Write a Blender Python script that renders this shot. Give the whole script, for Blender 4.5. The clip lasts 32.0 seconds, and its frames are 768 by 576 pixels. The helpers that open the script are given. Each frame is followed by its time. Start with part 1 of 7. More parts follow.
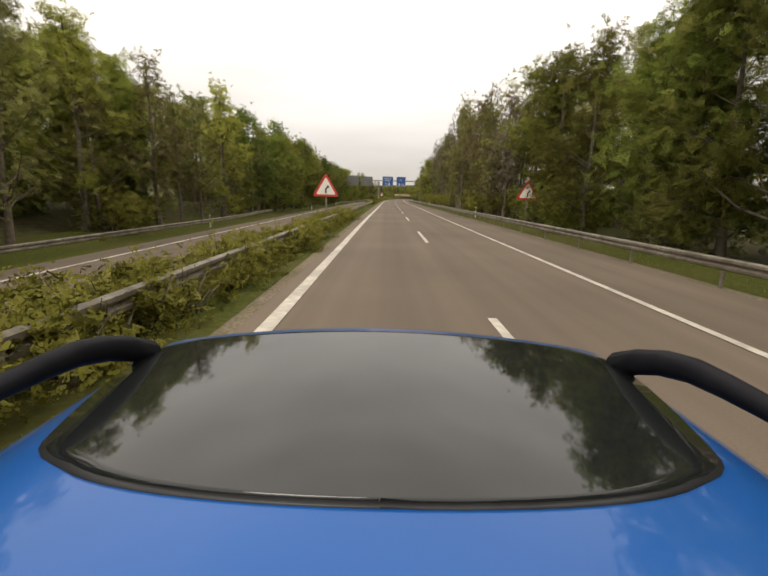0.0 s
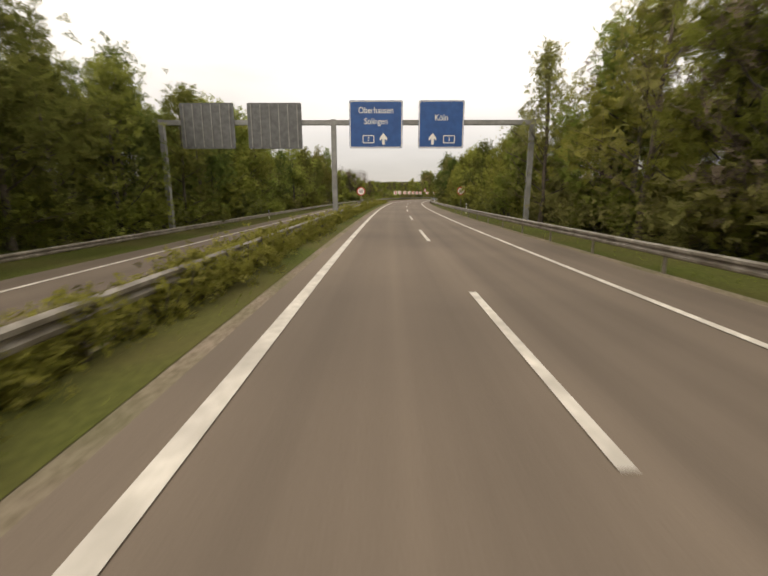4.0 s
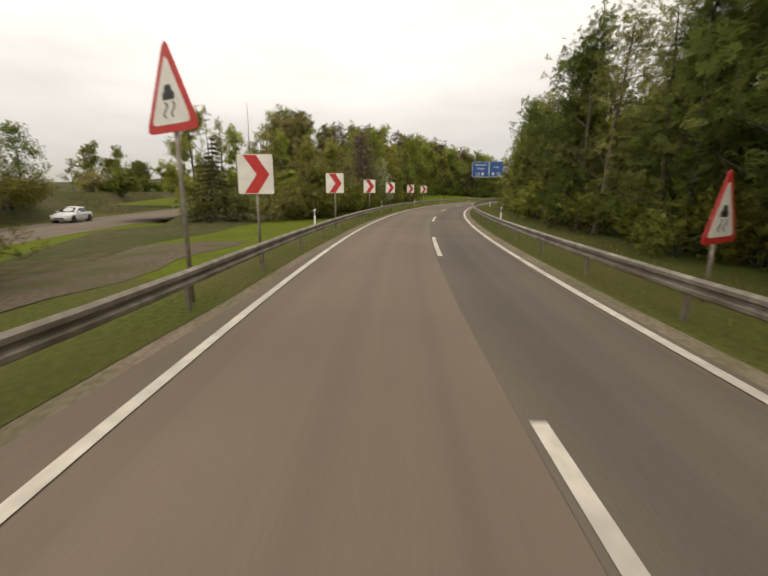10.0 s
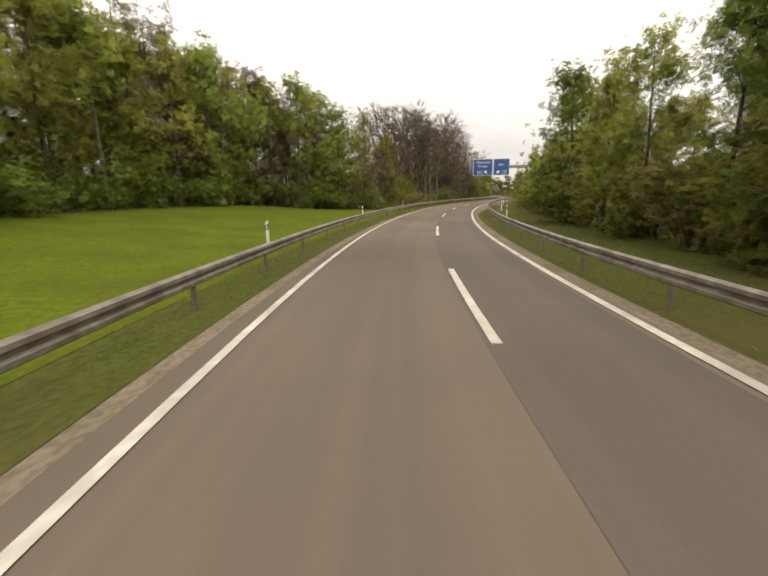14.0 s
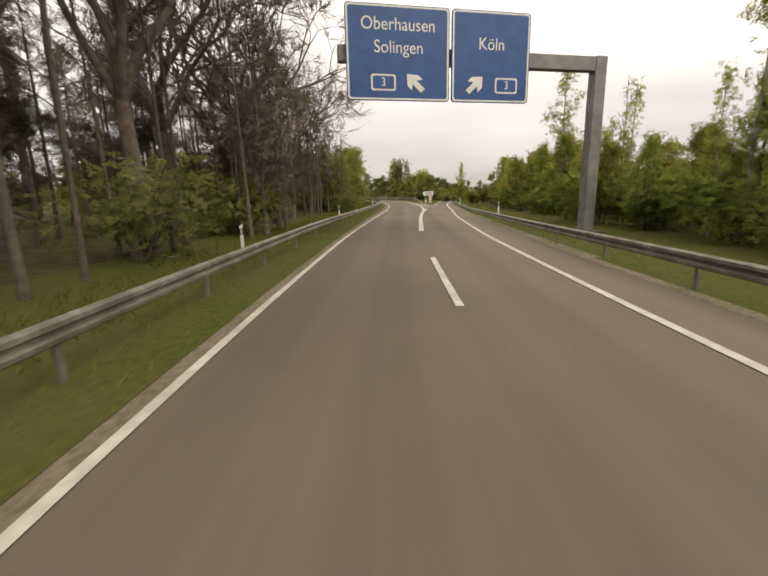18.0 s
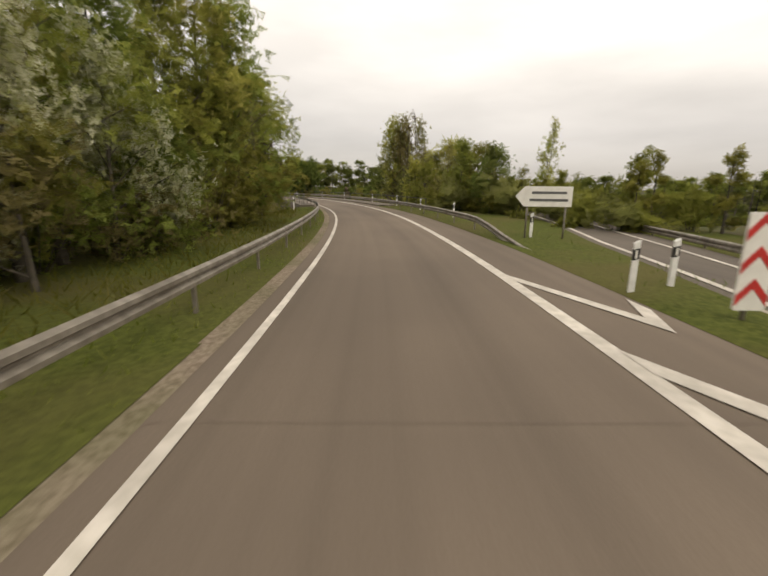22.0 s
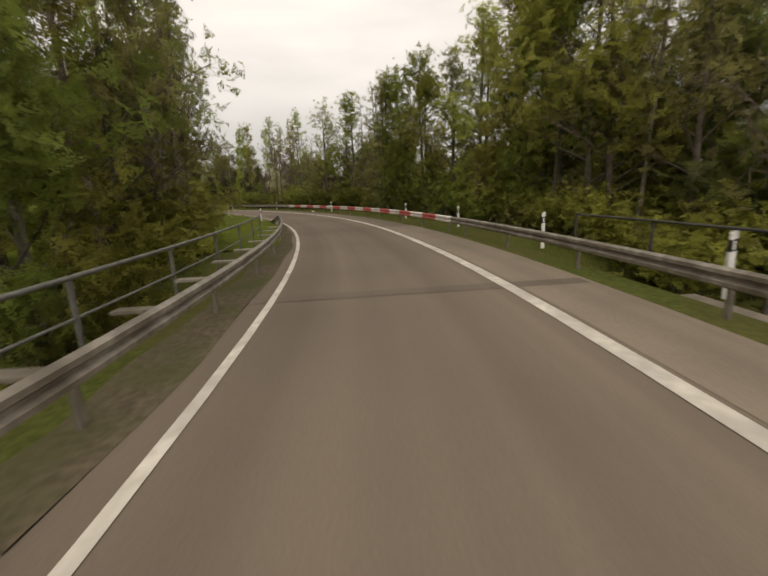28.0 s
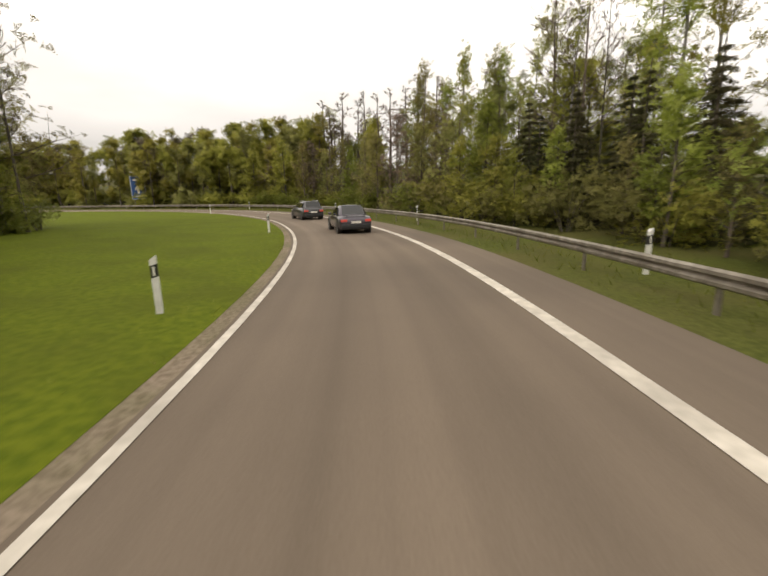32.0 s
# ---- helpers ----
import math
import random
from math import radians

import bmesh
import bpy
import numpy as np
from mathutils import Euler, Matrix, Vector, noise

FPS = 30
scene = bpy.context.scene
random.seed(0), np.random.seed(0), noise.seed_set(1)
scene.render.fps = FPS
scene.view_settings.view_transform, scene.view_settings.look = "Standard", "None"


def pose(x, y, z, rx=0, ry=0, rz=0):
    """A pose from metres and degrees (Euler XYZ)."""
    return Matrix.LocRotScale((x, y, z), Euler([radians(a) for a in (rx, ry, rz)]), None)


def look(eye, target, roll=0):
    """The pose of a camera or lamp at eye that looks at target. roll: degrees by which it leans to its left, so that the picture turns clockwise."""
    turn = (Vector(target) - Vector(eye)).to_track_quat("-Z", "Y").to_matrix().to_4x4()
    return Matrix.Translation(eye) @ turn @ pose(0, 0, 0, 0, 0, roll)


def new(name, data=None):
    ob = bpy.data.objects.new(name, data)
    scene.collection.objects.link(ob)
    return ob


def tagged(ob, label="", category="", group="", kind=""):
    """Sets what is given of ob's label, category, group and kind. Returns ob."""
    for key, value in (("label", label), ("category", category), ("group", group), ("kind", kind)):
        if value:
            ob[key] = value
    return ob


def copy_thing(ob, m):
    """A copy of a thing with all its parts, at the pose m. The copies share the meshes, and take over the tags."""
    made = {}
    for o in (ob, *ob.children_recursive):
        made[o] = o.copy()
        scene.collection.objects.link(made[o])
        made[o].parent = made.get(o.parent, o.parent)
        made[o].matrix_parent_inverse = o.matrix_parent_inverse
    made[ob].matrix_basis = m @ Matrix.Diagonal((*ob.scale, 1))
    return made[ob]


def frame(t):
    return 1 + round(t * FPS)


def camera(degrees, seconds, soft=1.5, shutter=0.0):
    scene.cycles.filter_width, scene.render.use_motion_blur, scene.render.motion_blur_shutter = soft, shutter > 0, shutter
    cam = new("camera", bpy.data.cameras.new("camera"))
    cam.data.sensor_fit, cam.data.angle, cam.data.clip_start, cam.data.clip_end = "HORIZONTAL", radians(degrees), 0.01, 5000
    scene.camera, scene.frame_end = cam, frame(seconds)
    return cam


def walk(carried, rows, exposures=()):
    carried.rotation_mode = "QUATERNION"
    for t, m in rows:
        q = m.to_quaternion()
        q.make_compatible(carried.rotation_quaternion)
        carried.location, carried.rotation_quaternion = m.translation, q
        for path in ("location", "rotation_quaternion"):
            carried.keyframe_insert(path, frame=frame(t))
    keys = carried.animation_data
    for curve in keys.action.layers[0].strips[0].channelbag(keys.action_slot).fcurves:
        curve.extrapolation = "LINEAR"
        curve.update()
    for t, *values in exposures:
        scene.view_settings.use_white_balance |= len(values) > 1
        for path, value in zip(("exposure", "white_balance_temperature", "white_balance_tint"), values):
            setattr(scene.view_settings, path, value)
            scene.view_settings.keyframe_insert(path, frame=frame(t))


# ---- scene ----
# Roof camera of a car on a two-lane motorway link road: t, x, y, yaw, pitch down, roll.
CAM_H = 2.05
ROWS = [
    (0.0, 0.00, 0.00, 0.14, 12.31, 1.43), (0.0333, 0.00, 0.005, 0.14, 12.31, 1.43), (0.0667, 0.00, 1.60, 0.14, 12.31, 1.43), (0.1, 0.00, 3.20, 0.15, 12.32, 1.43), (0.5, -0.01, 16.92, 0.18, 12.35, 1.43), (1.0, 0.01, 33.19, -0.01, 12.45, 1.43),
    (1.5, 0.07, 48.85, -0.13, 12.55, 1.43), (2.0, 0.14, 63.99, -0.09, 12.48, 1.43), (2.5, 0.20, 78.79, -0.09, 12.50, 1.07),
    (3.0, 0.24, 93.45, 0.02, 12.54, 0.88), (3.5, 0.27, 108.18, -0.01, 12.52, 0.66), (4.0, 0.37, 123.15, -0.48, 12.51, 0.20),
    (4.5, 0.63, 138.44, -1.20, 12.48, -0.37), (5.0, 1.09, 154.05, -1.86, 12.43, -0.92), (5.5, 1.72, 169.88, -2.43, 12.37, -1.26),
    (6.0, 2.52, 185.71, -3.13, 12.37, -1.32), (6.5, 3.53, 201.26, -4.03, 12.39, -1.40), (7.0, 4.83, 216.35, -5.65, 12.49, -1.07),
    (7.5, 6.53, 230.89, -7.45, 12.53, -0.67), (8.0, 8.61, 244.79, -9.22, 12.41, -0.96), (8.5, 10.98, 258.05, -10.82, 12.41, -1.35),
    (9.0, 13.60, 270.74, -12.26, 12.38, -1.45), (9.5, 16.52, 282.94, -14.50, 12.55, -0.82), (10.0, 19.92, 294.78, -17.29, 12.76, 0.42),
    (10.5, 23.88, 306.40, -20.11, 12.69, 0.95), (11.0, 28.45, 317.87, -23.10, 12.56, 0.48), (11.5, 33.61, 329.04, -26.16, 12.53, -0.10),
    (12.0, 39.24, 339.69, -29.27, 12.49, -0.25), (12.5, 45.16, 349.58, -32.25, 12.47, -0.09), (13.0, 51.20, 358.61, -35.08, 12.61, -0.48),
    (13.5, 57.32, 366.85, -37.87, 12.49, -0.68), (14.0, 63.61, 374.48, -40.89, 12.54, -0.74), (14.5, 70.26, 381.70, -44.04, 12.67, -0.94),
    (15.0, 77.39, 388.67, -46.89, 12.64, -0.87), (15.5, 85.03, 395.47, -49.48, 12.56, -0.63), (16.0, 93.17, 402.11, -51.81, 12.53, -0.40),
    (16.5, 101.73, 408.55, -54.00, 12.62, -0.31), (17.0, 110.59, 414.69, -56.24, 12.80, -0.45), (17.5, 119.54, 420.40, -58.37, 12.75, -0.85),
    (18.0, 128.39, 425.62, -60.24, 12.64, -1.27), (18.5, 136.93, 430.33, -61.69, 12.75, -1.22), (19.0, 145.07, 434.58, -62.81, 12.93, -0.64),
    (19.5, 152.82, 438.48, -63.36, 13.08, -0.18), (20.0, 160.23, 442.16, -63.54, 13.03, 0.33), (20.5, 167.48, 445.75, -63.42, 13.22, 0.58),
    (21.0, 174.81, 449.44, -62.82, 13.19, 0.51), (21.5, 182.39, 453.40, -61.69, 13.22, 0.43), (22.0, 190.23, 457.72, -60.19, 13.35, 0.56),
    (22.5, 198.10, 462.39, -58.11, 13.39, 0.40), (23.0, 205.68, 467.29, -55.81, 13.36, 0.12), (23.5, 212.68, 472.24, -53.27, 13.34, -0.22),
    (24.0, 219.05, 477.22, -50.29, 13.14, -0.63), (24.5, 224.94, 482.40, -46.78, 13.04, -0.96), (25.0, 230.52, 487.91, -43.64, 12.81, -1.30),
    (25.5, 235.93, 493.86, -40.65, 12.63, -1.56), (26.0, 241.22, 500.34, -37.50, 12.54, -1.83), (26.5, 246.33, 507.42, -33.81, 12.54, -2.18),
    (27.0, 251.10, 515.10, -29.52, 12.64, -2.55), (27.5, 255.34, 523.31, -24.80, 12.79, -2.78), (28.0, 258.87, 531.83, -19.89, 12.89, -2.57),
    (28.5, 261.60, 540.41, -15.08, 12.92, -1.96), (29.0, 263.52, 548.93, -10.02, 12.80, -1.82), (29.5, 264.64, 557.42, -4.68, 12.74, -2.20),
    (30.0, 264.98, 566.01, 0.43, 12.72, -2.37), (30.5, 264.53, 574.86, 5.63, 12.70, -2.33), (31.0, 263.24, 584.09, 10.52, 12.71, -2.36),
    (31.5, 261.05, 593.70, 15.38, 12.66, -1.88), (32.0, 257.93, 603.47, 20.41, 12.64, -1.12)]
cam = camera(84.31, 32.0, soft=1.7, shutter=0.12)
walk(cam, [(t, pose(x, y, CAM_H, 0, 0, w) @ pose(0, 0, 0, 90 - p) @ pose(0, 0, 0, 0, 0, r)) for t, x, y, w, p, r in ROWS],
     exposures=[(t, e, 6950, 11) for t, e in (
         (0.0, -0.25), (2.0, -0.4), (4.0, -0.25), (8.0, -0.45), (9.0, -0.5), (10.0, -0.4), (13.0, -0.2), (14.5, 0.0), (17.0, -0.15), (18.0, -0.25), (19.0, -0.1), (21.0, -0.3), (23.0, -0.45),
         (25.0, -0.3), (27.0, -0.45), (28.0, -0.65), (29.0, -0.3), (30.0, -0.1), (31.0, -0.1), (32.0, -0.15))])

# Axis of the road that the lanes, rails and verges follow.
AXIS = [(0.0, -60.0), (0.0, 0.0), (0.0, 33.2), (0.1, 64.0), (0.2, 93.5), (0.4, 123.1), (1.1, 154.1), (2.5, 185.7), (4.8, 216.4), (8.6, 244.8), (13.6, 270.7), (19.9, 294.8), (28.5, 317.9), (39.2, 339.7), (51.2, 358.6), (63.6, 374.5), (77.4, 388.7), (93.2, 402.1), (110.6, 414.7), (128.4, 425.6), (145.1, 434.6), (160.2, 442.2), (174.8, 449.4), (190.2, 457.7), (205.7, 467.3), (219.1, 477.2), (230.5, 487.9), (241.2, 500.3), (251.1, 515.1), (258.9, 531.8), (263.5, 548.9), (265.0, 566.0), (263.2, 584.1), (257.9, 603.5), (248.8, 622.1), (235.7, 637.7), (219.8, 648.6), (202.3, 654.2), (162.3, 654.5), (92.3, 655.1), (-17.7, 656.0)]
# ---- light ----
world = bpy.data.worlds.new("overcast")
scene.world = world
world.use_nodes = True
wt = world.node_tree
wt.nodes.clear()
w_out = wt.nodes.new("ShaderNodeOutputWorld")
w_bg = wt.nodes.new("ShaderNodeBackground")
w_sky = wt.nodes.new("ShaderNodeTexSky")
w_sky.sky_type, w_sky.sun_disc = "NISHITA", False
w_sky.sun_elevation, w_sky.sun_rotation = radians(38), radians(200)
w_co = wt.nodes.new("ShaderNodeTexCoord")
w_sep = wt.nodes.new("ShaderNodeSeparateXYZ")
w_ramp = wt.nodes.new("ShaderNodeValToRGB")
w_ramp.color_ramp.elements[0].position, w_ramp.color_ramp.elements[0].color = 0.0, (0.70, 0.67, 0.645, 1)
w_ramp.color_ramp.elements[1].position, w_ramp.color_ramp.elements[1].color = 0.85, (1.72, 1.66, 1.57, 1)
for place, colour in ((0.10, (0.90, 0.865, 0.84, 1)), (0.20, (1.28, 1.23, 1.17, 1)), (0.36, (1.62, 1.56, 1.47, 1))):
    w_ramp.color_ramp.elements.new(place).color = colour
w_map = wt.nodes.new("ShaderNodeMapping")
w_map.inputs["Scale"].default_value = (1.0, 1.0, 4.0)
w_noise = wt.nodes.new("ShaderNodeTexNoise")
w_noise.inputs["Scale"].default_value, w_noise.inputs["Detail"].default_value = 2.2, 5
w_cl = wt.nodes.new("ShaderNodeMapRange")
w_cl.inputs["From Min"].default_value, w_cl.inputs["From Max"].default_value = 0.32, 0.68
w_cl.inputs["To Min"].default_value, w_cl.inputs["To Max"].default_value = 0.86, 1.12
w_mul = wt.nodes.new("ShaderNodeMix")
w_mul.data_type, w_mul.blend_type = "RGBA", "MULTIPLY"
w_mul.inputs[0].default_value = 1.0
w_mix = wt.nodes.new("ShaderNodeMix")
w_mix.data_type = "RGBA"
w_mix.inputs[0].default_value = 0.015
for a, b in ((w_co.outputs["Generated"], w_sep.inputs[0]), (w_sep.outputs["Z"], w_ramp.inputs[0]),
             (w_co.outputs["Generated"], w_map.inputs[0]), (w_map.outputs[0], w_noise.inputs["Vector"]),
             (w_noise.outputs["Fac"], w_cl.inputs["Value"]), (w_ramp.outputs[0], w_mul.inputs[6]),
             (w_cl.outputs[0], w_mul.inputs[7]), (w_mul.outputs[2], w_mix.inputs[6]), (w_sky.outputs[0], w_mix.inputs[7]),
             (w_mix.outputs[2], w_bg.inputs["Color"]), (w_bg.outputs[0], w_out.inputs[0])):
    wt.links.new(a, b)
w_bg.inputs["Strength"].default_value = 1.0
sun = new("sun", bpy.data.lights.new("sun", "SUN"))
sun.data.energy, sun.data.angle, sun.data.color = 1.4, radians(25), (1.0, 0.95, 0.88)
sun.matrix_world = look((0, 0, 50), (25, 55, 0))


# ---- materials ----
def mat(name, c1, c2, scale=4.0, rough=0.85, metal=0.0, bump=0.0, bump_scale=60.0, coarse=None, coarse_scale=0.3,
        coarse_amount=0.5, random_tint=0.0, spec=0.5, coat=0.0, streak=0.0):
    m = bpy.data.materials.new(name)
    m.use_nodes = True
    n, l = m.node_tree.nodes, m.node_tree.links
    b = n["Principled BSDF"]
    co = n.new("ShaderNodeTexCoord")
    ns = n.new("ShaderNodeTexNoise")
    ns.inputs["Scale"].default_value, ns.inputs["Detail"].default_value = scale, 6
    l.new(co.outputs["Object"], ns.inputs["Vector"])
    rp = n.new("ShaderNodeValToRGB")
    rp.color_ramp.elements[0].position, rp.color_ramp.elements[0].color = 0.36, (*c1, 1)
    rp.color_ramp.elements[1].position, rp.color_ramp.elements[1].color = 0.64, (*c2, 1)
    l.new(ns.outputs["Fac"], rp.inputs[0])
    col = rp.outputs[0]
    if coarse:
        n2 = n.new("ShaderNodeTexNoise")
        n2.inputs["Scale"].default_value, n2.inputs["Detail"].default_value = coarse_scale, 4
        l.new(co.outputs["Object"], n2.inputs["Vector"])
        r2 = n.new("ShaderNodeMapRange")
        r2.inputs["From Min"].default_value, r2.inputs["From Max"].default_value = 0.4, 0.65
        r2.inputs["To Max"].default_value = coarse_amount
        l.new(n2.outputs["Fac"], r2.inputs["Value"])
        mx = n.new("ShaderNodeMix")
        mx.data_type = "RGBA"
        l.new(r2.outputs[0], mx.inputs[0])
        l.new(col, mx.inputs[6])
        mx.inputs[7].default_value = (*coarse, 1)
        col = mx.outputs[2]
    if random_tint:
        oi = n.new("ShaderNodeObjectInfo")
        mr = n.new("ShaderNodeMapRange")
        mr.inputs["To Min"].default_value, mr.inputs["To Max"].default_value = 1 - random_tint, 1 + random_tint
        l.new(oi.outputs["Random"], mr.inputs["Value"])
        mx = n.new("ShaderNodeMix")
        mx.data_type, mx.blend_type = "RGBA", "MULTIPLY"
        mx.inputs[0].default_value = 1
        l.new(col, mx.inputs[6])
        l.new(mr.outputs[0], mx.inputs[7])
        col = mx.outputs[2]
    if streak:
        uv, mp, ng = n.new("ShaderNodeUVMap"), n.new("ShaderNodeMapping"), n.new("ShaderNodeTexNoise")
        mp.inputs["Scale"].default_value = (1.15, 0.011, 1.0)
        ng.inputs["Scale"].default_value, ng.inputs["Detail"].default_value = 1.0, 5
        l.new(uv.outputs[0], mp.inputs[0])
        l.new(mp.outputs[0], ng.inputs["Vector"])
        rs = n.new("ShaderNodeMapRange")
        rs.inputs["From Min"].default_value, rs.inputs["From Max"].default_value = 0.33, 0.67
        rs.inputs["To Min"].default_value, rs.inputs["To Max"].default_value = 1 - streak, 1 + streak
        l.new(ng.outputs["Fac"], rs.inputs["Value"])
        mx = n.new("ShaderNodeMix")
        mx.data_type, mx.blend_type = "RGBA", "MULTIPLY"
        mx.inputs[0].default_value = 1
        l.new(col, mx.inputs[6])
        l.new(rs.outputs[0], mx.inputs[7])
        col = mx.outputs[2]
    l.new(col, b.inputs["Base Color"])
    b.inputs["Roughness"].default_value, b.inputs["Metallic"].default_value = rough, metal
    b.inputs["Specular IOR Level"].default_value = spec
    b.inputs["Coat Weight"].default_value = coat
    if bump:
        nb = n.new("ShaderNodeTexNoise")
        nb.inputs["Scale"].default_value, nb.inputs["Detail"].default_value = bump_scale, 4
        l.new(co.outputs["Object"], nb.inputs["Vector"])
        bp = n.new("ShaderNodeBump")
        bp.inputs["Strength"].default_value, bp.inputs["Distance"].default_value = bump, 0.02
        l.new(nb.outputs["Fac"], bp.inputs["Height"])
        l.new(bp.outputs[0], b.inputs["Normal"])
    return m


def leaf_mat(name, c1, c2, c3, trans=0.6, spray=23.0):
    """Foliage: each leaf clump has its own shade, each tree its own tint; light passes through the leaves."""
    m = bpy.data.materials.new(name)
    m.use_nodes = True
    n, l = m.node_tree.nodes, m.node_tree.links
    n.clear()
    out = n.new("ShaderNodeOutputMaterial")
    geo = n.new("ShaderNodeNewGeometry")
    rp = n.new("ShaderNodeValToRGB")
    rp.color_ramp.elements[0].color, rp.color_ramp.elements[1].color = (*c1, 1), (*c3, 1)
    e = rp.color_ramp.elements.new(0.55)
    e.color = (*c2, 1)
    l.new(geo.outputs["Random Per Island"], rp.inputs[0])
    oi = n.new("ShaderNodeObjectInfo")
    hv = n.new("ShaderNodeHueSaturation")
    mr = n.new("ShaderNodeMapRange")
    mr.inputs["To Min"].default_value, mr.inputs["To Max"].default_value = 0.465, 0.525
    l.new(oi.outputs["Random"], mr.inputs["Value"])
    l.new(mr.outputs[0], hv.inputs["Hue"])
    mv = n.new("ShaderNodeMapRange")
    mv.inputs["To Min"].default_value, mv.inputs["To Max"].default_value = 0.75, 1.3
    ml = n.new("ShaderNodeMath")
    ml.operation = "MULTIPLY"
    ml.inputs[1].default_value = 7.31
    fr_ = n.new("ShaderNodeMath")
    fr_.operation = "FRACT"
    l.new(oi.outputs["Random"], ml.inputs[0])
    l.new(ml.outputs[0], fr_.inputs[0])
    l.new(fr_.outputs[0], mv.inputs["Value"])
    l.new(mv.outputs[0], hv.inputs["Value"])
    l.new(rp.outputs[0], hv.inputs["Color"])
    df, tr, mx = n.new("ShaderNodeBsdfDiffuse"), n.new("ShaderNodeBsdfTranslucent"), n.new("ShaderNodeMixShader")
    mx.inputs[0].default_value = trans
    l.new(hv.outputs[0], df.inputs["Color"])
    l.new(hv.outputs[0], tr.inputs["Color"])
    l.new(df.outputs[0], mx.inputs[1])
    l.new(tr.outputs[0], mx.inputs[2])
    if spray:
        # each spray is split into small leaves with gaps between them
        co, vo = n.new("ShaderNodeTexCoord"), n.new("ShaderNodeTexVoronoi")
        vo.inputs["Scale"].default_value = spray
        l.new(co.outputs["Object"], vo.inputs["Vector"])
        lt = n.new("ShaderNodeMath")
        lt.operation = "LESS_THAN"
        lt.inputs[1].default_value = 0.52
        l.new(vo.outputs["Distance"], lt.inputs[0])
        tp, mt = n.new("ShaderNodeBsdfTransparent"), n.new("ShaderNodeMixShader")
        l.new(lt.outputs[0], mt.inputs[0])
        l.new(tp.outputs[0], mt.inputs[1])
        l.new(mx.outputs[0], mt.inputs[2])
        l.new(mt.outputs[0], out.inputs[0])
    else:
        l.new(mx.outputs[0], out.inputs[0])
    return m


M_ASPHALT = mat("asphalt", (0.150, 0.117, 0.087), (0.176, 0.138, 0.104), 38.0, 0.88, bump=0.05, bump_scale=420,
                coarse=(0.122, 0.096, 0.073), coarse_scale=0.12, coarse_amount=0.8, spec=0.25, streak=0.13)
M_ASPHALT_RED = mat("reddish_asphalt", (0.140, 0.100, 0.080), (0.165, 0.120, 0.098), 30.0, 0.9, bump=0.05, bump_scale=420,
                    coarse=(0.10, 0.075, 0.062), coarse_scale=0.3, spec=0.25, streak=0.13)
M_ASPHALT_DARK = mat("dark_asphalt", (0.110, 0.091, 0.073), (0.132, 0.110, 0.089), 38.0, 0.88, bump=0.05, bump_scale=420,
                     coarse=(0.092, 0.077, 0.063), coarse_scale=0.2, spec=0.25, streak=0.13)
M_ASPHALT_PATCH = mat("patched_asphalt", (0.128, 0.101, 0.077), (0.150, 0.120, 0.092), 38.0, 0.88, bump=0.05, bump_scale=420,
                      coarse=(0.112, 0.090, 0.070), coarse_scale=0.3, spec=0.25, streak=0.13)
M_ASPHALT_PALE = mat("pale_asphalt", (0.190, 0.152, 0.114), (0.235, 0.190, 0.145), 30.0, 0.9, bump=0.05, bump_scale=420,
                     coarse=(0.15, 0.12, 0.09), coarse_scale=0.4, spec=0.25, streak=0.13)
M_LINE = mat("road_paint", (0.50, 0.46, 0.39), (0.66, 0.61, 0.53), 5.0, 0.75, bump=0.2, coarse=(0.32, 0.29, 0.25),
             coarse_scale=0.9, coarse_amount=0.6, spec=0.25)
M_LINE_WORN = mat("worn_road_paint", (0.24, 0.205, 0.16), (0.36, 0.32, 0.26), 8.0, 0.8, bump=0.2, coarse=(0.17, 0.14, 0.105),
                  coarse_scale=1.5, coarse_amount=0.8, spec=0.25)
M_GRAVEL = mat("gravel_strip", (0.16, 0.125, 0.09), (0.27, 0.22, 0.165), 14.0, 0.95, bump=0.6, bump_scale=45,
               coarse=(0.09, 0.10, 0.035), coarse_scale=0.5, spec=0.06)
M_SOIL = mat("dirt", (0.085, 0.066, 0.046), (0.150, 0.118, 0.085), 9.0, 0.95, bump=0.7, bump_scale=30,
             coarse=(0.075, 0.080, 0.030), coarse_scale=0.6, coarse_amount=0.8, spec=0.06)
M_GRASS = mat("grass", (0.056, 0.066, 0.015), (0.094, 0.106, 0.024), 9.0, 0.95, bump=0.9, bump_scale=22,
              coarse=(0.105, 0.088, 0.035), coarse_scale=0.22, coarse_amount=0.7, spec=0.06)
M_MEADOW = mat("meadow", (0.078, 0.106, 0.009), (0.122, 0.146, 0.013), 6.0, 0.95, bump=0.9, bump_scale=18,
               coarse=(0.078, 0.092, 0.012), coarse_scale=0.4, coarse_amount=0.7, spec=0.06)
M_FLOOR = mat("forest_floor", (0.060, 0.054, 0.026), (0.100, 0.088, 0.042), 1.8, 0.95, bump=0.9, bump_scale=12,
              coarse=(0.050, 0.062, 0.016), coarse_scale=0.15, coarse_amount=0.8, spec=0.06)
M_BLADE = leaf_mat("grass_blades", (0.120, 0.142, 0.024), (0.165, 0.188, 0.034), (0.225, 0.230, 0.065), 0.55, 0)
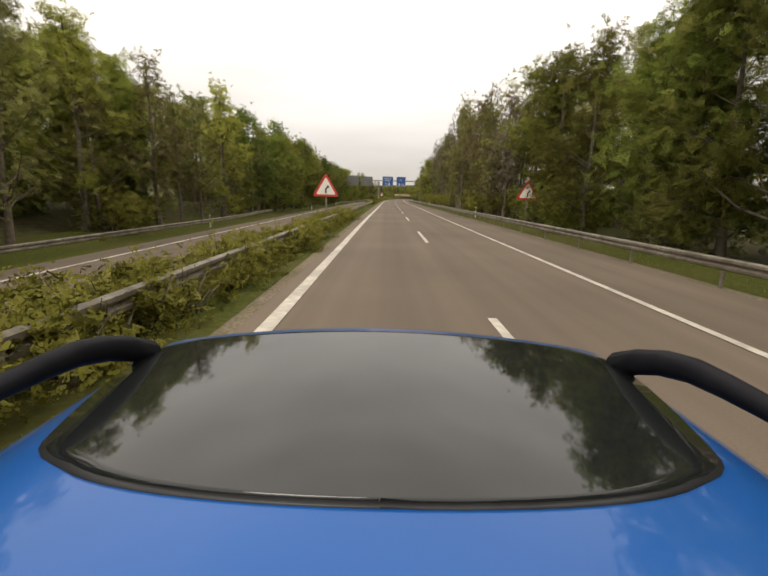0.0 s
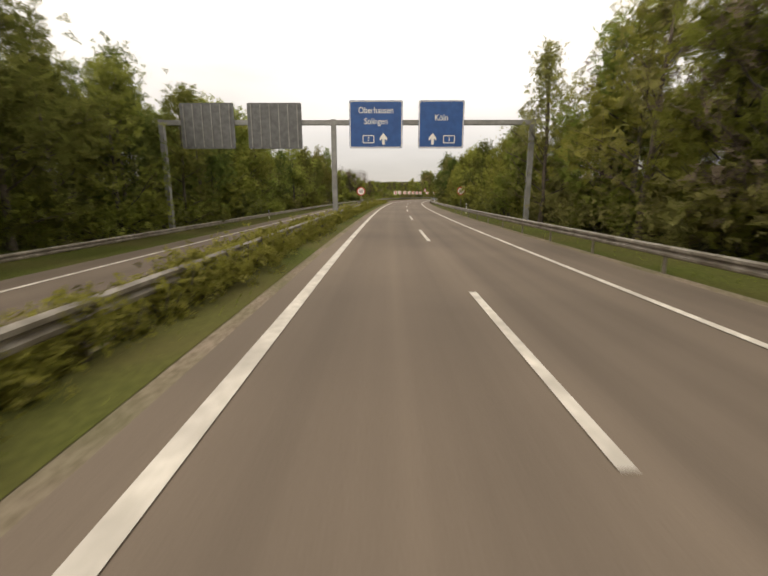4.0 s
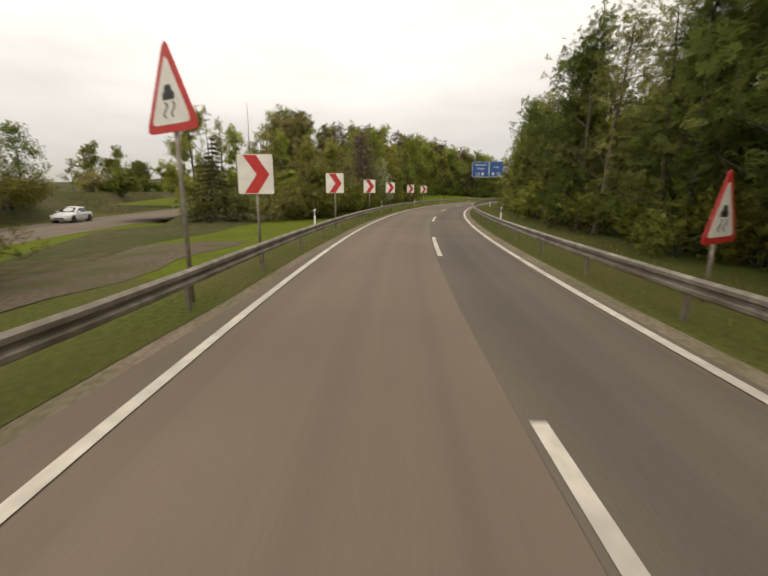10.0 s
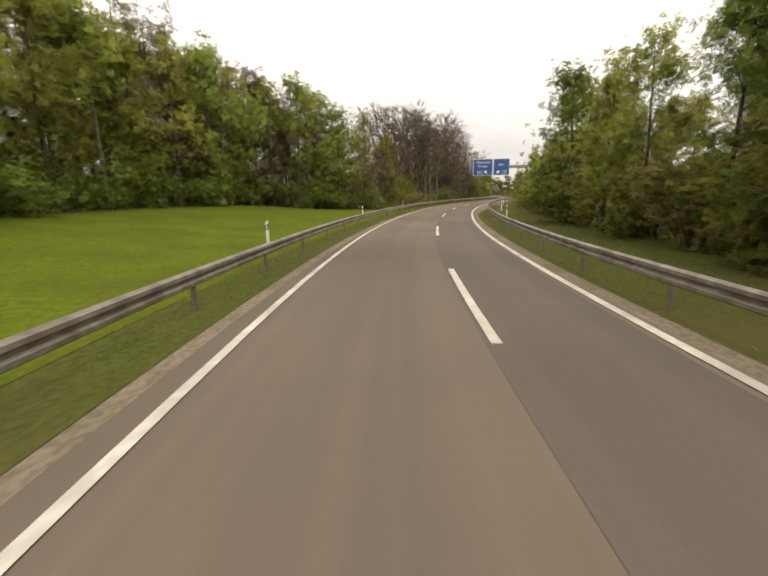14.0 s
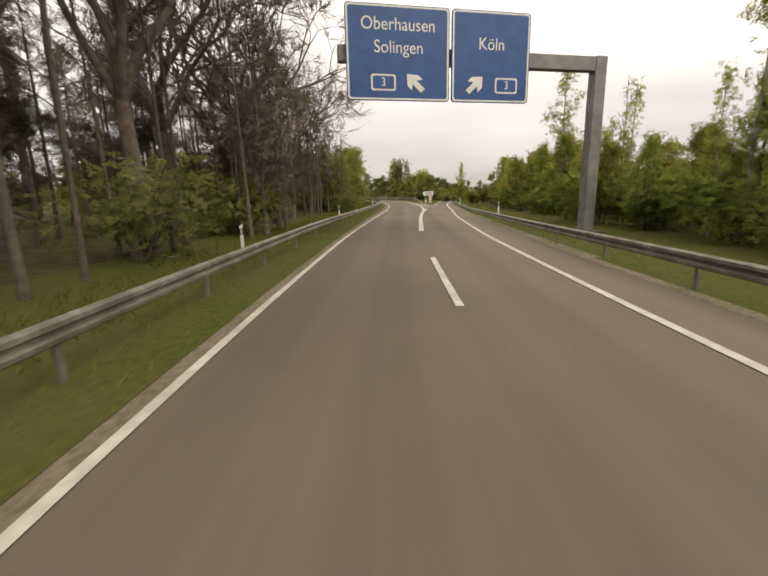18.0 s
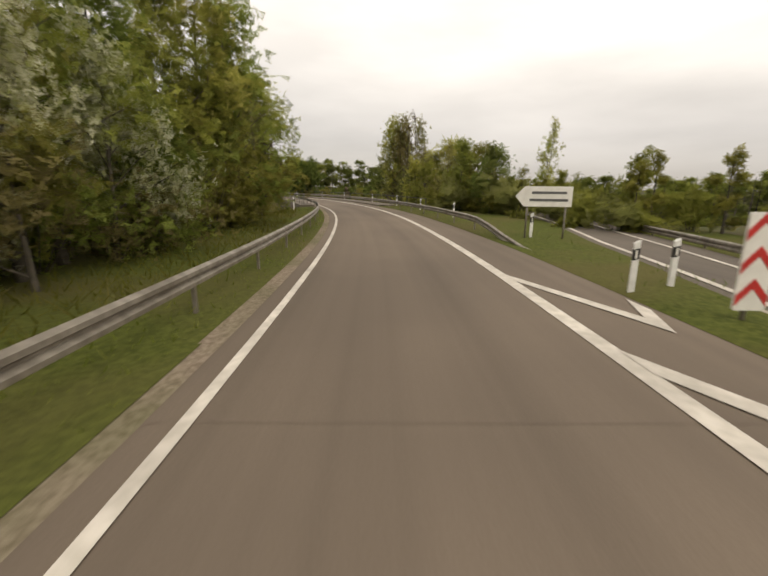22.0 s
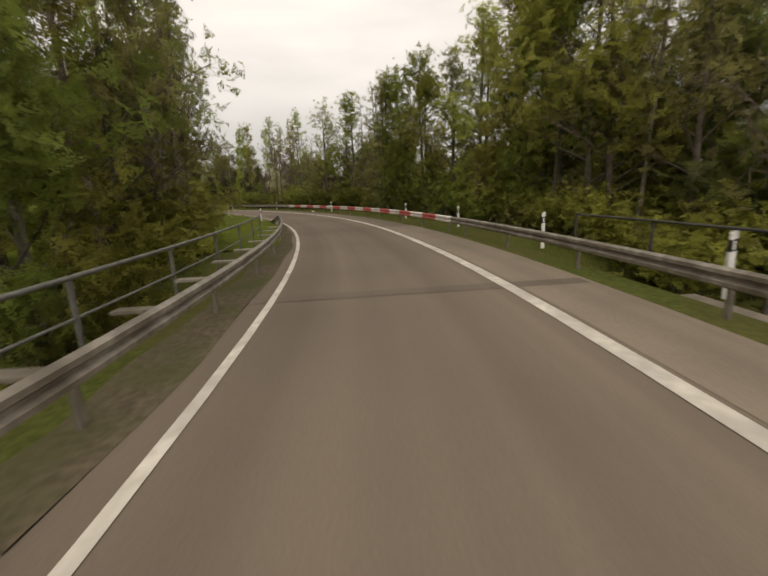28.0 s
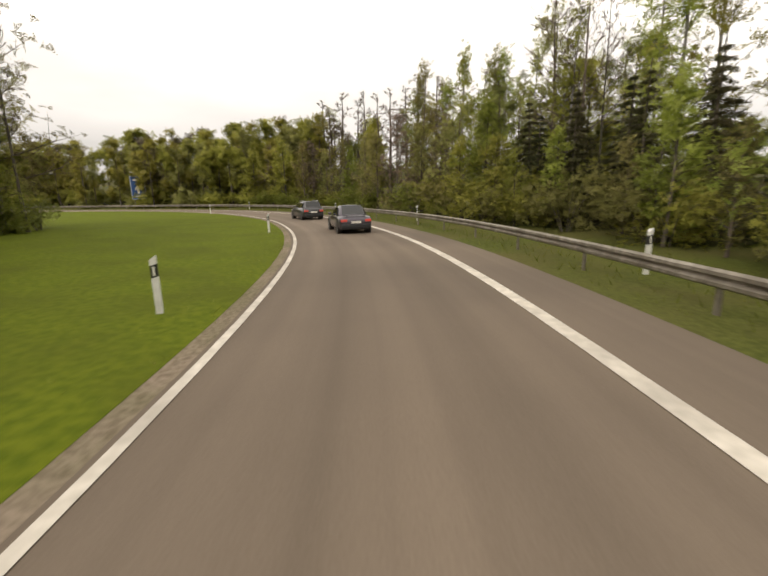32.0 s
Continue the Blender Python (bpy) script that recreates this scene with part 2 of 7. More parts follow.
M_ZINC = mat("galvanised_steel", (0.19, 0.168, 0.135), (0.30, 0.268, 0.22), 6.0, 0.52, 0.35, coarse=(0.105, 0.084, 0.058),
             coarse_scale=1.6, coarse_amount=0.75)
M_DARKSTEEL = mat("grey_steel", (0.10, 0.098, 0.085), (0.165, 0.160, 0.140), 5.0, 0.6, 0.25)
M_RAILDARK = mat("weathered_pipe", (0.035, 0.033, 0.027), (0.065, 0.060, 0.050), 5.0, 0.6, 0.2)
M_GANTRY = mat("gantry_steel", (0.20, 0.20, 0.185), (0.28, 0.275, 0.255), 3.0, 0.6, 0.3, coarse=(0.15, 0.14, 0.12), coarse_scale=0.8)
M_WHITE = mat("white_plastic", (0.62, 0.61, 0.57), (0.74, 0.73, 0.69), 6.0, 0.5)
M_BLACK = mat("black_plastic", (0.012, 0.012, 0.012), (0.022, 0.021, 0.020), 8.0, 0.5)
M_YELLOW = mat("yellow_plastic", (0.42, 0.34, 0.05), (0.50, 0.41, 0.07), 5.0, 0.55)
M_RED = mat("red_sheeting", (0.42, 0.022, 0.018), (0.50, 0.032, 0.026), 4.0, 0.45)
M_SIGNWHITE = mat("white_sheeting", (0.64, 0.62, 0.56), (0.74, 0.72, 0.66), 3.0, 0.45)
M_BLUE = mat("blue_sheeting", (0.010, 0.058, 0.20), (0.016, 0.078, 0.25), 2.0, 0.45)
M_SIGNBACK = mat("sign_back", (0.095, 0.095, 0.092), (0.14, 0.14, 0.135), 3.0, 0.6, 0.4)
M_CONCRETE = mat("concrete", (0.130, 0.108, 0.080), (0.195, 0.163, 0.124), 3.0, 0.9, bump=0.3, bump_scale=40,
                 coarse=(0.10, 0.082, 0.058), coarse_scale=0.6, coarse_amount=0.7)
M_RUST = mat("red_rail_paint", (0.40, 0.045, 0.035), (0.50, 0.065, 0.05), 5.0, 0.5, coarse=(0.24, 0.06, 0.045), coarse_scale=2.0)
M_RAILWHITE = mat("white_rail_paint", (0.56, 0.53, 0.48), (0.68, 0.65, 0.60), 5.0, 0.5, coarse=(0.38, 0.34, 0.29), coarse_scale=2.0)
M_BARK = mat("bark", (0.070, 0.056, 0.041), (0.130, 0.106, 0.078), 5.0, 0.95, bump=0.8, bump_scale=14,
             coarse=(0.06, 0.065, 0.035), coarse_scale=0.8, random_tint=0.3)
M_BARK_GREY = mat("grey_bark", (0.085, 0.066, 0.047), (0.150, 0.120, 0.088), 5.0, 0.95, bump=0.7, bump_scale=14, random_tint=0.25)
M_BIRCH = mat("birch_bark", (0.30, 0.28, 0.245), (0.44, 0.42, 0.38), 3.0, 0.9, coarse=(0.06, 0.05, 0.04), coarse_scale=3.0, coarse_amount=0.8)
M_TWIG = mat("twigs", (0.105, 0.078, 0.052), (0.175, 0.132, 0.092), 5.0, 0.95, random_tint=0.25)
L_GREEN = leaf_mat("spring_leaves", (0.205, 0.236, 0.046), (0.270, 0.300, 0.060), (0.350, 0.372, 0.095))
L_DARK = leaf_mat("dark_leaves", (0.142, 0.170, 0.040), (0.188, 0.216, 0.052), (0.248, 0.272, 0.075))
L_YELLOW = leaf_mat("young_leaves", (0.290, 0.320, 0.055), (0.355, 0.380, 0.075), (0.43, 0.44, 0.125))
L_OLIVE = leaf_mat("olive_leaves", (0.220, 0.222, 0.066), (0.275, 0.270, 0.085), (0.345, 0.332, 0.125))
L_BLOSSOM = leaf_mat("blossom", (0.34, 0.39, 0.12), (0.62, 0.63, 0.36), (0.78, 0.78, 0.56))
L_SPRUCE = leaf_mat("spruce_needles", (0.085, 0.090, 0.040), (0.115, 0.115, 0.052), (0.155, 0.148, 0.070), 0.3, 22.0)
L_BROWN = leaf_mat("budding_twigs", (0.165, 0.130, 0.090), (0.205, 0.165, 0.115), (0.25, 0.205, 0.145), 0.35, 20.0)


# ---- the road's axis ----
def spline(pts, step=1.0):
    """A smooth line through pts, resampled at even steps."""
    p = np.array(pts, float)
    q = np.vstack([2 * p[0] - p[1], p, 2 * p[-1] - p[-2]])
    out = []
    for i in range(1, len(q) - 2):
        u = np.linspace(0, 1, 16, endpoint=False)[:, None]
        a, b, c, d = q[i - 1], q[i], q[i + 1], q[i + 2]
        k0, k1, k2, k3 = 0.0, *np.cumsum([np.linalg.norm(b - a) ** 0.5, np.linalg.norm(c - b) ** 0.5, np.linalg.norm(d - c) ** 0.5])
        t = k1 + u * (k2 - k1)
        a1 = (k1 - t) / (k1 - k0) * a + (t - k0) / (k1 - k0) * b
        a2 = (k2 - t) / (k2 - k1) * b + (t - k1) / (k2 - k1) * c
        a3 = (k3 - t) / (k3 - k2) * c + (t - k2) / (k3 - k2) * d
        b1 = (k2 - t) / (k2 - k0) * a1 + (t - k0) / (k2 - k0) * a2
        b2 = (k3 - t) / (k3 - k1) * a2 + (t - k1) / (k3 - k1) * a3
        out.append((k2 - t) / (k2 - k1) * b1 + (t - k1) / (k2 - k1) * b2)
    out = np.vstack(out + [p[-1:]])
    s = np.concatenate([[0], np.cumsum(np.hypot(*np.diff(out, axis=0).T))])
    g = np.arange(0, s[-1], step)
    return np.stack([np.interp(g, s, out[:, 0]), np.interp(g, s, out[:, 1])], 1)


class Line:
    """A curve in plan, with its distance s along it and the offset d to its right."""

    def __init__(self, pts, s0=0.0, step=1.0):
        self.p, self.s0, self.step = spline(pts, step), s0, step
        t = np.gradient(self.p, axis=0)
        self.t = t / np.linalg.norm(t, axis=1)[:, None]
        self.n = np.stack([self.t[:, 1], -self.t[:, 0]], 1)
        self.end = s0 + step * (len(self.p) - 1)

    def at(self, s, d=0.0):
        f = (np.asarray(s, float) - self.s0) / self.step
        g = np.arange(len(self.p))
        p = np.stack([np.interp(f, g, self.p[:, k]) for k in (0, 1)], -1)
        n = np.stack([np.interp(f, g, self.n[:, k]) for k in (0, 1)], -1)
        return p + n * np.asarray(d, float)[..., None]

    def yaw(self, s):
        i = int(min(max(round((s - self.s0) / self.step), 0), len(self.p) - 1))
        return math.degrees(math.atan2(-self.t[i, 0], self.t[i, 1]))

    def sd(self, xy):
        xy = np.asarray(xy, float)
        s, d = np.empty(len(xy)), np.empty(len(xy))
        for a in range(0, len(xy), 4000):
            q = xy[a:a + 4000]
            r = ((q[:, None, :] - self.p[None, ::3]) ** 2).sum(-1)
            i = np.minimum(r.argmin(1) * 3, len(self.p) - 1)
            e = q - self.p[i]
            s[a:a + 4000] = self.s0 + i * self.step + (e * self.t[i]).sum(1)
            d[a:a + 4000] = (e * self.n[i]).sum(1)
        return s, d


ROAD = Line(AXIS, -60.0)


def table(*pairs):
    a = np.array(pairs, float)
    return lambda s: np.interp(s, a[:, 0], a[:, 1])


# Offsets from the axis: painted edge lines, asphalt edges, guard rails.
line_left = table((-60, -1.9), (33, -1.78), (93, -1.61), (154, -1.83), (216, -2.2), (272, -2.28), (321, -2.6), (345, -2.54),
                  (388, -2.2), (450, -2.48), (490, -2.34), (523, -1.83), (575, -1.55), (607, -1.46), (644, -1.92), (697, -2.17), (900, -2.2))
line_right = table((-60, 5.1), (33, 5.4), (93, 5.5), (123, 5.3), (154, 4.9), (186, 4.6), (245, 4.35), (272, 4.1), (296, 3.88),
                   (345, 3.98), (408, 3.88), (450, 4.07), (490, 4.3), (507, 4.8), (528, 6.15), (538, 7.2), (549, 9.1), (562, 12.6), (580, 18.6))
line_mid = table((-60, 1.85), (93, 1.9), (200, 1.6), (283, 1.38), (380, 1.5), (471, 1.25), (490, 1.30), (507, 1.8), (523, 2.6),
                 (541, 3.02), (575, 3.0), (607, 3.35), (625, 3.25), (661, 2.75), (717, 2.85), (900, 2.8))
asph_left = table((-60, -2.25), (186, -2.5), (215, -2.9), (228, -3.7), (240, -5.0), (258, -6.3), (270, -6.1), (281, -5.2), (292, -3.6),
                  (304, -2.95), (345, -2.85), (507, -2.4), (560, -2.05), (584, -2.1), (588, -2.3), (655, -2.5), (662, -2.35), (900, -2.5))
asph_right = table((-60, 8.4), (35, 8.3), (110, 7.5), (185, 6.4), (235, 6.0), (262, 5.2), (276, 4.4), (300, 4.2), (430, 4.2), (445, 5.2), (453, 5.6),
                   (489, 5.9), (516, 6.4), (528, 7.0), (541, 8.4), (549, 10.0), (562, 13.6), (580, 19.7))
main_right = table((541, 5.0), (555, 5.05), (590, 4.75), (640, 4.75), (677, 4.75), (725, 4.7), (900, 4.7))
rail_left = table((-60, -3.5), (27, -3.55), (106, -3.7), (184, -4.4), (215, -5.4), (232, -7.0), (247, -8.0), (259, -8.0), (270, -6.9), (282, -5.4),
                  (292, -4.2), (302, -3.5), (357, -3.7), (400, -3.7), (452, -3.85), (490, -3.85), (515, -3.3), (556, -3.0), (590, -2.7), (606, -2.65),
                  (640, -2.9), (674, -2.75), (690, -2.9))
rail_right = table((-60, 8.5), (0, 8.5), (60, 8.2), (110, 7.8), (160, 7.0), (186, 6.7), (215, 6.4), (260, 5.6), (285, 5.25), (303, 4.95), (400, 4.9),
                   (415, 5.25), (452, 6.0), (488, 6.3), (515, 7.1), (528, 7.8), (545, 9.6), (560, 13.4), (580, 19.6))
rail_main = table((546, 5.6), (553, 5.35), (560, 5.35), (590, 5.35), (601, 5.5), (642, 5.2), (677, 5.15), (690, 5.3), (725, 5.7), (740, 6.0), (900, 6.0))
BRIDGE = (588.0, 647.0)


def ramp(x, a, b):
    u = np.clip((np.asarray(x, float) - a) / (b - a), 0, 1)
    return u * u * (3 - 2 * u)


fall = lambda s: -0.36 * ramp(s, 476, 522)   # banking of the exit lane and its verge
OPP = Line([tuple(ROAD.at(s, d)) for s, d in ((-60, -9.8), (0, -9.8), (100, -9.8), (200, -10.2), (250, -13.8), (300, -21), (340, -33), (380, -52), (430, -86))], -60.0)
OPP_HALF = 4.4


def height(s, d):
    """The lie of the land beside the road."""
    s, d = np.asarray(s, float), np.asarray(d, float)
    z = np.full(np.broadcast(s, d).shape, -0.12)
    left = -d
    # the lower carriageway behind the median, and the bank beyond it
    low = (1 - ramp(s, 215, 262))
    z = z - 0.95 * low * ramp(left, 4.2, 5.6) + low * 1.3 * ramp(left, 16.5, 30)
    z = z - 0.5 * ramp(s, 240, 262) * (1 - ramp(s, 300, 330)) * ramp(left, 9, 14)
    # meadow rising on the outside of the bend
    mead = ramp(s, 320, 350) * (1 - ramp(s, 425, 450))
    z = z + mead * 1.5 * ramp(left, 5, 24)
    z = z + ramp(s, 455, 475) * (1 - ramp(s, 560, 580)) * 0.8 * ramp(left, 6, 20)
    # valley under the bridge
    dip = ramp(s, 584, 598) * (1 - ramp(s, 646, 660))
    side = 6.2 * dip
    side = side + 3.0 * ramp(s, 560, 590) * (1 - ramp(s, 655, 690)) * ramp(d, 7, 26) * (1 - dip)
    side = side + 3.0 * ramp(s, 572, 590) * (1 - ramp(s, 655, 668)) * ramp(left, 4, 14) * (1 - dip)
    z = z - side
    # wooded slopes
    z = z + ramp(d, 16, 70) * 2.0 * (1 - ramp(s, 440, 480)) + ramp(s, 660, 700) * ramp(d, 9, 40) * 3.0
    return z


# ---- mesh helpers ----
def mesh_object(name, verts, faces, material, parent=None, label="", smooth=False):
    me = bpy.data.meshes.new(name)
    me.from_pydata([tuple(map(float, v)) for v in verts], [], faces)
    me.materials.append(material)
    if smooth:
        me.polygons.foreach_set("use_smooth", [True] * len(me.polygons))
    me.update()
    ob = new(name, me)
    if parent:
        ob.parent = parent
    return tagged(ob, label)


def link_part(name, me, parent, m=None, label=""):
    ob = new(name, me)
    ob.parent = parent
    if m is not None:
        ob.matrix_basis = m
    return tagged(ob, label)


def part(name, bm, material, parent=None, label="", smooth=False):
    me = bpy.data.meshes.new(name)
    bmesh.ops.recalc_face_normals(bm, faces=bm.faces)
    bm.to_mesh(me)
    bm.free()
    me.materials.append(material)
    if smooth:
        me.polygons.foreach_set("use_smooth", [True] * len(me.polygons))
    ob = new(name, me)
    if parent:
        ob.parent = parent
    return tagged(ob, label)


def box(bm, x0, x1, y0, y1, z0, z1, bevel=0.0):
    v = [bm.verts.new(c) for c in ((x0, y0, z0), (x1, y0, z0), (x1, y1, z0), (x0, y1, z0), (x0, y0, z1), (x1, y0, z1), (x1, y1, z1), (x0, y1, z1))]
    fs = [bm.faces.new([v[i] for i in q]) for q in ((3, 2, 1, 0), (4, 5, 6, 7), (0, 1, 5, 4), (1, 2, 6, 5), (2, 3, 7, 6), (3, 0, 4, 7))]
    if bevel:
        es = list({e for f in fs for e in f.edges})
        bmesh.ops.bevel(bm, geom=es, offset=bevel, segments=2, affect="EDGES", profile=0.5)
    return v


def tube(bm, p0, p1, r0, r1=None, sides=10, caps=True):
    p0, p1 = Vector(p0), Vector(p1)
    r1 = r0 if r1 is None else r1
    q = (p1 - p0).to_track_quat("Z", "Y")
    rings = []
    for p, r in ((p0, r0), (p1, r1)):
        rings.append([bm.verts.new(p + q @ Vector((r * math.cos(2 * math.pi * k / sides), r * math.sin(2 * math.pi * k / sides), 0))) for k in range(sides)])
    for k in range(sides):
        bm.faces.new((rings[0][k], rings[0][(k + 1) % sides], rings[1][(k + 1) % sides], rings[1][k]))
    if caps:
        bm.faces.new(rings[0][::-1])
        bm.faces.new(rings[1])


def prism(bm, outline, y0, y1):
    """An outline in x, z drawn out from y0 to y1."""
    a = [bm.verts.new((x, y0, z)) for x, z in outline]
    b = [bm.verts.new((x, y1, z)) for x, z in outline]
    n = len(a)
    bm.faces.new(a)
    bm.faces.new(b[::-1])
    for k in range(n):
        bm.faces.new((a[k], b[k], b[(k + 1) % n], a[(k + 1) % n]))


def strip(name, line, s, cols, material, label="", category="", kind="structure", parent=None, smooth=True):
    """A sheet along a line: cols are (offset, height) pairs, each a number or an array over s."""
    s = np.asarray(s, float)
    grid = []
    for d, z in cols:
        d, z = np.broadcast_to(d, s.shape), np.broadcast_to(z, s.shape)
        grid.append(np.column_stack([line.at(s, d), z]))
    v = np.stack(grid, 1).reshape(-1, 3)
    n, m = len(s), len(cols)
    faces = [(i * m + j, i * m + j + 1, (i + 1) * m + j + 1, (i + 1) * m + j) for i in range(n - 1) for j in range(m - 1)]
    ob = mesh_object(name, v, faces, material, parent, label, smooth)
    across = np.stack([np.broadcast_to(np.asarray(d, float), s.shape) for d, z in cols], 1).ravel()
    along = np.repeat(s, m)
    order = np.array(faces).ravel()
    ob.data.uv_layers.new().data.foreach_set("uv", np.column_stack([across[order], along[order]]).ravel())
    return tagged(ob, label, category, "", kind)


def tube_arrays(pts, radii, sides):
    """A tapered limb through pts."""
    pts, n = np.asarray(pts, float), len(pts)
    v, f = [], []
    for k in range(n):
        t = pts[min(k + 1, n - 1)] - pts[max(k - 1, 0)]
        t = t / (np.linalg.norm(t) + 1e-9)
        a = np.cross(t, (0.31, 0.87, 0.38) if abs(t[2]) > 0.6 else (0, 0, 1.0))
        a = a / (np.linalg.norm(a) + 1e-9)
        b = np.cross(t, a)
        for j in range(sides):
            w = 2 * math.pi * j / sides
            v.append(pts[k] + radii[k] * (math.cos(w) * a + math.sin(w) * b))
    for k in range(n - 1):
        for j in range(sides):
            f.append((k * sides + j, k * sides + (j + 1) % sides, (k + 1) * sides + (j + 1) % sides, (k + 1) * sides + j))
    return np.array(v), f


def to_mesh(name, vf, material, smooth=False, soft=None):
    me = bpy.data.meshes.new(name)
    v, f = vf
    me.from_pydata(v.tolist(), [], f)
    me.materials.append(material)
    if smooth:
        me.polygons.foreach_set("use_smooth", [True] * len(me.polygons))
    me.update()
    if soft is not None:
        me.polygons.foreach_set("use_smooth", [True] * len(me.polygons))
        me.normals_split_custom_set_from_vertices(soft.tolist())
    return me


def stand(ob, s, d, z=0.0, turn=0.0, line=ROAD):
    """Sets a thing down beside the road, facing the traffic that comes along it."""
    p = line.at(s, d)
    ob.matrix_basis = pose(p[0], p[1], z, 0, 0, line.yaw(s) + turn)
    return ob


def spot(s, d, z=0.0, turn=0.0, line=ROAD):
    p = line.at(s, d)
    return pose(float(p[0]), float(p[1]), z, 0, 0, line.yaw(s) + turn)


def ground_z(s, d):
    return float(height(np.array([s]), np.array([d]))[0])


# ---- ground ----
gx = np.concatenate([[-3200, -1600, -800, -420, -260], np.arange(-160, 401, 3.5), [470, 600, 900, 1700, 3200]])
gy = np.concatenate([[-3200, -1600, -800, -350, -160], np.arange(-90, 791, 3.5), [860, 1000, 1400, 2200, 3600]])
GX, GY = np.meshgrid(gx, gy)
xy = np.column_stack([GX.ravel(), GY.ravel()])
gs, gd = ROAD.sd(xy)
gz = height(gs, gd)
os_, od_ = OPP.sd(xy)
far = ramp(np.abs(gd), 60, 240)
gz = gz * (1 - far)
bump_ = np.array([noise.noise((x * 0.02, y * 0.02, 0.3)) + 0.4 * noise.noise((x * 0.07, y * 0.07, 2.0)) for x, y in xy])
gz = gz + bump_ * 0.9 * ramp(np.abs(gd), 14, 40)
# bed of the road, below its surface
bed = (gd > -8.5) & (gd < 13.0) & ~((gs > BRIDGE[0] - 6) & (gs < BRIDGE[1] + 6))
gz = np.where(bed, np.minimum(gz, -0.12) - 0.45, gz)
opp_bed = np.abs(od_) < OPP_HALF + 3.5
gz = np.where(opp_bed, np.minimum(gz, -1.4), gz)
exit_bed = (gs > 500) & (gs < 640) & (gd > 2) & (gd < 30) & (gs < 584)
gz = np.where(exit_bed, np.minimum(gz, -0.6), gz)
# wooded hills in the distance
hill = 26 * np.exp(-(((xy[:, 0] - 60) / 260) ** 2 + ((xy[:, 1] - 1000) / 240) ** 2)) + 14 * np.exp(-(((xy[:, 0] + 260) / 200) ** 2 + ((xy[:, 1] - 520) / 260) ** 2)) * ramp(np.abs(gd), 90, 200)
gz = gz + hill * ramp(np.abs(gd), 60, 160)
nx = len(gx)
ground = mesh_object("ground", np.column_stack([xy, gz]),
                     [(j * nx + i, j * nx + i + 1, (j + 1) * nx + i + 1, (j + 1) * nx + i) for j in range(len(gy) - 1) for i in range(nx - 1)],
                     M_FLOOR, smooth=True)
tagged(ground, "leaf-littered forest ground with patches of low green", "ground", "", "structure")

# ---- carriageways ----
sr = np.arange(-60, 900, 2.0)
sm_ = sr[(sr <= 546)]
road = strip("road", ROAD, sm_, [(asph_left(sm_), -0.04), (asph_left(sm_) + 0.12, 0.0)] + [(asph_left(sm_) * (1 - k / 8) + asph_right(sm_) * k / 8, 0.0) for k in range(1, 8)] + [(asph_right(sm_) - 0.12, 0.0), (asph_right(sm_), -0.04)],
             M_ASPHALT, "worn brownish-grey asphalt of the two-lane link road", "road")
sm2 = sr[(sr >= 544) & (sr <= ROAD.end)]
strip("road", ROAD, sm2, [(asph_left(sm2), -0.04), (asph_left(sm2) + 0.12, 0.004)] + [(asph_left(sm2) * (1 - k / 6) + main_right(sm2) * k / 6, 0.004) for k in range(1, 6)] + [(main_right(sm2) - 0.12, 0.004), (main_right(sm2), -0.04)],
      M_ASPHALT, "single-lane ramp of brownish-grey asphalt curving away", "road")
sx = np.arange(540, 600, 2.0)
exit_line = table((540, 5.5), (549, 7.0), (562, 10.5), (580, 16.5), (600, 24.5))
exit_left = table((540, 5.6), (548, 7.2), (557, 9.2), (580, 16.2), (600, 24.0))
strip("road", ROAD, sx, [(exit_left(sx) - 0.6, -0.006), (exit_line(sx) + 3.3, -0.006)], M_ASPHALT_DARK, "dark asphalt exit lane leaving the link road", "road")
strip("road", OPP, np.arange(-60, OPP.end, 3.0), [(-OPP_HALF, -1.06), (-OPP_HALF + 0.1, -1.0), (0, -1.0), (OPP_HALF - 0.1, -1.0), (OPP_HALF, -1.06)],
      M_ASPHALT, "grey asphalt of the opposite carriageway", "road")
# darker resurfaced right lane in the bend, and patches
sp = np.arange(262, 470, 2.0)
strip("road_patch", ROAD, sp, [(line_mid(sp) - 0.15, 0.006), (line_right(sp) - 0.2, 0.006)], M_ASPHALT_DARK, "darker resurfaced asphalt of one lane", "road")
sp = np.arange(226, 288, 2.0)
strip("road_patch", ROAD, sp, [(asph_left(sp) + 0.25, 0.006), (line_left(sp) - 0.25, 0.006)], M_ASPHALT_RED, "reddish asphalt shoulder beside the lane", "road")
for a, b, d0, d1 in ((212, 219, -2.0, 4.2), (252, 268, 1.8, 4.3), (318, 330, 1.7, 3.8), (421, 427, -2.2, 3.8), (590, 590.5, -2.2, 4.6), (652, 652.5, -2.4, 4.6)):
    sp = np.linspace(a, b, 5)
    strip("road_patch", ROAD, sp, [(d0, 0.011), (d1, 0.011)], M_ASPHALT_PATCH, "darker asphalt repair patch with straight edges", "road")


sp = np.arange(640, 670, 2.0)
strip("road_patch", ROAD, sp, [(line_mid(sp) + 0.22, 0.009), (main_right(sp) - 0.05, 0.009)], M_ASPHALT_PALE, "pale worn shoulder surface beside the solid line", "road")

# ---- markings ----
def stripe(line, s, d, w, z=0.014, label="worn white edge line painted on asphalt"):
    return strip("road_marking", line, s, [(d - w / 2, z), (d + w / 2, z)], M_LINE, label, "road marking")


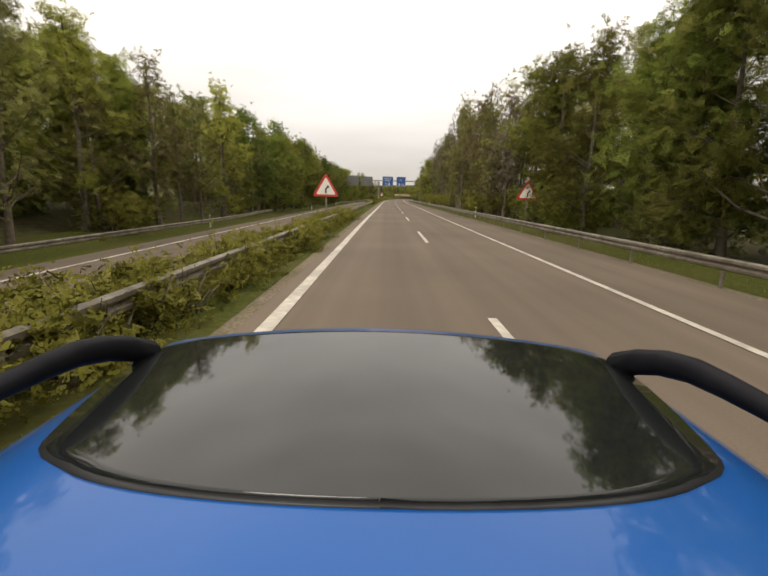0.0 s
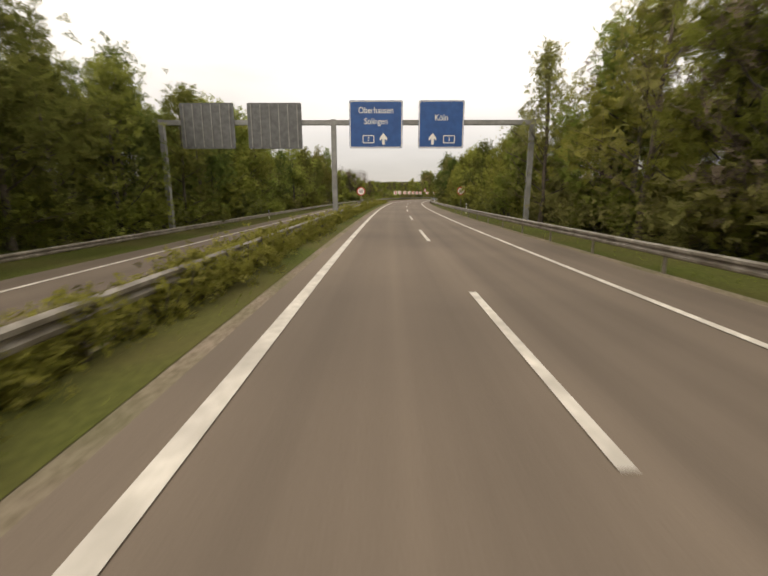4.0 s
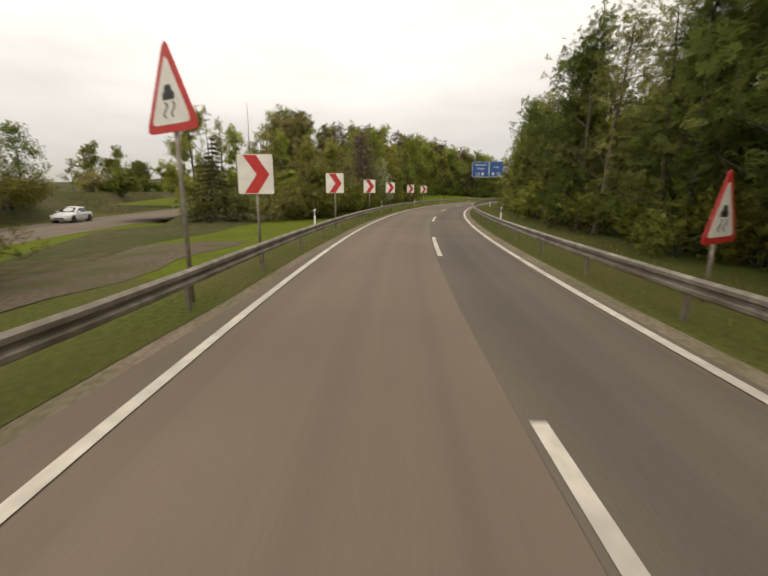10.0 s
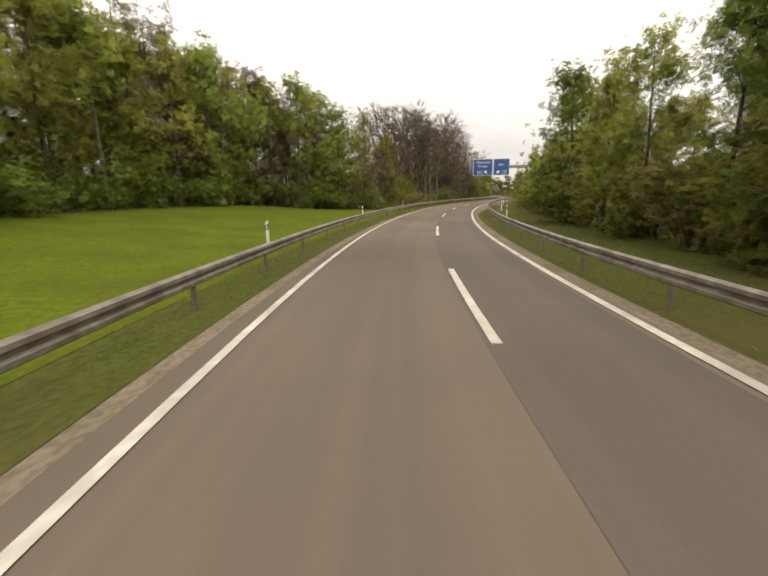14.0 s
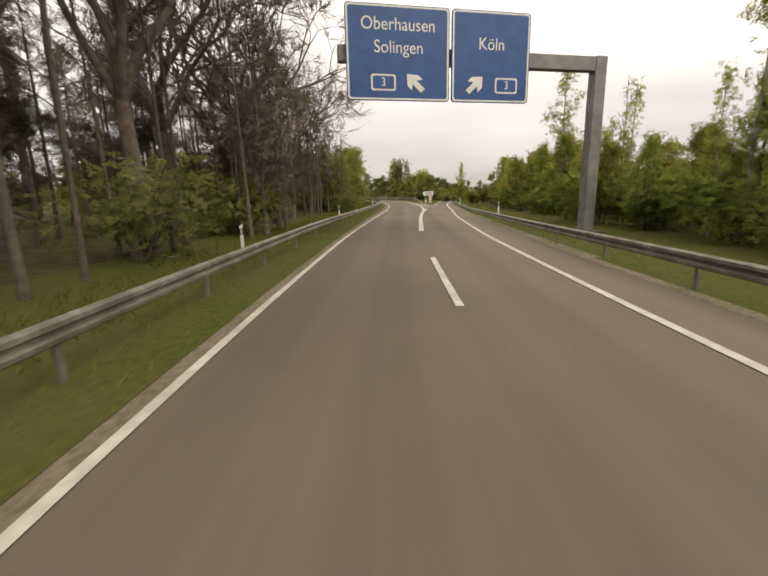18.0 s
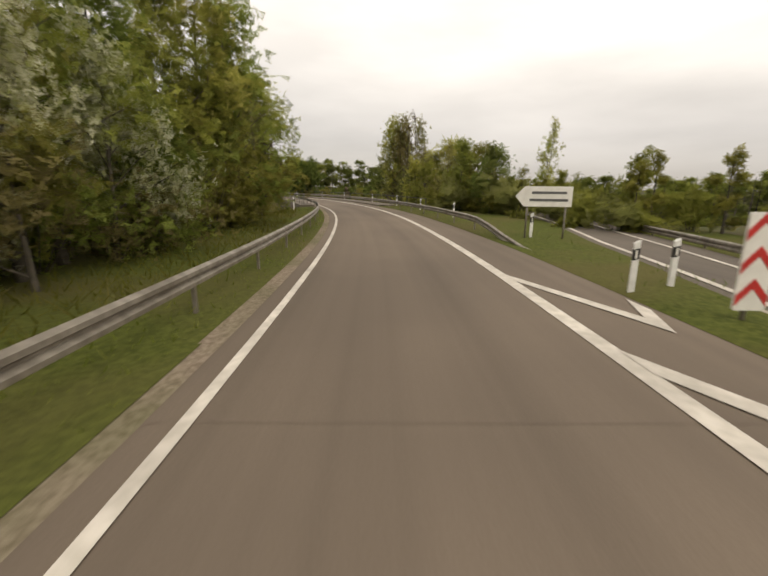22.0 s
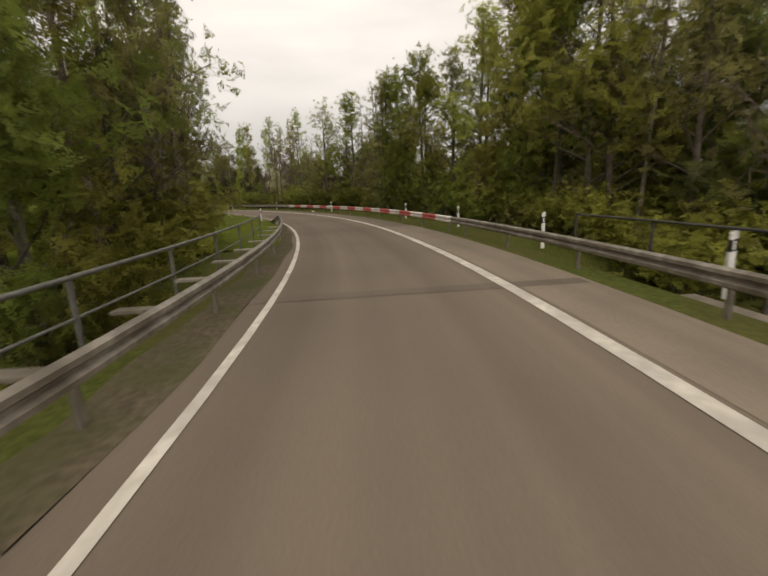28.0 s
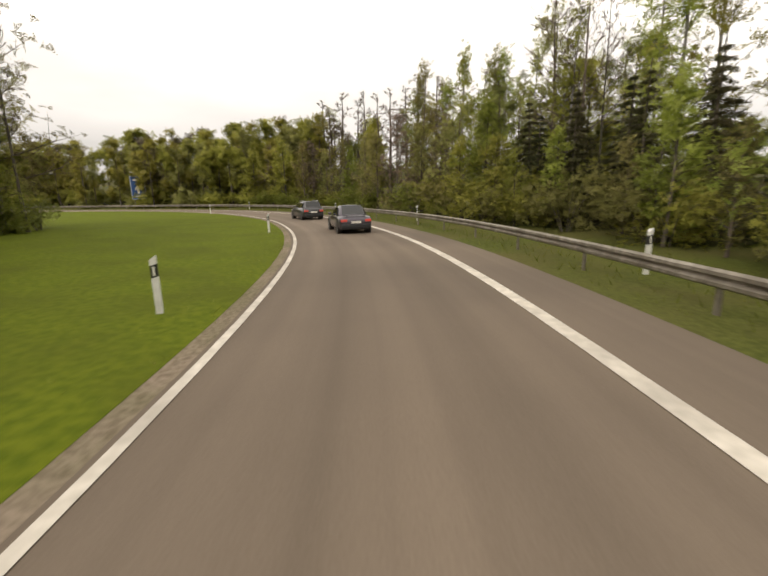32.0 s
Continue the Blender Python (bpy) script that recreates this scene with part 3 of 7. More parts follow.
s1 = np.arange(-60, 900, 2.0)
stripe(ROAD, s1[s1 < ROAD.end], line_left(s1[s1 < ROAD.end]), np.interp(s1[s1 < ROAD.end], (110, 210, 400), (0.26, 0.17, 0.14)))
s2 = s1[s1 < 545]
stripe(ROAD, s2, line_right(s2), 0.17)
s3 = s1[(s1 >= 494) & (s1 < ROAD.end)]
stripe(ROAD, s3, line_mid(s3), 0.27, label="broad solid white line painted on asphalt")
for e in (-28.0, -10.5, 7.1, 25.2, 42.3, 56.7, 71.0, 85.3, 101.5, 116.0, 132.0, 148.0, 164.0, 180.6, 198.5, 214.5, 231.5, 248.3, 266.5, 283.8,
          300.0, 316.4, 333.5, 351.0, 368.3, 384.2, 399.6, 415.1, 432.2, 449.4, 466.6, 484.4):
    ss = np.linspace(e - 6.0, e, 4)
    tagged(stripe(ROAD, ss, line_mid(ss), 0.16, label="white lane dash painted on asphalt"), group="lane dashes")
so = np.arange(-60, 240, 3.0)
stripe(OPP, so, np.full(so.shape, -OPP_HALF + 1.7), 0.2, -0.985)
stripe(OPP, so, np.full(so.shape, OPP_HALF - 0.5), 0.2, -0.985)
for k in range(16):
    ss = np.linspace(-50 + 18 * k, -44 + 18 * k, 4)
    tagged(stripe(OPP, ss, np.full(4, 0.9), 0.16, -0.985, "white lane dash painted on asphalt"), group="lane dashes")
se = np.arange(541, 600, 2.0)
stripe(ROAD, se, exit_left(se), 0.2, 0.012)
stripe(ROAD, se, exit_line(se) + 2.2, 0.17, 0.012)
gore_r = table((523, 2.86), (526, 3.0), (529.3, 3.5), (531, 3.76), (534, 4.1), (537.5, 4.7), (541.5, 5.5), (547.7, 6.75))
sg = np.arange(522, 549, 1.0)
strip("road_marking", ROAD, sg, [(gore_r(sg) - 0.11, 0.016), (gore_r(sg) + 0.11, 0.016)], M_LINE_WORN, "worn pale line along the gore", "road marking")
sg = np.arange(519, 524.1, 1.0)
strip("road_marking", ROAD, sg, [(line_mid(sg) - 0.13, 0.018), (line_mid(sg) + 0.32, 0.018)], M_LINE, "broad white line where the gore begins", "road marking")
for vertex, mid_d, right_d, start in ((529.6, 3.15, 3.45, 1.3), (533.0, 3.2, 3.95, 1.5), (536.7, 3.45, 4.6, 1.8), (539.6, 3.6, 5.05, 2.0), (542.8, 4.1, 5.5, 2.2), (546.4, 4.35, 4.75, 3.5)):
    pts = [(vertex + start, float(line_mid(vertex + start)) + 0.1), (vertex, mid_d), (vertex + 1.2, right_d)]
    v = []
    for q_s, q_d in pts:
        for e in (0, 0.75):
            p = ROAD.at(q_s + e, q_d)
            v.append((p[0], p[1], 0.020))
    ob = mesh_object("road_marking", v, [(0, 2, 3, 1), (2, 4, 5, 3)], M_LINE)
    tagged(ob, "white chevron hatching painted on the gore", "road marking", "gore hatching", "structure")

# ---- verges ----
sv = np.arange(-60, 548, 2.0)
L = asph_left(sv)
strip("verge", ROAD, sv, [(L + 0.05, -0.03), (L - 0.18, -0.02), (L - 0.5, -0.03)], M_GRAVEL, "dirty gravel strip beside the asphalt", "verge")
opp_near = table((-60, -9.8), (0, -9.8), (100, -9.8), (200, -10.2), (250, -13.8), (300, -21), (340, -33))
qm = sv[sv < 336]
a_, b_ = asph_left(qm) - 0.24, opp_near(qm) + OPP_HALF - 0.2
mid_cols = [(a_, -0.012 + 0 * qm), (a_ - 0.9, 0.02 + 0 * qm), (np.where(qm >= 304, a_ - 1.7, a_ - 1.0), 0.015 + 0 * qm), (a_ * 0.72 + b_ * 0.28 - 0.4, -0.02 + 0 * qm), (a_ * 0.4 + b_ * 0.6, -0.45 - 0.15 * ramp(qm, 240, 300)), (b_ + 0.9, -0.93 + 0 * qm), (b_ - 0.4, -1.045 + 0 * qm)]
for d_, z_ in mid_cols:
    z_[-1] = -1.9
mid_cols.append((b_ - 0.9, -1.9 + 0 * qm))
for sel, m_, name_, lab_ in ((qm <= 306, M_GRASS, "verge", "rough grass of the median sloping to the lower carriageway"), (qm >= 306, M_MEADOW, "meadow", "bright spring grass between the diverging carriageways")):
    if m_ is M_MEADOW:
        strip("verge", ROAD, qm[sel], [(d[sel], z[sel]) for d, z in mid_cols[:3]], M_GRASS, "rough spring grass below the guard rail", "verge")
    strip(name_, ROAD, qm[sel], [(d[sel], z[sel]) for d, z in (mid_cols[2:] if m_ is M_MEADOW else mid_cols)], m_, lab_, name_)
qs = np.linspace(302.5, 313.5, 8)
edge_a, edge_b = asph_left(qs) - 0.24, opp_near(qs) + OPP_HALF - 0.2
soil_d = [-6.4 - 0.3 * np.sin(qs), -8.0 + 0 * qs, -9.5 + 0 * qs, -11.0 + 0 * qs, -12.5 + 0.8 * np.cos(qs * 1.3)]
flat_d, low_d = edge_a * 0.72 + edge_b * 0.28 - 0.4, edge_a * 0.4 + edge_b * 0.6
strip("bare_soil", ROAD, qs, [(d, 0.03 + np.where(d > flat_d, -0.02, np.where(d > low_d, -0.02 - (flat_d - d) / (flat_d - low_d) * 0.57, -0.59 - (low_d - d) * 0.10))) for d in soil_d],
      M_SOIL, "bare brown soil with wheel tracks behind the rail", "bare soil")
sv = sv[sv >= 330]
L = asph_left(sv)
out = np.full(sv.shape, -9.5)
strip("verge", ROAD, sv, [(L - 0.24, -0.012), (L * 0.6 + out * 0.4, height(sv, L * 0.6 + out * 0.4) + 0.06), (L * 0.25 + out * 0.75, height(sv, L * 0.25 + out * 0.75) + 0.06), (out, height(sv, out) + 0.01)],
      M_GRASS, "rough spring grass on the verge behind the rail", "verge")
sv2 = np.arange(546, ROAD.end, 2.0)
for a, b in ((546, BRIDGE[0] + 1), (BRIDGE[1] - 1, ROAD.end)):
    q = sv2[(sv2 >= a) & (sv2 <= b)]
    L = asph_left(q)
    o2 = np.full(q.shape, -9.5)
    strip("verge", ROAD, q, [(L + 0.05, -0.03), (L - 0.25, -0.02), (L - 0.5, -0.03)], M_GRAVEL, "dirty gravel strip beside the asphalt", "verge")
    strip("verge", ROAD, q, [(L - 0.3, -0.02), (L - 1.8, -0.05), (L - 3.5, height(q, L - 3.5) + 0.05), (o2, height(q, o2) + 0.02)], M_GRASS, "rough spring grass on the verge", "verge")
    R = main_right(q)
    o3 = np.full(q.shape, 13.5)
    z0 = -0.02 + 0 * q
    keep = q > 556
    strip("verge", ROAD, q[keep], [(R[keep] - 0.1, -0.03), (R[keep] + 0.8, -0.02), (R[keep] + 2.2, height(q[keep], R[keep] + 2.2) + 0.06), (o3[keep], height(q[keep], o3[keep]) + 0.02)],
          M_GRASS, "rough spring grass behind the guard rail", "verge")
sv = np.arange(-60, 548, 2.0)
R = asph_right(sv)
strip("verge", ROAD, sv, [(R - 0.05, -0.03), (R + 0.3, -0.02), (R + 0.6, -0.03)], M_GRAVEL, "dirty gravel strip beside the asphalt", "verge")
q = sv[sv < 540]
R = asph_right(q)
strip("verge", ROAD, q, [(R + 0.3, -0.02), (R + 1.6, -0.03 + fall(q)), (R + 3.2, height(q, R + 3.2) + 0.06 + 0.5 * fall(q)), (np.maximum(R + 4, 13.5), height(q, np.maximum(R + 4, 13.5)) + 0.02)],
      M_GRASS, "rough spring grass behind the guard rail", "verge")
q = np.arange(538, 590, 2.0)
strip("verge", ROAD, q, [(exit_line(q) + 2.9, -0.02), (exit_line(q) + 4.4, -0.03), (exit_line(q) + 9, -0.2)], M_GRASS, "rough spring grass beside the exit lane", "verge")
q = np.arange(541, 590, 1.0)
il, ir = main_right(q) - 0.16, np.maximum(exit_left(q) - 0.42, main_right(q) + 0.1)
strip("verge", ROAD, q, [(il, 0.009), (il + 0.12 * (ir - il), 0.05), (il * 0.5 + ir * 0.5, 0.08), (ir - 0.12 * (ir - il), 0.05), (ir, 0.010)],
      M_GRASS, "grass island between the ramp and the exit", "verge")
for sgn in (-1, 1):
    w = OPP_HALF * sgn
    q = np.arange(-60, OPP.end, 3.0)
    strip("verge", OPP, q, [(w - 0.05 * sgn, -1.03), (w + 0.5 * sgn, -1.04), (w + 2.6 * sgn, -0.95), (w + 5.5 * sgn, -1.0 if sgn > 0 else -0.6)][:4 if sgn < 0 else 2], M_GRASS, "grass strip beside the opposite carriageway", "verge")
q = np.arange(334, 446, 2.0)
strip("meadow", ROAD, q, [(-4.4, height(q, -4.4) + 0.09)] + [(-d, height(q, -d) + 0.09) for d in (6, 9, 13, 18, 24, 30)], M_MEADOW, "bright green spring meadow rising from the road", "meadow")
ql = np.arange(234, 298, 2.0)
strip("bare_soil", ROAD, ql, [(asph_left(ql) - 0.1, -0.006), (asph_left(ql) - 0.5, 0.03), (rail_left(ql) - 1.1 + 0.3 * np.sin(ql * 0.8), 0.05)], M_SOIL, "bare dirty soil and weeds below the guard rail", "bare soil")
qb = np.arange(646, 677, 1.5)
strip("bare_soil", ROAD, qb, [(asph_left(qb) + 0.12 + 0.06 * np.sin(qb), 0.008), (asph_left(qb) - 0.3, 0.012), (asph_left(qb) - 0.75 + 0.1 * np.sin(qb * 1.7), 0.0)], M_SOIL, "washed-up dirt and leaves in the gutter by the rail", "bare soil")
qd = np.arange(222, 268, 2.0)
strip("bare_soil", ROAD, qd, [(asph_right(qd) + 0.0, -0.008), (asph_right(qd) + 0.5, 0.002), (rail_right(qd) + 0.55 + 0.2 * np.sin(qd * 0.9), 0.0)], M_SOIL, "bare dirty soil below the guard rail", "bare soil")
q = np.arange(662, 860, 2.0)
strip("meadow", ROAD, q, [(asph_left(q) - 0.26, -0.016), (asph_left(q) - 0.7, 0.03)] + [(-d, height(q, -d) + 0.14) for d in (3.6, 6, 10, 16, 23, 30)], M_MEADOW, "bright green mown grass inside the curve", "meadow")

# ---- guard rails ----
def rail_post_mesh():
    bm = bmesh.new()
    box(bm, -0.03, 0.03, -0.05, 0.05, -0.5, 0.68, 0.006)
    box(bm, -0.05, 0.05, -0.02, 0.02, 0.46, 0.60)
    me = bpy.data.meshes.new("post")
    bm.to_mesh(me)
    bm.free()
    me.materials.append(M_ZINC)
    return me


POST = rail_post_mesh()
W_BEAM = [(0.0, 0.435), (0.07, 0.475), (0.075, 0.535), (0.01, 0.58), (0.01, 0.605), (0.075, 0.65), (0.07, 0.71), (0.0, 0.75)]


def guard_rail(line, s0, s1, d, face, label, z=0.0, spacing=4.0, painted=False, down=False, rise=False, bank=None):
    """A W-beam rail on steel posts; face is +1 where its beam looks to the right of the line. Ends may dip into the ground."""
    top = tagged(new("guard_rail"), label, "guard rail")
    spans = [(s0, s1, M_ZINC)]
    if painted:
        spans, a, k = [], s0, 0
        while a < s1 - 0.1:
            spans.append((a, min(a + 2.1, s1), (M_RAILWHITE, M_RUST)[k % 2]))
            a, k = a + 2.1, k + 1
    prof = W_BEAM + [(o - 0.006, h) for o, h in W_BEAM[::-1]]
    for a, b, m in spans:
        ss = np.linspace(a, b, max(2, int((b - a) / 2) + 1))
        dd = d(ss)
        dip = np.zeros(ss.shape)
        if down:
            dip = -0.72 * ramp(ss, s1 - 9, s1 - 1)
        if rise:
            dip = -0.72 * (1 - ramp(ss, s0 + 1, s0 + 9))
        if bank:
            dip = dip + bank(ss)
        v, n = [], len(prof)
        for o, h in prof:
            p = line.at(ss, dd + face * (o + 0.05))
            v.append(np.column_stack([p, z + h + dip]))
        v = np.stack(v, 1).reshape(-1, 3)
        faces = [(i * n + j, i * n + (j + 1) % n, (i + 1) * n + (j + 1) % n, (i + 1) * n + j) for i in range(len(ss) - 1) for j in range(n)]
        mesh_object("beam", v, faces, m, top, {M_RUST: "red painted beam section", M_RAILWHITE: "white painted beam section"}.get(m, ""))
    for s in np.arange(s0 + 0.5, s1, spacing):
        sink = -0.72 * float(ramp(s, s1 - 9, s1 - 1)) if down else -0.72 * (1 - float(ramp(s, s0 + 1, s0 + 9))) if rise else 0.0
        link_part("post", POST, top, spot(s, float(d(s)), z + sink + (float(bank(s)) if bank else 0.0)))
    return top


guard_rail(ROAD, -58, 226, rail_left, 1, "galvanised steel guard rail along the planted median")
guard_rail(ROAD, 227, 586, rail_left, 1, "galvanised steel guard rail on the outside of the bend")
guard_rail(ROAD, 587, 682, rail_left, 1, "galvanised steel guard rail on the bridge ending in the grass", down=True)
guard_rail(ROAD, -58, 250, rail_right, -1, "galvanised steel guard rail behind the hard shoulder")
guard_rail(ROAD, 251, 574, rail_right, -1, "galvanised steel guard rail below the trees", bank=fall)
guard_rail(ROAD, 553, 663, rail_main, -1, "galvanised steel guard rail along the ramp and bridge", rise=True)
guard_rail(ROAD, 663, 702.9, rail_main, -1, "guard rail painted in red and white sections", painted=True)
guard_rail(ROAD, 702.9, 850, rail_main, -1, "galvanised steel guard rail outside the curve")
guard_rail(OPP, 120, 330, lambda s: np.full(np.shape(s), -OPP_HALF - 0.9), 1, "double guard rail behind the opposite carriageway", -1.0)
guard_rail(OPP, -58, 62, lambda s: np.full(np.shape(s), -OPP_HALF - 0.9) - 1.5 * ramp(s, 40, 62), 1, "guard rail below the wooded bank", -1.0)
guard_rail(ROAD, 200, 246, lambda s: rail_left(s) - 2.2 - 3 * ramp(s, 205, 246), -1, "second guard rail of the widening median", -0.1)

# ---- bridge ----
bs = np.arange(BRIDGE[0], BRIDGE[1] + 0.1, 2.0)
al, ar, rl, rr = asph_left(bs), main_right(bs), rail_left(bs), rail_main(bs)
wl, wr = rl - 1.15, rr + 1.75
deck = strip("bridge_deck", ROAD, bs, [(wl, -0.9), (wl, 0.14), (al, 0.14), (al, -0.01), (ar, -0.01), (ar, 0.13), (wr, 0.13), (wr, -0.9), (0, -1.3), (wl, -0.9)],
             M_CONCRETE, "concrete bridge deck with raised stained edges", "bridge", smooth=False)
strip("bridge_deck", ROAD, np.array([BRIDGE[0] - 4, BRIDGE[0]]), [(-3.3, -7), (-3.3, -0.07), (6.0, -0.07), (6.0, -7)], M_CONCRETE, "concrete bridge abutment", "bridge", smooth=False)
strip("bridge_deck", ROAD, np.array([BRIDGE[1], BRIDGE[1] + 4]), [(-3.3, -7), (-3.3, -0.07), (6.0, -0.07), (6.0, -7)], M_CONCRETE, "concrete bridge abutment", "bridge", smooth=False)
for i_ in (0, len(bs) - 1):
    sec = [(wl[i_], -0.9), (wl[i_], 0.14), (al[i_], 0.14), (al[i_], -0.01), (ar[i_], -0.01), (ar[i_], 0.13), (wr[i_], 0.13), (wr[i_], -0.9), (0, -1.3)]
    tagged(mesh_object("bridge_end", [(*ROAD.at(bs[i_], d), z) for d, z in sec], [tuple(range(9))], M_CONCRETE), "stained concrete end face of the bridge deck", "bridge", "", "structure")
for s in (608.0, 634.0):
    bm = bmesh.new()
    for d in (-2.2, 1.2, 4.6):
        p = ROAD.at(s, d)
        tube(bm, (p[0], p[1], -7.5), (p[0], p[1], -0.9), 0.42, sides=16)
    tagged(part("bridge_pier", bm, M_CONCRETE, smooth=True), "round concrete columns carrying the bridge", "bridge pier", "bridge piers", "structure")


def hand_rail(s0, s1, d, base, label, mids=(0.55,), top_h=1.05, thick=0.045, steel=None):
    top = tagged(new("bridge_railing"), label, "railing")
    ss = np.arange(s0, s1 + 0.1, 1.5)
    for h, r, nm in [(top_h, thick, "handrail")] + [(m, 0.022, "middle_rail") for m in mids]:
        pts = [(*ROAD.at(s, float(d(s))), base + h) for s in ss]
        link_part(nm, to_mesh(nm, tube_arrays(pts, [r] * len(pts), 8), steel or (M_DARKSTEEL if nm != "handrail" else M_GANTRY), True), top)
    bm = bmesh.new()
    box(bm, -0.026, 0.026, -0.026, 0.026, 0, top_h, 0.005)
    me = bpy.data.meshes.new("baluster_post")
    bm.to_mesh(me)
    bm.free()
    me.materials.append(steel or M_DARKSTEEL)
    for s in ss[::2]:
        link_part("railing_post", me, top, spot(s, float(d(s)), base))
    return top


hand_rail(246, 279, lambda s: rail_right(s) + 1.3, 0.0, "low dark pipe railing behind the guard rail", (), 0.85, 0.03, M_RAILDARK)
hand_rail(586, 664, lambda s: rail_left(s) - 0.85, 0.14, "grey steel bridge railing with one middle rail", thick=0.034, steel=M_DARKSTEEL)
hand_rail(578, 657, lambda s: rail_main(s) + 1.45, 0.13, "dark thin pipe railing behind the guard rail", (), 0.98, 0.03, M_RAILDARK)
# brackets between rail and railing on the bridge
bm = bmesh.new()
for s in np.arange(589, 664, 2.0):
    a, b = ROAD.at(s, float(rail_left(s)) - 0.45), ROAD.at(s, float(rail_left(s)) + 0.02)
    c, dd = ROAD.at(s + 0.22, float(rail_left(s)) + 0.02), ROAD.at(s + 0.22, float(rail_left(s)) - 0.45)
    v = [bm.verts.new((*p, z)) for z in (0.70, 0.74) for p in (a, b, c, dd)]
    for q_ in ((0, 1, 2, 3), (7, 6, 5, 4), (0, 4, 5, 1), (1, 5, 6, 2), (2, 6, 7, 3), (3, 7, 4, 0)):
        bm.faces.new([v[i] for i in q_])
tagged(part("rail_bracket", bm, M_ZINC), "galvanised spacer plates behind the bridge guard rail", "bracket", "", "stuff")
# the road that passes below
p0, p1 = ROAD.at(616, -90.0), ROAD.at(612, 90.0)
UNDER = Line([tuple(p0), tuple(p0 * 0.6 + p1 * 0.4), tuple(p0 * 0.3 + p1 * 0.7), tuple(p1)], 0.0)
strip("road", UNDER, np.arange(0, UNDER.end, 4.0), [(-9, -6.15), (-8.8, -6.05), (8.8, -6.05), (9, -6.15)], M_ASPHALT, "asphalt carriageway passing under the bridge", "road")
for d in (-7.6, -3.8, 0.0, 3.8, 7.6):
    stripe(UNDER, np.arange(0, UNDER.end, 4.0), d, 0.2, -6.035)
guard_rail(UNDER, 2, UNDER.end - 2, lambda s: np.full(np.shape(s), -9.6), 1, "guard rail beside the lower carriageway", -6.1, 8.0)


# ---- delineator posts ----
def delineator():
    top = tagged(new("delineator_post"), "white plastic delineator post with a black band", "delineator post", "delineator posts")
    tri = [(-0.06, -0.05), (0.06, -0.05), (0.03, 0.055), (-0.03, 0.055)]

    def seg(nm, z0, z1, m, slant0=0.0, slant1=0.0, grow=0.0):
        bm = bmesh.new()
        lo = [bm.verts.new((x * (1 + grow), y * (1 + grow), z0 + slant0 * x / 0.06)) for x, y in tri]
        hi = [bm.verts.new((x * (1 + grow), y * (1 + grow), z1 + slant1 * x / 0.06)) for x, y in tri]
        bm.faces.new(lo[::-1])
        bm.faces.new(hi)
        for k in range(4):
            bm.faces.new((lo[k], lo[(k + 1) % 4], hi[(k + 1) % 4], hi[k]))
        part(nm, bm, m, top)

    seg("body", -0.2, 0.70, M_WHITE, 0, 0.02)
    seg("black_band", 0.70, 0.92, M_BLACK, 0.02, 0.02, 0.02)
    seg("head", 0.92, 1.05, M_WHITE, 0.02, 0.045)
    bm = bmesh.new()
    box(bm, -0.02, 0.02, -0.057, -0.0525, 0.73, 0.89, 0.0)
    part("reflector", bm, M_SIGNWHITE, top)
    return top


DEL = delineator()
stand(DEL, 47, 13.6 - 4.0, 0.0)
for s, d in ((97, 9.2), (124, 8.9), (172, 8.2), (214, 7.4), (240, 7.0), (254.5, 6.5), (264, 6.6), (286, 6.4), (328, 6.2), (366, 6.2), (388, 6.3), (424, 6.6), (441, 7.2), (467.5, 7.0), (509, 8.6), (540, 9.6),
             (558, 6.7), (570, 6.6), (579, 6.6), (588, 6.9), (598, 6.9), (611, 6.9), (622, 6.9), (634, 6.7), (643, 6.6), (651, 6.6), (658, 6.7), (666, 6.7), (674.5, 6.7), (693, 6.9), (711, 7.0), (726.8, 7.0), (747, 7.5), (764, 7.6), (785, 7.6),
             (548.8, 5.1), (549.2, 6.2), (37, -15.3), (87, -15.4), (126, -15.4), (176, -15.5),
             (286, -9.5), (321, -5.4), (345, -5.4), (365.5, -5.6), (385.3, -5.8), (405, -5.6), (425, -5.5), (445, -5.4), (465.5, -5.4), (486, -5.4), (508, -5.2), (543, -4.4), (582.6, -4.7), (618, -3.9), (682, -3.2), (699, -3.5), (724.6, -3.75), (742, -3.4), (775, -3.1)):
    z = 0.0 if d > -9 else ground_z(s, d) + 0.05
    if 322 < s < 446 and d < 0:
        z = ground_z(s, d) + 0.08
    if 585 < s < 647:
        z = 0.13
    if s > 662 and d < 0:
        z = ground_z(s, d) + 0.10
    copy_thing(DEL, spot(s, d, z, random.uniform(-6, 6)))


# ---- writing ----
def text_mesh(body, size, align="CENTER"):
    cu = bpy.data.curves.new("lettering", "FONT")
    cu.body, cu.size, cu.align_x, cu.align_y = body, size, align, "CENTER"
    cu.extrude = 0.002
    ob = bpy.data.objects.new("lettering", cu)
    me = bpy.data.meshes.new_from_object(ob)
    bpy.data.objects.remove(ob)
    bpy.data.curves.remove(cu)
    return me


def lettering(body, size, x, y, z, parent, material, squeeze=0.86):
    me = text_mesh(body, size)
    me.materials.clear()
    me.materials.append(material)
    ob = link_part("lettering", me, parent, pose(x, y, z, 90, 0, 0) @ Matrix.Diagonal((squeeze, 1, 1, 1)))
    return ob


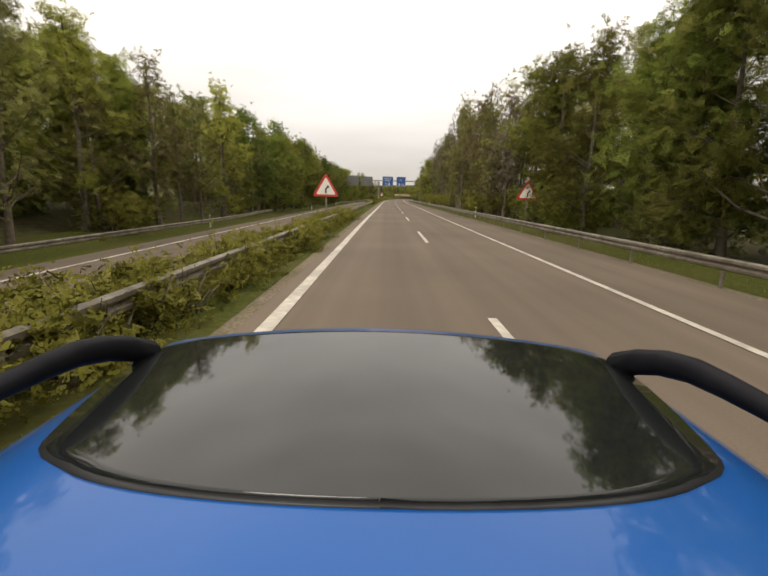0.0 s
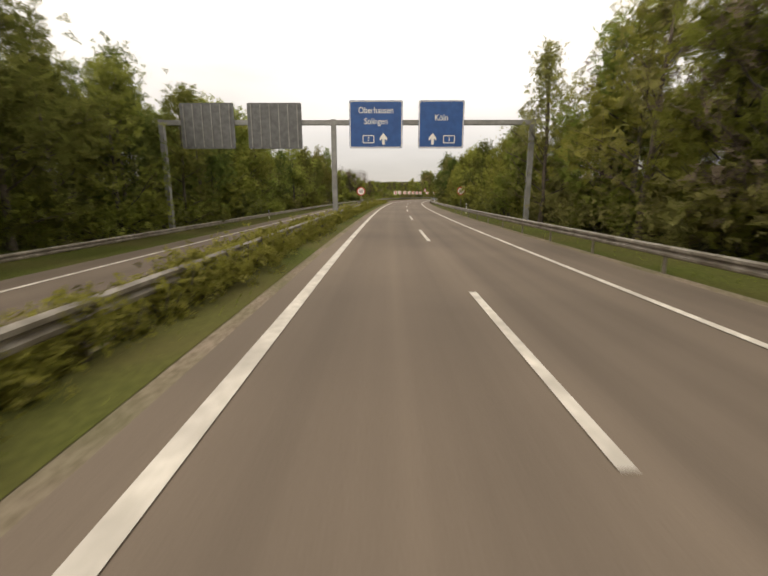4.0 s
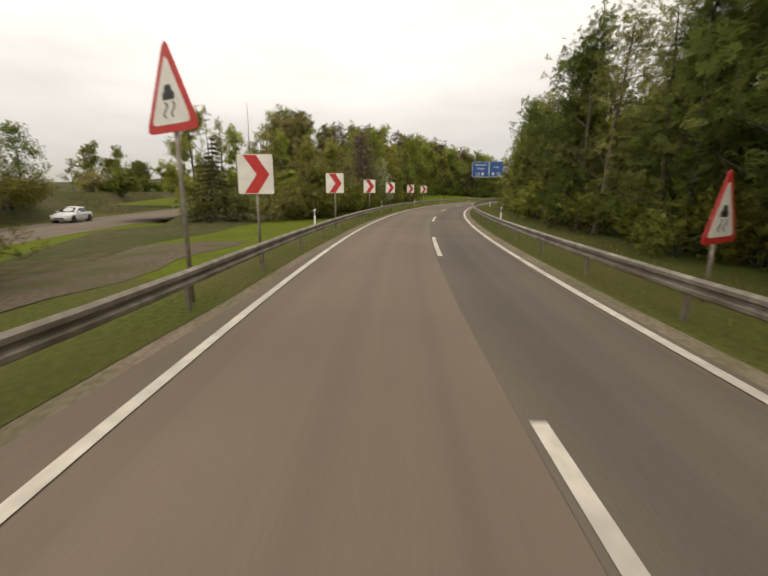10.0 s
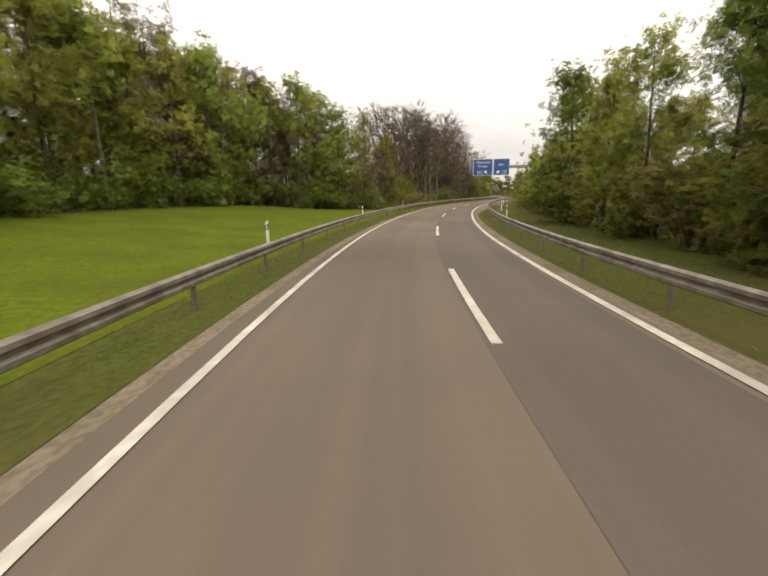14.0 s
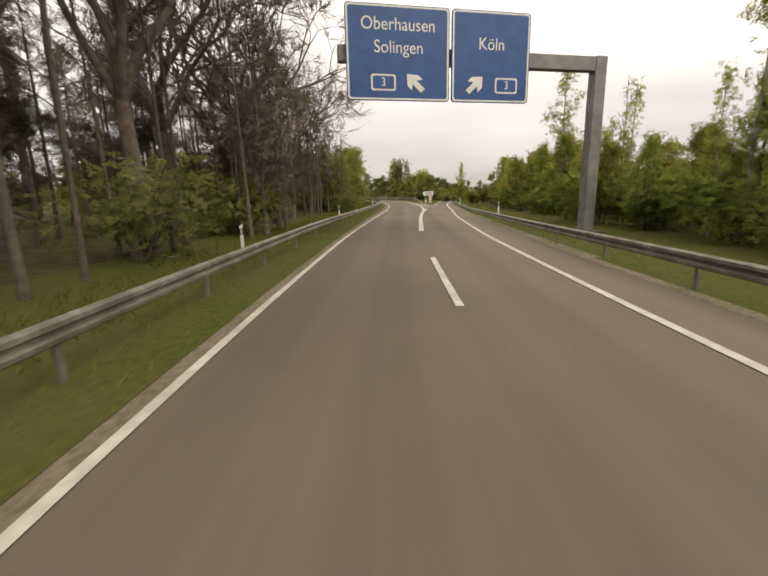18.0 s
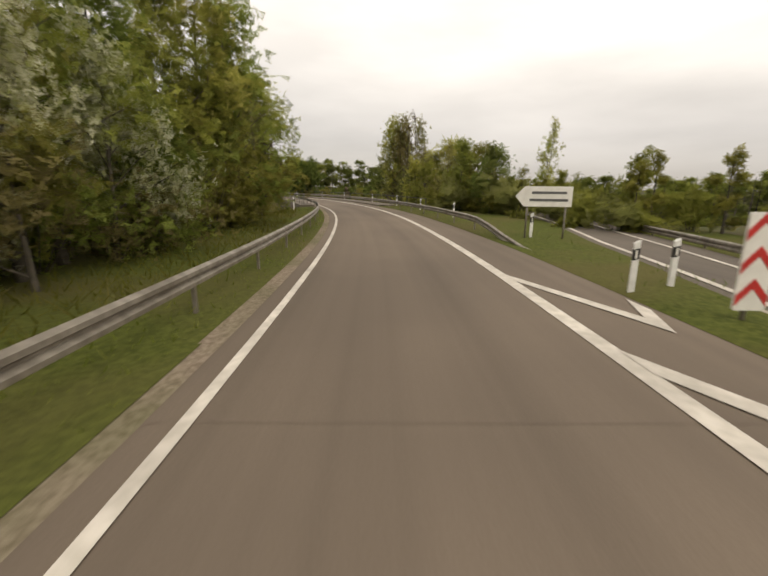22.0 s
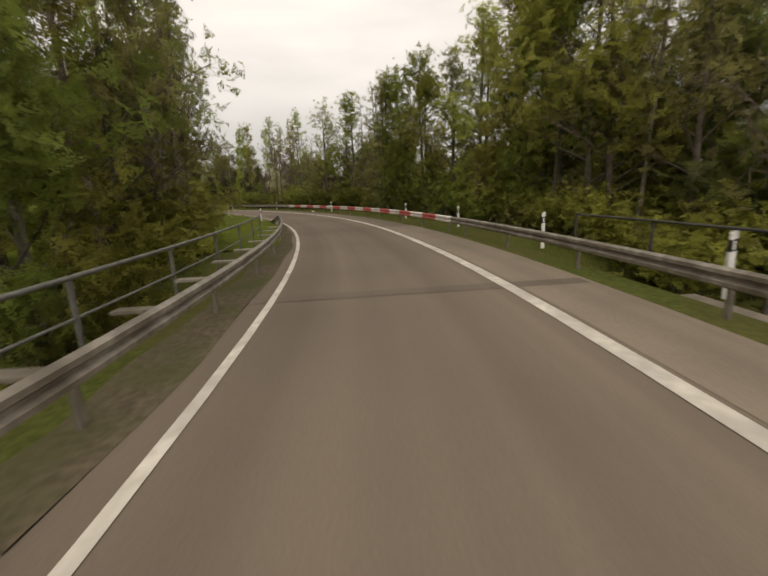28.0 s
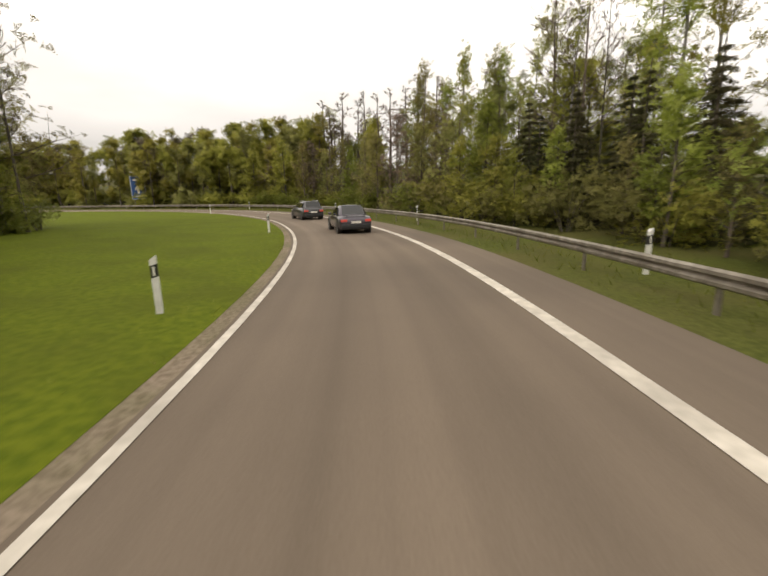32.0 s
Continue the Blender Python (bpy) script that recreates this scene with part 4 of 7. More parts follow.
def rounded(w, h, r, n=5):
    pts = []
    for cx, cz, a0 in ((w / 2 - r, h / 2 - r, 0), (-w / 2 + r, h / 2 - r, 90), (-w / 2 + r, -h / 2 + r, 180), (w / 2 - r, -h / 2 + r, 270)):
        pts += [(cx + r * math.cos(radians(a0 + 90 * k / n)), cz + r * math.sin(radians(a0 + 90 * k / n))) for k in range(n + 1)]
    return pts


def plate(name, outline, y0, y1, material, parent, x=0.0, z=0.0, label=""):
    bm = bmesh.new()
    prism(bm, [(px + x, pz + z) for px, pz in outline], y0, y1)
    return part(name, bm, material, parent, label)


def arrow(parent, x, z, size, turn, y=-0.075):
    pts = [(-0.12, -0.5), (0.12, -0.5), (0.12, 0.02), (0.34, -0.16), (0.34, 0.12), (0.0, 0.5), (-0.34, 0.12), (-0.34, -0.16), (-0.12, 0.02)]
    c, s = math.cos(radians(turn)), math.sin(radians(turn))
    plate("arrow", [((px * c - pz * s) * size, (px * s + pz * c) * size) for px, pz in pts], y, y + 0.006, M_SIGNWHITE, parent, x, z)


def direction_panel(top, x, z, w, h, names, turn, number_first, back=False):
    """A blue direction panel with a white rim, place names, a numbered shield and an arrow."""
    pan = plate("panel", rounded(w, h, 0.12), -0.05, 0.02, M_BLUE, top, x, z, "blue sign panel with white lettering")
    rim = bmesh.new()
    a, b = rounded(w - 0.06, h - 0.06, 0.11), rounded(w - 0.18, h - 0.18, 0.09)
    va = [rim.verts.new((px + x, -0.056, pz + z)) for px, pz in a]
    vb = [rim.verts.new((px + x, -0.056, pz + z)) for px, pz in b]
    for k in range(len(va)):
        rim.faces.new((va[k], va[(k + 1) % len(va)], vb[(k + 1) % len(va)], vb[k]))
    part("rim", rim, M_SIGNWHITE, pan)
    for k, (word, zz) in enumerate(names):
        lettering(word, 0.60, x, -0.058, z + zz, pan, M_SIGNWHITE)
    sx_ = -0.55 if number_first else 0.6
    plate("shield", rounded(0.86, 0.56, 0.08), -0.060, -0.052, M_SIGNWHITE, pan, x + sx_, z - h / 2 + 0.62)
    plate("shield_face", rounded(0.74, 0.44, 0.06), -0.066, -0.056, M_BLUE, pan, x + sx_, z - h / 2 + 0.62)
    lettering("3", 0.42, x + sx_, -0.069, z - h / 2 + 0.62, pan, M_SIGNWHITE)
    arrow(pan, x - sx_, z - h / 2 + 0.64, 0.8, turn)
    for xx in (-w * 0.28, w * 0.28):
        bm = bmesh.new()
        box(bm, x + xx - 0.06, x + xx + 0.06, 0.02, 0.12, z - h / 2 + 0.1, z + h / 2 - 0.1)
        part("bracket", bm, M_GANTRY, pan)


def cantilever_gantry(s, post_d, turn_left, turn_right, label):
    """Two blue panels on an arm that reaches over the road from a post on the right."""
    top = tagged(new("sign_gantry"), label, "sign gantry", "sign gantries")
    bm = bmesh.new()
    box(bm, post_d - 0.24, post_d + 0.24, 0.16, 0.64, -0.3, 7.24, 0.03)
    part("post", bm, M_GANTRY, top)
    bm = bmesh.new()
    box(bm, -2.0, post_d + 0.24, 0.20, 0.60, 6.66, 7.22, 0.03)
    part("arm", bm, M_GANTRY, top)
    bm = bmesh.new()
    box(bm, post_d - 0.55, post_d + 0.55, -0.1, 0.9, -0.3, 0.12, 0.03)
    part("base_plate", bm, M_CONCRETE, top)
    direction_panel(top, 0.02, 6.9, 3.6, 3.2, (("Oberhausen", 0.95), ("Solingen", 0.20)), turn_left, True)
    direction_panel(top, 3.38, 6.9, 2.95, 3.2, (("Köln", 0.45),), turn_right, False)
    return stand(top, s, 0.0, 0.0)


cantilever_gantry(394.0, 7.0, 0, 0, "grey cantilever sign gantry with two blue direction panels")
far_gantry = cantilever_gantry(489.8, 8.0, 45, -45, "grey cantilever sign gantry with arrows to both branches")
far_gantry.matrix_basis = spot(489.8, 0.28, -0.13, 14) @ Matrix.Diagonal((1.20, 1.1, 1.11, 1))


def portal_gantry(s):
    top = tagged(new("sign_gantry"), "grey portal gantry across both carriageways with blue panels", "sign gantry", "sign gantries")
    for x, z0 in ((10.3, -0.3), (-4.3, -0.6), (-17.2, -1.4)):
        bm = bmesh.new()
        box(bm, x - 0.18, x + 0.18, 0.12, 0.48, z0, 7.4, 0.02)
        part("post", bm, M_GANTRY, top)
    bm = bmesh.new()
    box(bm, -17.4, 10.5, 0.14, 0.46, 7.0, 7.35, 0.02)
    part("beam", bm, M_GANTRY, top)
    direction_panel(top, -1.15, 7.0, 3.9, 3.3, (("Oberhausen", 0.95), ("Solingen", 0.20)), 0, True)
    direction_panel(top, 3.6, 7.0, 3.3, 3.3, (("Köln", 0.45),), 0, False)
    for x in (-8.6, -13.6):
        pan = plate("panel_back", rounded(4.0, 3.2, 0.12), -0.02, 0.05, M_SIGNBACK, top, x, 6.9, "bare grey back of a sign panel")
        for k in range(6):
            bm = bmesh.new()
            box(bm, x - 1.7 + 0.68 * k - 0.04, x - 1.7 + 0.68 * k + 0.04, -0.08, -0.02, 5.4, 8.4)
            part("stiffener", bm, M_GANTRY, pan)
    return stand(top, s, 0.0, 0.0)


portal_gantry(156.0)


# ---- small signs ----
def sign_post(top, x, h, r=0.04, z0=-0.4):
    bm = bmesh.new()
    tube(bm, (x, 0.06, z0), (x, 0.06, h), r, sides=10)
    part("post", bm, M_ZINC, top, smooth=True)


def tri_outline(r, cut=0.10):
    pts = []
    for k in range(3):
        a = radians(90 + 120 * k)
        for e in (-22, 0, 22):
            rr = r * (1.0 if e == 0 else 0.985)
            pts.append((rr * math.cos(a) * (1 - cut) + cut * r * math.cos(a + radians(e * 3)), rr * math.sin(a) * (1 - cut) + cut * r * math.sin(a + radians(e * 3))))
    return pts


def warning_triangle(s, d, z, label, size=0.85, h=2.55, bend=1, turn=0.0, skid=False):
    top = tagged(new("warning_sign"), label, "warning sign", "warning signs")
    sign_post(top, 0.0, h + 0.3)
    f = plate("face", tri_outline(size), -0.02, 0.0, M_RED, top, 0, h, "red bordered triangle")
    plate("white_field", tri_outline(size * 0.74), -0.026, -0.01, M_SIGNWHITE, f, 0, h)
    pts = [(-0.06, -0.30), (0.05, -0.30), (0.05, -0.02), (0.16, 0.08), (0.20, 0.02), (0.24, 0.22), (0.05, 0.24), (0.10, 0.16), (-0.06, 0.02)]
    if skid:
        car_ = [(-0.20, 0.02), (0.20, 0.02), (0.20, 0.14), (0.13, 0.16), (0.10, 0.27), (-0.10, 0.27), (-0.13, 0.16), (-0.20, 0.14)]
        plate("symbol", [(a * size, b * size) for a, b in car_], -0.032, -0.02, M_BLACK, f, 0, h)
        for x0 in (-0.13, 0.13):
            wave = [(x0 + 0.07 * math.sin(k * 1.25) - 0.022, -0.02 - 0.055 * k) for k in range(6)]
            wave += [(a + 0.045, b) for a, b in wave[::-1]]
            plate("skid_mark", [(a * size, b * size) for a, b in wave], -0.032, -0.02, M_BLACK, f, 0, h)
        return stand(top, s, d, z, turn)
    plate("symbol", [(x_ * bend * size, (z_ - 0.02) * size) for x_, z_ in pts], -0.032, -0.02, M_BLACK, f, 0, h)
    return stand(top, s, d, z)


warning_triangle(29.0, -3.75 - 0.35, -0.1, "red and white triangular bend warning sign in the median", 0.95, 2.5)
warning_triangle(33.6, 10.8, 0.0, "red and white triangular bend warning sign at the trees", 0.95, 2.5)
warning_triangle(304.0, -3.75, 0.1, "red and white triangular skid warning sign beside the chevrons", 0.92, 3.42, turn=-34, skid=True)
warning_triangle(304.8, 6.2, 0.0, "red and white triangular skid warning sign below the trees", 0.88, 1.62, turn=36, skid=True)


def round_sign(s, d, z, label):
    top = tagged(new("speed_sign"), label, "speed sign", "speed signs")
    sign_post(top, 0.0, 2.9)
    ring = [(0.60 * math.cos(2 * math.pi * k / 32), 0.60 * math.sin(2 * math.pi * k / 32)) for k in range(32)]
    f = plate("face", ring, -0.02, 0.0, M_RED, top, 0, 2.5, "red ringed round face")
    plate("white_field", [(a * 0.78, b * 0.78) for a, b in ring], -0.026, -0.01, M_SIGNWHITE, f, 0, 2.5)
    lettering("80", 0.62, 0, -0.03, 2.5, f, M_BLACK, 0.9)
    return stand(top, s, d, z)


round_sign(185.0, -4.9, -0.1, "round white speed sign with a red ring in the median")
round_sign(186.0, 9.4, 0.0, "round white speed sign with a red ring behind the rail")


def chevron_board():
    """A white board with a red arrowhead that points into the bend, on a post."""
    top = tagged(new("chevron_board"), "white chevron board with a red arrowhead pointing into the bend", "chevron board", "chevron boards in the bend")
    sign_post(top, 0.0, 2.6, 0.04)
    f = plate("panel", rounded(0.98, 1.06, 0.04, 2), -0.02, 0.02, M_SIGNWHITE, top, 0, 2.4, "white board")
    plate("arrowhead", [(-0.34, 0.51), (0.02, 0.51), (0.37, 0.0), (0.02, -0.51), (-0.34, -0.51), (0.02, 0.0)], -0.028, -0.015, M_RED, f, 0.02, 2.4, "red arrowhead")
    return top


CHEV = chevron_board()
stand(CHEV, 266.4, -7.4, 0.0, 4)
for s, d in ((271.5, -6.9), (277.2, -6.1), (282.1, -5.4), (287.7, -5.0), (293.0, -4.6), (297.8, -4.2), (308.4, -3.9), (320.2, -4.0), (332.6, -4.1), (342.8, -4.0), (355.9, -4.1), (365.5, -4.2)):
    copy_thing(CHEV, spot(s, d, 0.1, random.uniform(-4, 8)))

# ---- gore board and arrow sign ----
top = tagged(new("hazard_board"), "narrow hazard board with red and white arrowheads on the gore", "hazard board")
f = plate("panel", rounded(0.5, 1.5, 0.03, 2), -0.02, 0.02, M_SIGNWHITE, top, 0, 1.0, "white board")
for k in range(3):
    z = 0.42 + 0.5 * k
    plate("arrowhead", [(-0.25, z - 0.10), (0.0, z + 0.18), (0.25, z - 0.10), (0.25, z + 0.06), (0.0, z + 0.34), (-0.25, z + 0.06)], -0.028, -0.015, M_RED, f)
sign_post(top, 0, 1.4)
stand(top, 546.8, 5.7, 0.0)
top = tagged(new("arrow_sign"), "white arrow-shaped direction sign with two lines of writing on two posts", "direction sign")
f = plate("panel", [(-1.25, 0.0), (-0.9, 0.40), (0.95, 0.40), (0.95, -0.40), (-0.9, -0.40)], -0.03, 0.02, M_SIGNWHITE, top, 0, 1.75, "white arrow-shaped panel")
for zz, w in ((0.15, 1.35), (-0.14, 1.5)):
    plate("writing_bar", rounded(w, 0.10, 0.02, 2), -0.038, -0.026, M_SIGNBACK, f, 0.05, 1.75 + zz, "unreadable line of writing")
sign_post(top, -0.75, 2.1)
sign_post(top, 0.75, 2.1)
stand(top, 557.6, 7.1, 0.0, -12)
top = tagged(new("direction_sign"), "blue upright direction sign with white symbols on two posts", "direction sign")
f = plate("panel", rounded(2.5, 4.4, 0.15), -0.03, 0.02, M_BLUE, top, 0, 3.9, "blue panel")
plate("rim", rounded(2.36, 4.26, 0.13), -0.034, -0.03, M_SIGNWHITE, f, 0, 3.9)
plate("field", rounded(2.22, 4.12, 0.11), -0.040, -0.034, M_BLUE, f, 0, 3.9)
plate("writing_bar", rounded(1.5, 0.3, 0.04, 2), -0.048, -0.04, M_SIGNWHITE, f, 0, 5.3)
arrow(f, 0, 3.6, 1.6, 0, -0.048)
plate("writing_bar", rounded(1.2, 0.3, 0.04, 2), -0.048, -0.04, M_SIGNWHITE, f, 0, 2.3)
sign_post(top, -0.8, 5.8, 0.06)
sign_post(top, 0.8, 5.8, 0.06)
top.matrix_basis = pose(185.8, 664.9, 0, 0, 0, 52)


# ---- small things by the road ----
def litter(s, d, size, turn, material, label):
    """A crushed carton: a box with its corners pushed about."""
    bm = bmesh.new()
    box(bm, -size, size, -size * 0.7, size * 0.7, 0.0, size * 1.1, size * 0.12)
    for v in bm.verts:
        v.co += Vector((random.uniform(-1, 1), random.uniform(-1, 1), random.uniform(-0.6, 0.4))) * size * 0.14
        v.co.z = max(v.co.z, 0.0)
    ob = part("carton", bm, material)
    tagged(ob, label, "litter", "litter on the shoulder")
    stand(ob, s, d, 0.004, turn)


litter(694.0, 5.0, 0.13, 20, M_WHITE, "crushed white carton lying on the shoulder")
litter(461.5, 6.6, 0.10, 50, M_WHITE, "crushed white carton lying on the grass edge")
litter(292.5, -3.2, 0.07, 70, M_BLACK, "crumpled dark rubbish lying on the shoulder")
litter(292.0, -3.4, 0.05, 15, M_WHITE, "crushed white carton lying on the shoulder")
top = tagged(new("marker_sign"), "small blue marker plate on a post behind the guard rail", "marker sign")
sign_post(top, 0.0, 1.25, 0.025)
f = plate("panel", rounded(0.42, 0.34, 0.03, 2), -0.02, 0.0, M_BLUE, top, 0, 1.05, "blue panel")
plate("writing_bar", rounded(0.3, 0.09, 0.01, 2), -0.028, -0.014, M_SIGNWHITE, f, 0, 1.07, "unreadable white marking")
stand(top, 229.5, 7.1, -0.1)

top = tagged(new("marker_post"), "thin yellow marker post standing in the meadow", "marker post")
bm = bmesh.new()
tube(bm, (0, 0, -0.3), (0, 0, 1.25), 0.045, 0.04, 10)
part("pole", bm, M_YELLOW, top, smooth=True)
bm = bmesh.new()
tube(bm, (0, 0, 1.25), (0, 0, 1.34), 0.055, 0.02, 10)
part("cap", bm, M_BLACK, top, "dark cap", True)
stand(top, 394.0, -17.2, ground_z(394.0, -17.2) + 0.05)

# ---- vegetation ----
def join(blocks):
    v, f, o = [], [], 0
    for a, b in blocks:
        v.append(a)
        f += [tuple(i + o for i in q) for q in b]
        o += len(a)
    return (np.vstack(v), f) if v else (np.zeros((0, 3)), [])


def leaf_cards(rng, centres, size, flat=0.5):
    """Small leaf sprays turned every way."""
    n = len(centres)
    a = rng.normal(size=(n, 3))
    a[:, 2] *= flat
    a /= np.linalg.norm(a, axis=1)[:, None]
    b = np.cross(a, rng.normal(size=(n, 3)))
    b /= np.linalg.norm(b, axis=1)[:, None] + 1e-9
    k = size * rng.uniform(0.55, 1.25, (n, 1))
    c = np.asarray(centres)
    v = np.stack([c - a * k, c + a * k * 0.6 + b * k * 0.75, c + a * k * 0.75 - b * k * 0.65], 1).reshape(-1, 3)
    return v, [(3 * i, 3 * i + 1, 3 * i + 2) for i in range(n)]


def tree_shape(rng, h, base, spread, limbs, twigs, leaves, leaf_size, lean=0.03, up=0.9, scatter=0.55, trunk_r=None, fine=True, shape=0.6):
    """Wood, twigs and leaves of one broadleaved tree. base: where the crown begins, as a share of the height."""
    r0 = trunk_r or 0.011 * h + 0.03
    hs = np.linspace(0, 0.97 * h, 7)
    drift = np.cumsum(rng.normal(0, lean * h / 7, (7, 2)), 0)
    drift[0] = 0
    axis = np.column_stack([drift, hs])
    rad = r0 * (1 - 0.93 * (hs / h)) + 0.008
    rad[0] *= 1.35
    wood, tw, lc = [tube_arrays(axis, rad, 7 if fine else 5)], [], []
    for i in range(limbs):
        u = base + (0.96 - base) * (i + rng.uniform(0, 1)) / limbs
        z = u * h
        o = np.array([np.interp(z, hs, axis[:, 0]), np.interp(z, hs, axis[:, 1]), z])
        q = (u - base) / (1 - base)
        ln = spread * (math.sin(math.pi * min(1, 0.22 + 0.78 * q ** shape)) * 0.85 + 0.18) * rng.uniform(0.75, 1.25)
        w = rng.uniform(0, 2 * math.pi)
        el = up * (0.35 + 0.6 * q) + rng.normal(0, 0.12)
        d = np.array([math.cos(w) * math.cos(el), math.sin(w) * math.cos(el), math.sin(el)])
        mid = o + d * ln * 0.5 + np.array([0, 0, 0.06 * ln])
        end = o + d * ln + np.array([0, 0, 0.16 * ln]) + rng.normal(0, 0.08 * ln, 3)
        rl = max(0.012, 0.42 * np.interp(z, hs, rad))
        wood.append(tube_arrays([o, mid, end], [rl, rl * 0.6, rl * 0.22], 4 if fine else 3))
        nt = max(2, int(twigs / limbs * (0.6 + ln / spread * 0.6)))
        for j in range(nt):
            e = rng.uniform(0.25, 1.0)
            p = o * (1 - e) ** 2 + 2 * mid * e * (1 - e) + end * e * e
            dd = d + rng.normal(0, 0.65, 3) + np.array([0, 0, 0.25])
            dd /= np.linalg.norm(dd)
            tl = ln * rng.uniform(0.2, 0.5)
            p2 = p + dd * tl
            if fine:
                tw.append(tube_arrays([p, p2], [max(0.008, rl * 0.3), 0.004], 3))
            lc.append((p, p2))
    tips = np.array(lc)
    n = int(leaves)
    lv = (np.zeros((0, 3)), [])
    if n:
        idx = rng.integers(0, len(tips), n)
        e = rng.uniform(0.2, 1.15, (n, 1))
        c = tips[idx, 0] * (1 - e) + tips[idx, 1] * e + rng.normal(0, scatter * spread * 0.16, (n, 3))
        lv = leaf_cards(rng, c, leaf_size)
    return join(wood), join(tw), lv


def bare_twigs(rng, h, base, spread, limbs, twigs, n, up=1.0, fine=True, thin=1.0):
    """A leafless tree: limbs that fork twice into thin twigs."""
    wood, tw, lv = tree_shape(rng, h, base, spread, limbs, twigs, 0, 0.1, up=up, trunk_r=(0.009 * h + 0.04) * thin, fine=fine, lean=0.02)
    tips = tw[0].reshape(-1, 6, 3) if fine and len(tw[0]) else None
    v, f, o = [], [], 0
    if tips is not None:
        p0, p1 = tips[:, :3].mean(1), tips[:, 3:].mean(1)
        idx = rng.integers(0, len(p0), n)
        e = rng.uniform(0.15, 1.0, (n, 1))
        a = p0[idx] * (1 - e) + p1[idx] * e
        d = (p1 - p0)[idx]
        ln = np.linalg.norm(d, axis=1)[:, None]
        d = d / (ln + 1e-9) + rng.normal(0, 0.55, (n, 3)) + np.array([0, 0, 0.25])
        d /= np.linalg.norm(d, axis=1)[:, None]
        b = a + d * rng.uniform(0.35, 1.1, (n, 1)) * np.clip(ln, 0.5, 1.6) * 0.7
        s = np.cross(d, rng.normal(size=(n, 3)))
        s /= np.linalg.norm(s, axis=1)[:, None] + 1e-9
        w = 0.011
        v = np.stack([a - s * w, a + s * w, b], 1).reshape(-1, 3)
        f = [(3 * i, 3 * i + 1, 3 * i + 2) for i in range(n)]
        tw = join([tw, (v, f)])
    return wood, tw, lv


def oak_shape(rng, h, spread, depth=5, n=2600):
    """A leafless oak: a stout bole that parts into heavy limbs, forking again and again into fine twigs."""
    wood, tips = [], []

    def fork(p, d, r, ln, k):
        bend = d + rng.normal(0, 0.16, 3)
        mid = p + d * ln * 0.5 + rng.normal(0, 0.05 * ln, 3)
        q = p + (d + bend) * 0.5 * ln
        wood.append(tube_arrays([p, mid, q], [r, r * 0.85, r * 0.68], 6 if k > 3 else 4 if k > 1 else 3))
        if k == 0:
            tips.append((p, q))
            return
        for j in range(3 if rng.random() < 0.45 else 2):
            e = d + rng.normal(0, 0.48, 3) + np.array([0, 0, 0.10])
            e = e / np.linalg.norm(e)
            fork(q, e, r * rng.uniform(0.52, 0.70), ln * rng.uniform(0.66, 0.86), k - 1)

    bole = np.array([rng.normal(0, 0.2), rng.normal(0, 0.2), h * rng.uniform(0.26, 0.34)])
    r0 = 0.018 * h
    wood.append(tube_arrays([(0, 0, 0), bole * 0.5 + rng.normal(0, 0.05, 3), bole], [r0 * 1.3, r0, r0 * 0.9], 8))
    for j in range(5):
        w = 2 * math.pi * (j + rng.uniform(-0.3, 0.3)) / 4
        out = 0.25 if j == 4 else spread
        e = np.array([math.cos(w) * out, math.sin(w) * out, 1.0])
        fork(bole, e / np.linalg.norm(e), r0 * rng.uniform(0.45, 0.65), h * rng.uniform(0.17, 0.22), depth)
    t = np.array(tips)
    i = rng.integers(0, len(t), n)
    a = t[i, 0] + (t[i, 1] - t[i, 0]) * rng.uniform(0.1, 1.0, (n, 1))
    d = t[i, 1] - t[i, 0]
    d = d / np.linalg.norm(d, axis=1)[:, None] + rng.normal(0, 0.5, (n, 3))
    b = a + d * rng.uniform(0.3, 0.8, (n, 1))
    sd_ = np.cross(d, rng.normal(size=(n, 3)))
    sd_ = sd_ / np.linalg.norm(sd_, axis=1)[:, None] * 0.010
    v = np.stack([a - sd_, a + sd_, b], 1).reshape(-1, 3)
    return join(wood), (v, [(3 * k, 3 * k + 1, 3 * k + 2) for k in range(n)]), (np.zeros((0, 3)), [])


